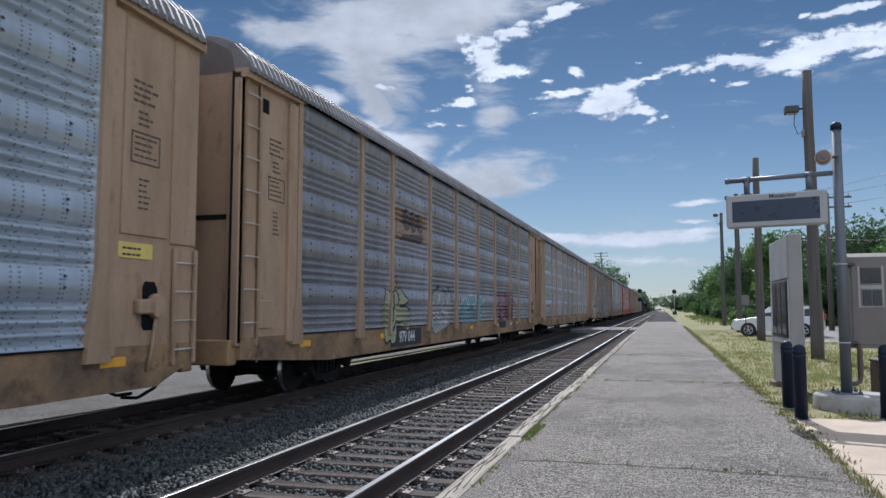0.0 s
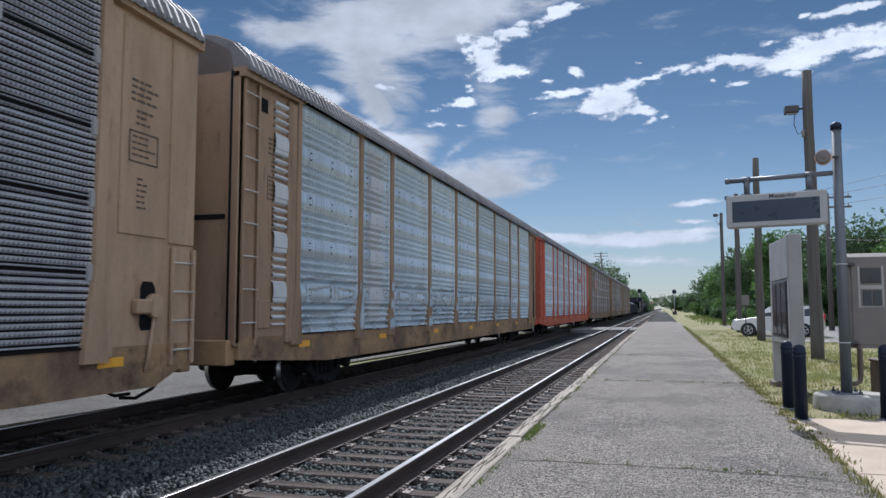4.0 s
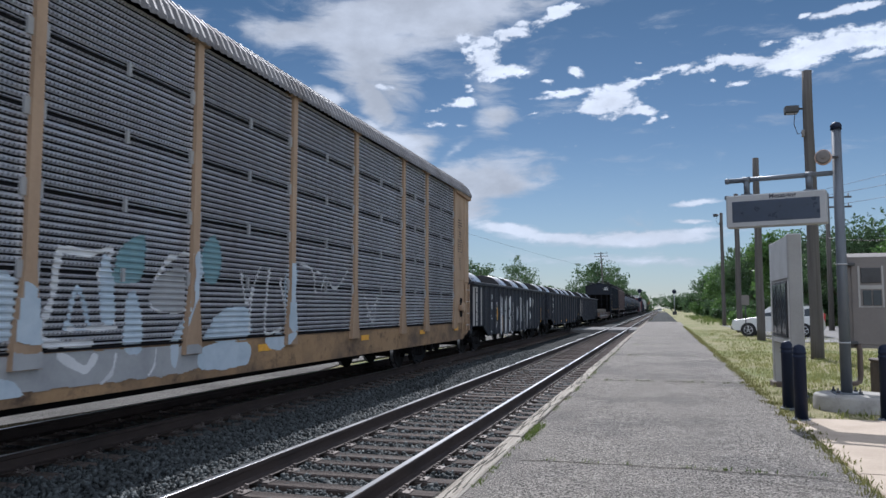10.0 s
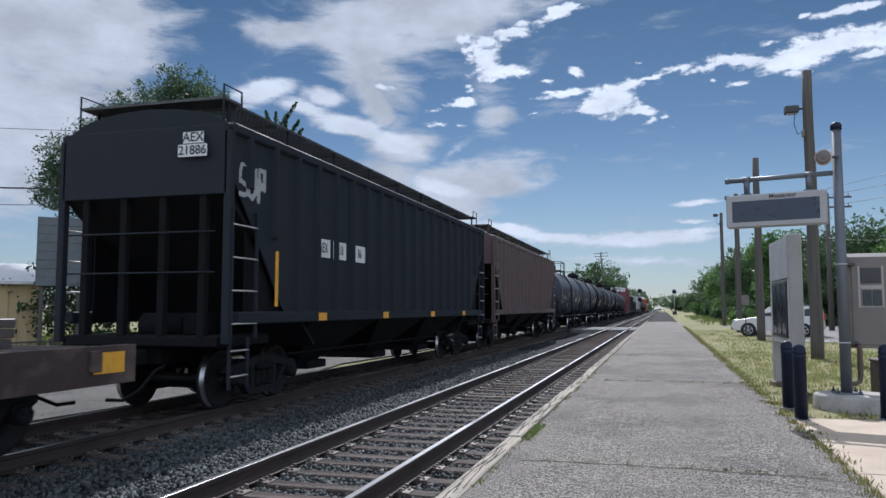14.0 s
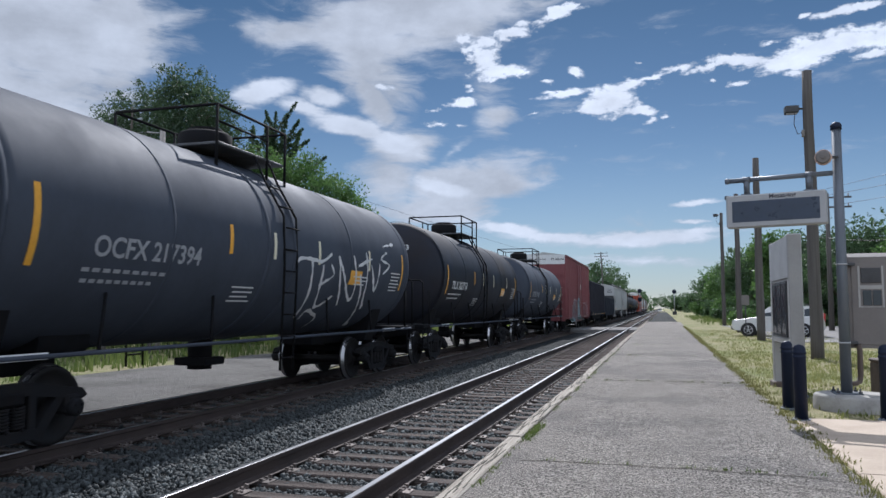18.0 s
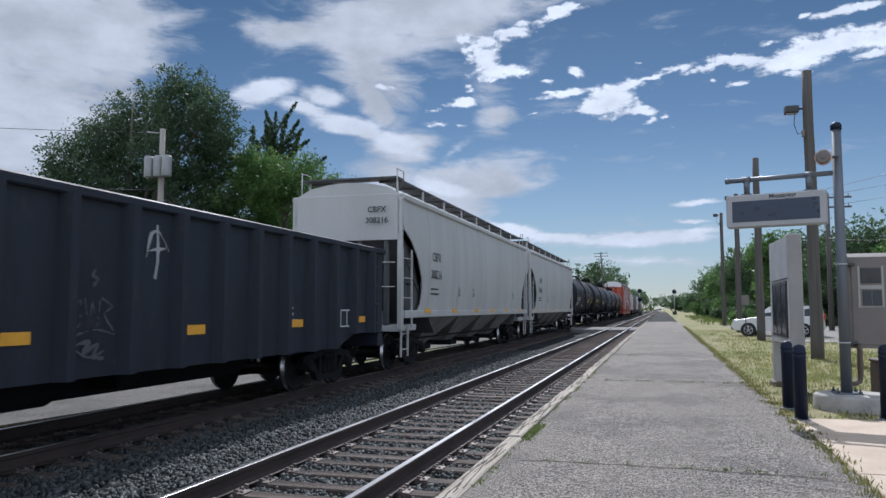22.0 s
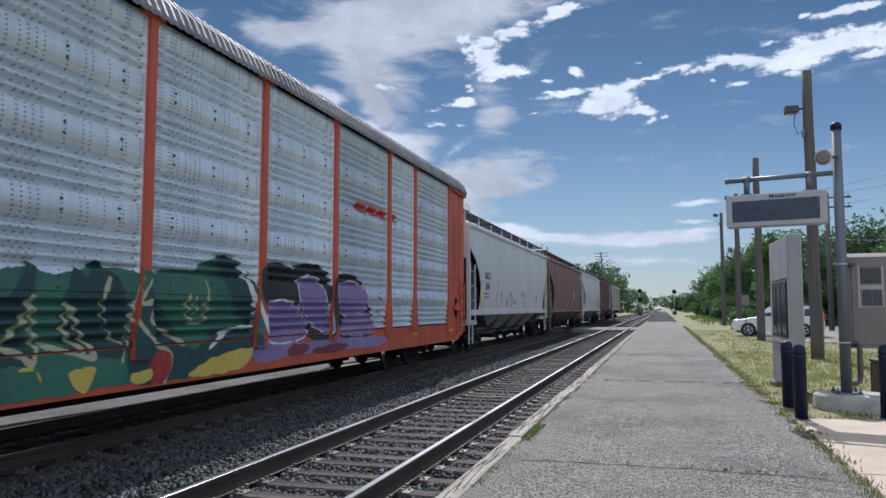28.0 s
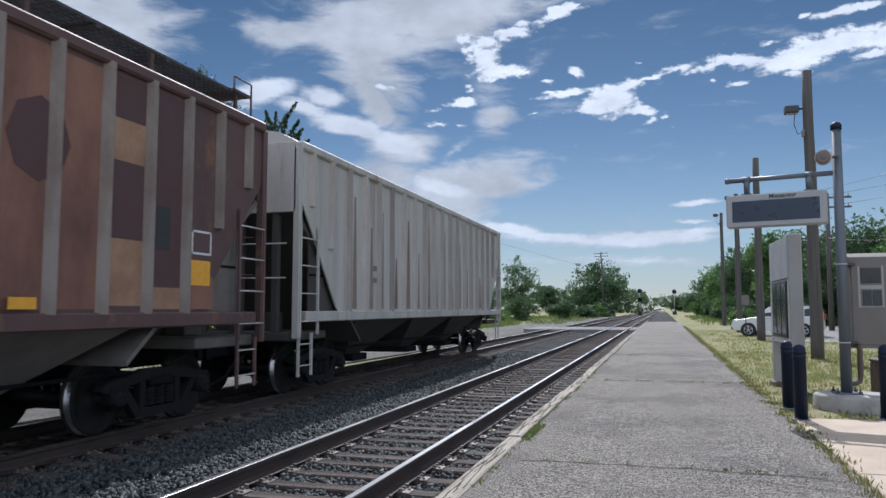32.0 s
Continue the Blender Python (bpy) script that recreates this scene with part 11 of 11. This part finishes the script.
    spray(car, "teal graffiti letters on a white ground", face, [
    ("blob", "white", [(-5.34, 0.7), (-5.39, 1.15), (-5.1, 1.6), (-4.43, 1.91), (-3.93, 2.3), (-3.0, 2.13), (-2.88, 2.27), (-2.08, 2.11), (-1.94, 0.79), (-3.82, 0.62)]),
    ("blob", "teal", [(-5.27, 0.73), (-5.3, 1.12), (-5.03, 1.56), (-4.38, 1.86), (-4.01, 2.21), (-3.59, 2.16), (-3.12, 2.07), (-2.52, 2.22), (-1.87, 1.97), (-1.84, 0.79), (-3.87, 0.67)]),
    ("blob", "teal", [(-1.72, 2.03), (-0.88, 2.4), (-0.29, 2.37), (-0.28, 1.81), (0.4, 1.35), (0.79, 0.91), (-0.85, 0.91), (-1.65, 0.9)]),
    ("blob", "pine", [(-5.27, 0.74), (-5.22, 0.82), (-3.88, 0.82), (-3.82, 0.67)]),
    ("blob", "pine", [(-1.65, 0.93), (0.95, 0.92), (1.06, 0.74), (-1.47, 0.74)]),
    ("line", "pine", [(-5.16, 1.46), (-4.9, 1.75), (-4.62, 1.6), (-4.89, 1.27), (-5.14, 0.96)], 0.06),
    ("line", "pine", [(-3.71, 2.18), (-3.58, 1.82), (-3.67, 1.09)], 0.05),
    ("line", "pine", [(-3.12, 2.04), (-3.05, 1.61), (-2.6, 1.33)], 0.05),
    ("line", "bluewhite", [(-4.79, 1.27), (-4.43, 1.8), (-4.03, 2.11), (-4.01, 1.5), (-4.3, 1.01)], 0.05),
    ("line", "bluewhite", [(-3.58, 1.87), (-3.22, 1.45), (-3.09, 0.9)], 0.04),
    ("line", "pine", [(-4.3, 1.16), (-4.19, 0.91)], 0.05),
    ("line", "bluewhite", [(-1.35, 2.1), (-0.87, 1.61), (-1.17, 1.06)], 0.05),
    ("line", "pine", [(-0.88, 2.12), (-0.19, 1.55), (0.0, 1.02)], 0.05),
    ("line", "bluewhite", [(-1.63, 1.31), (0.55, 1.28)], 0.03),
    ("line", "white", [(-1.6, 1.01), (0.75, 1.0)], 0.03),
    ("blob", "lime", [(-5.41, 1.76), (-5.03, 1.76), (-5.14, 1.37), (-5.4, 1.42)]),
    ("blob", "rustwhite", [(-2.64, 1.97), (-2.05, 1.99), (-2.04, 1.54), (-2.63, 1.54)]),
    ("line", "yellow", [(-2.07, 1.44), (-1.84, 1.08)], 0.04),
    ("line", "white", [(-0.12, 2.48), (-0.02, 2.08), (0.36, 1.62)], 0.03),
    ("line", "white", [(0.54, 2.03), (0.84, 1.69), (1.18, 2.12)], 0.03),
    ("blob", "white", [(2.23, 1.62), (2.58, 1.95), (3.72, 2.07), (5.3, 2.07), (5.78, 1.72), (5.71, 1.01), (4.27, 0.93), (2.59, 0.98)]),
    ("blob", "black", [(2.51, 1.62), (2.82, 1.87), (3.99, 1.97), (5.21, 1.96), (5.46, 1.63), (5.34, 1.09), (4.13, 1.02), (2.83, 1.07)]),
    ("line", "grey", [(2.82, 1.78), (2.76, 1.12)], 0.035),
    ("line", "grey", [(3.46, 1.87), (3.72, 1.47), (3.33, 1.09)], 0.03),
    ("line", "grey", [(4.27, 1.89), (4.13, 1.09)], 0.03),
    ("line", "grey", [(4.85, 1.84), (5.03, 1.16)], 0.03)])
    TRAIN.append((car, (c + e) / 2))
    return car


box_car(433.7, 449.6)

# ---- open coal and scrap cars
a = gondola("tall dark ribbed open-top car with white stencils", 451.2, 467.0, 1.22, 3.95, 16, surface("scrap_car_dark", (0.024, 0.027, 0.038), 0.7, 0, (0.042, 0.036, 0.038), 0.7, 0.8, (1, 1.2, 0.4), 0.2, 0.12, 40, (0.07, 0.045, 0.036), 0.3, 4, gloss=0.25), 0.12, deep=0.15)
for body, yy, zz in (("DR", -5.1, 2.72), ("EX", -4.08, 2.72), ("104", -5.1, 2.15), ("052", -4.08, 2.15)):
    part("lettering", side_letters(body, 0.46, 1.437, yy, zz, 0.78), INK_WHITE, a)
for yy in (-6.2, -3.55, -0.8, 1.85, 4.64, 7.3):
    reflector(a, 1.555, yy, 1.04, 0.14, 0.4)
part("lower_tub", Geo().prism([(-5.4, 1.15), (-4.4, 0.55), (4.4, 0.55), (5.4, 1.15)], 0, -1.35, 1.35), UNDER, a)
part("side_sill", Geo().box(1.42, 1.55, -7.85, 7.85, 0.94, 1.1, 0.01).box(-1.55, -1.42, -7.85, 7.85, 0.94, 1.1, 0.01), GON_BLACK, a)
graffiti(a, "small white tag", 1.2, 2.0, 1.35, 2.0, flatface, ("grey",), 1, 131, 0.05, 0.025, True)
a = gondola("black ribbed gondola with white stencils", 468.65, 485.15, 0.95, 2.85, 16, GON_FADED, 0.15, first=-7.1, pitch=0.97, deep=0.16)
for body, yy, zz in (("CEFX", -5.65, 2.3), ("30467", -5.65, 1.75)):
    part("lettering", side_letters(body, 0.3, 1.437, yy, zz, 0.9), INK_WHITE, a)
part("lettering", end_letters("CEFX", 0.17, 0.4, -8.36, 2.78), INK_WHITE, a)
part("lettering", end_letters("30467", 0.2, 0.4, -8.36, 2.4), INK_WHITE, a)
for yy, zz in ((-4.85, 1.22), (-1.9, 1.27), (1.12, 1.28), (4.1, 1.31), (7.0, 1.34)):
    reflector(a, 1.447, yy, zz, 0.13, 0.42)
spray(a, "small white arrow tag", flatface, [
    ("line", "grey", [(0.24, 2.6), (0.27, 2.28), (0.23, 1.96)], 0.04),
    ("line", "grey", [(0.05, 2.21), (0.13, 2.49), (0.28, 2.53), (0.48, 2.32)], 0.03),
    ("line", "grey", [(0.12, 2.29), (0.42, 2.34)], 0.025)])
spray(a, "faded grey scrawl", flatface, [
    ("line", "dimgrey", [(-0.82, 2.0), (-0.85, 1.94), (-0.77, 1.9), (-0.83, 1.83)], 0.02),
    ("line", "dimgrey", [(-1.1, 1.59), (-1.01, 1.65), (-1.03, 1.38), (-1.12, 1.44), (-0.98, 1.5)], 0.02),
    ("line", "dimgrey", [(-0.96, 1.67), (-0.88, 1.37), (-0.84, 1.63), (-0.77, 1.37), (-0.72, 1.65)], 0.02),
    ("line", "dimgrey", [(-0.69, 1.68), (-0.53, 1.59), (-0.65, 1.5), (-0.5, 1.32)], 0.02),
    ("line", "dimgrey", [(-1.11, 1.27), (-0.79, 1.33), (-0.48, 1.27)], 0.02),
    ("line", "dimgrey", [(-1.07, 1.17), (-0.88, 1.2), (-0.96, 1.08), (-0.73, 1.17), (-0.81, 1.03), (-0.63, 1.1)], 0.02),
    ("line", "dimgrey", [(-1.07, 1.11), (-0.9, 1.03), (-0.66, 1.01)], 0.018)])
reflector(a, 1.447, -7.5, 1.1, 0.2, 0.34)
g = Geo()
for z in (1.2, 1.52):
    g.box(1.434, 1.44, 5.95, 6.55, z, z + 0.025)
for yy in (5.95, 6.25, 6.53):
    g.box(1.434, 1.44, yy, yy + 0.025, 1.2, 1.54)
part("data_frame", g, INK_WHITE, a)
part("small_print", bars(3, 0.5, 0.05, 0.06, 1.438, 3.9, 1.6, RNG), INK_WHITE, a)


# ---- plastics and grain hoppers
def hopper_marks(car, lines, y, size, ink, h, top=2.97, step=0.48):
    x = 1.54
    for i, body in enumerate(lines):
        part("lettering", side_letters(body, size, x - 0.004 + 0.008 * (i == 0), y, top - i * step), ink, car)
        part("lettering", end_letters(body, 0.2, 0.85, -h - 0.125, 4.0 - i * 0.27), ink, car)
    part("small_print", bars(2, 0.9, 0.06, 0.07, 1.51, y, 2.12, RNG), ink, car)
    for yy in (y + 2.6, y + 4.4, h - 3.6):
        part("small_print", bars(4, 0.32, 0.035, 0.04, 1.515, yy, 2.2, RNG), ink, car)


a = hopper("pale grey smooth-sided covered hopper with dark stencils", 486.4, 504.1, GREY_PAINT, GREY_SHADE, 4.3)
hopper_marks(a, ("CBFX", "308216"), -6.1, 0.34, INK_BLACK, 8.85)
for yy in (-6.84, -4.1, -1.3, 1.2, 3.9, 6.7):
    reflector(a, 1.512, yy, 1.5, 0.12, 0.5)
a = hopper("pale grey smooth-sided covered hopper, twin of the one ahead", 505.2, 522.8, GREY_PAINT, GREY_SHADE, 4.3)
hopper_marks(a, ("CBFX", "308268"), -6.1, 0.34, INK_BLACK, 8.8)
for yy in (-6.84, -4.1, -1.3, 1.2, 3.9, 6.7):
    reflector(a, 1.512, yy, 1.5, 0.12, 0.5)

PT = [523.4, 539.4, 556.4, 574.4, 593.3]
tank_car("long black tank car with white lettering", PT[0], PT[1], TANK_BLACK, "TILX 262075", INK_WHITE, mark_y=-4.4)
tank_car("long black tank car with yellow lettering", PT[1], PT[2], TANK_BLACK, "UTLX 680378", INK_YELLOW, mark_y=-4.05)
placard = part("placard", Geo().prism([(0.85, 1.62), (1.12, 1.89), (0.85, 2.16), (0.58, 1.89)], 1, -8.13, -8.12), INK_WHITE, TRAIN[-1][0], "white diamond placard with dark print")
part("small_print", Geo().box(0.7, 1.0, -8.136, -8.131, 1.84, 1.94), INK_BLACK, placard)
tank_car("long dark grey tank car with white lettering", PT[2], PT[3], TANK_GREY, "TILX 331957", INK_WHITE, mark_y=-4.2)
tank_car("long wine-brown tank car", PT[3], PT[4], TANK_WINE, "UTLX 204118", INK_WHITE)

a = hopper("white smooth-sided covered hopper with black stencils", 622.0, 639.25, WHITE_PAINT, GREY_SHADE, 4.32)
hopper_marks(a, ("GACX", "5796"), -6.2, 0.34, INK_BLACK, 8.62, 2.73, 0.4)
for yy in (-7.3, -4.64, -1.52, 1.4, 4.35, 7.47):
    reflector(a, 1.535, yy, 2.0 if abs(yy) > 6 else 1.85, 1.0 if abs(yy) > 6 else 0.5, 0.09, None, 0.16 if abs(yy) > 6 else 0.09)
plate = part("stencil_plate", Geo().box(1.533, 1.541, -4.36, -4.06, 2.36, 2.7), INK_WHITE, a, "white plate with a dark letter")
part("lettering", side_letters("C", 0.22, 1.5435, -4.21, 2.48), INK_BLACK, plate)
part("small_print", Geo().box(1.541, 1.5435, -4.32, -4.1, 2.6, 2.65), INK_BLACK, plate)
part("small_print", bars(5, 0.5, 0.03, 0.025, 1.522, -2.65, 1.92, RNG), INK_RED, a)
part("small_print", bars(2, 0.9, 0.06, 0.05, 1.532, 1.0, 2.25, RNG), INK_BLUE, a)
part("small_print", bars(2, 0.9, 0.04, 0.035, 1.52, -0.9, 1.86, RNG), INK_BLACK, a)
a = hopper("oxide-brown smooth-sided covered hopper", 640.5, 657.95, RUST_BROWN, BAY_BROWN, 4.32)
part("small_print", bars(2, 0.9, 0.2, 0.2, 1.52, -6.0, 3.1, RNG), TANK_WINE, a)
part("pale_patch", Geo().box(1.512, 1.518, 7.2, 8.2, 3.7, 4.05), RIB_PALE, a, "faded pale patch")
for yy in (-7.0, -4.0, -1.0, 1.9, 5.0, 7.0):
    reflector(a, 1.52, yy, 1.85, 0.6, 0.09, None, 0.1)
    part("decal", Geo().box(1.498, 1.505, yy + 0.9, yy + 1.15, 1.38, 1.47), INK_WHITE, a, "small white square")
part("pale_patch", Geo().box(1.535, 1.541, 2.6, 3.1, 2.2, 2.75), RIB_PALE, a, "faded pale patch")
a = hopper("white smooth-sided covered hopper with black numbers", 659.1, 676.0, WHITE_PAINT, GREY_SHADE, 4.32)
hopper_marks(a, ("GACX", "5910"), -6.5, 0.34, INK_BLACK, 8.45, 2.78, 0.44)
part("small_print", bars(5, 0.5, 0.035, 0.022, 1.522, 2.2, 2.03, RNG), INK_RED, a)
part("small_print", bars(3, 0.5, 0.06, 0.05, 1.522, 4.35, 2.05, RNG), INK_BLACK, a)
part("small_print", bars(2, 0.3, 0.03, 0.025, 1.518, 5.7, 1.84, RNG), INK_BLACK, a)
part("small_print", bars(3, 0.12, 0.06, 0.02, 1.52, 5.85, 2.08, RNG), INK_BLACK, a)
plate = part("stencil_plate", Geo().box(1.518, 1.526, 6.47, 6.98, 1.78, 2.12), INK_BLACK, a, "dark data plate with pale lines")
for k in range(3):
    part("small_print", Geo().box(1.526, 1.5285, 6.52, 6.93, 1.83 + 0.1 * k, 1.88 + 0.1 * k), INK_WHITE, plate)
for yy in (-7.4, -4.3, -1.5, 1.42, 3.75, 7.2):
    reflector(a, 1.535, yy, 2.02, 1.0 if abs(yy) > 6 else 0.62, 0.11, None, 0.16 if abs(yy) > 6 else 0.1)
PALE_RIB = surface("pale_rib_paint", (0.27, 0.235, 0.21), 0.65, 0, (0.14, 0.09, 0.07), 0.9, 1.2, (1, 1, 0.6), random=0.15)
RUST_RIB = surface("rusty_rib_paint", (0.40, 0.385, 0.36), 0.65, 0, (0.19, 0.12, 0.09), 0.9, 0.9, (1, 1, 0.3), random=0.3)
PATCHES = [surface("tan_patch_paint", (0.36, 0.22, 0.135), 0.7, 0, (0.17, 0.095, 0.065), 0.8, 1.3), surface("orange_patch_paint", (0.26, 0.13, 0.09), 0.7, 0, (0.12, 0.06, 0.05), 0.9, 0.9, (1, 1, 0.5)), surface("maroon_patch_paint", (0.085, 0.047, 0.05), 0.7, 0, (0.09, 0.045, 0.04), 0.7, 1.1)]
# The bay colour below holds dirt and the shade under the car.
a = hopper("rust-brown ribbed covered hopper with faded tan patches", 677.4, 694.4, RIB_BROWN, surface("dirty_shaded_bay_grey", (0.16, 0.145, 0.13), 0.75, 0, (0.09, 0.08, 0.072), 0.7, 1), 4.4, 22, None, True, lambda y: PALE_RIB if y > 3.2 else RIB_BROWN, 3)
part("pale_plate", Geo().box(0.3, 1.15, -8.64, -8.622, 3.85, 4.35), RIB_PALE, a)
part("lettering", end_letters("NAHX", 0.2, 0.75, -8.646, 4.22), INK_BLACK, a)
part("lettering", end_letters("66842", 0.2, 0.75, -8.646, 3.98), INK_BLACK, a)
pitch = 16.0 / 21
for k, tone, za, zb in ((11, 2, 1.56, 2.7), (12, 1, 1.56, 3.4), (13, 2, 1.9, 4.2), (14, 1, 1.56, 4.3), (15, 1, 1.56, 4.3), (16, 1, 1.56, 4.3), (17, 2, 2.4, 4.3), (17, 0, 1.6, 2.38), (17, 0, 3.3, 3.8), (18, 2, 1.85, 4.3), (18, 0, 1.56, 1.83), (19, 1, 1.56, 2.0), (4, 0, 2.3, 2.9), (5, 0, 2.3, 2.85)):
    ya = -8.0 + pitch * k + 0.09
    x = 1.5055 if (k, za) == (17, 3.3) else 1.5035
    part("paint_patch", Geo().box(x - 0.003, x, ya, ya + pitch - 0.18, za, zb), PATCHES[tone], a, "faded paint patch")
part("paint_patch", Geo().prism([(4.0 + 0.42 * math.cos(q * 0.785), 3.3 + 0.45 * math.sin(q * 0.785)) for q in range(8)], 0, 1.503, 1.5065), PATCHES[2], a, "dark round painted-out patch")
part("decal", Geo().box(1.503, 1.508, 5.85, 6.15, 2.31, 2.86), INK_BLACK, a, "dark notice plate")
part("data_frame", Geo().box(1.503, 1.508, 6.62, 7.08, 2.3, 2.33).box(1.503, 1.508, 6.62, 7.08, 2.6, 2.63).box(1.503, 1.508, 6.62, 6.65, 2.3, 2.63).box(1.503, 1.508, 7.05, 7.08, 2.3, 2.63), INK_WHITE, a)
part("lettering", side_letters("66 842", 0.4, 1.509, -4.8, 2.57, 0.8), INK_BLACK, a)
reflector(a, 1.507, -6.7, 1.9, 0.3, 0.5)
reflector(a, 1.508, 6.84, 2.05, 0.34, 0.44)
for yy in (-3.6, -1.2, 1.4, 3.8):
    reflector(a, 1.58, yy, 1.62, 0.12, 0.34)
# Bays and end slopes are much darker than the pale sides.
a = hopper("pale grey ribbed covered hopper with rust streaks, last car", 695.6, 712.5, RIB_PALE, surface("bay_dark_grey", (0.05, 0.047, 0.045), 0.75, 0, (0.09, 0.08, 0.072), 0.6, 1), 4.4, 20, None, False, lambda y: RUST_RIB, 3)
part("small_print", bars(2, 0.7, 0.16, 0.1, 1.51, -4.6, 2.5, RNG), GREY_SHADE, a)
part("lettering", end_letters("24108", 0.2, -0.6, -8.58, 4.05), INK_WHITE, a)
for k in range(14):
    ya = -8.45 + 16.9 / 19 * 0.0 + 0.837 * (k + 3) + RNG.uniform(-0.1, 0.1)
    zb = RNG.uniform(2.2, 4.3)
    wd = RNG.uniform(0.05, 0.3)
    part("rust_streak", Geo().prism([(ya, 1.56), (ya + wd, 1.56), (ya + wd * 0.7, zb), (ya + wd * 0.3, zb)], 0, 1.5005, 1.5025), surface("rust_streak_stain", (0.26, 0.20, 0.165), 0.75, 0, (0.17, 0.10, 0.07), 0.9, 1.4, (1, 2, 0.3)), a, "rust streak on faded paint")
part("end_marker", Geo().box(-0.12, 0.12, 8.55, 8.8, 1.0, 1.35, 0.03), REFLECT, a, "end-of-train marker")



# ---------------------------------------------------------------- what moves
# Metres run by the train, every four seconds.
RUN = [0.0, 85.75, 170.98, 256.02, 341.14, 426.32, 511.93, 597.91, 683.8]


def run_at(t):
    return float(np.interp(t, [4.0 * i for i in range(9)], RUN))


def motions():
    for car, y in TRAIN:
        walk(car, [(4.0 * i, pose(FAR_X, y - d, 0)) for i, d in enumerate(RUN)])
    for ob, y, z in COILS:
        walk(ob, [(4.0 * i, pose(FAR_X, y - d, z)) for i, d in enumerate(RUN)])
    # all wheels have one size and roll alike, so they share one set of keys
    first = WHEELS[0]
    walk(first, [(i / 30.0, Matrix.Rotation(run_at(i / 30.0) / WR, 4, "X")) for i in range(961)])
    for w in WHEELS[1:]:
        w.rotation_mode = "QUATERNION"
        w.animation_data_create()
        w.animation_data.action = first.animation_data.action
        w.animation_data.action_slot = first.animation_data.action_slot


motions()
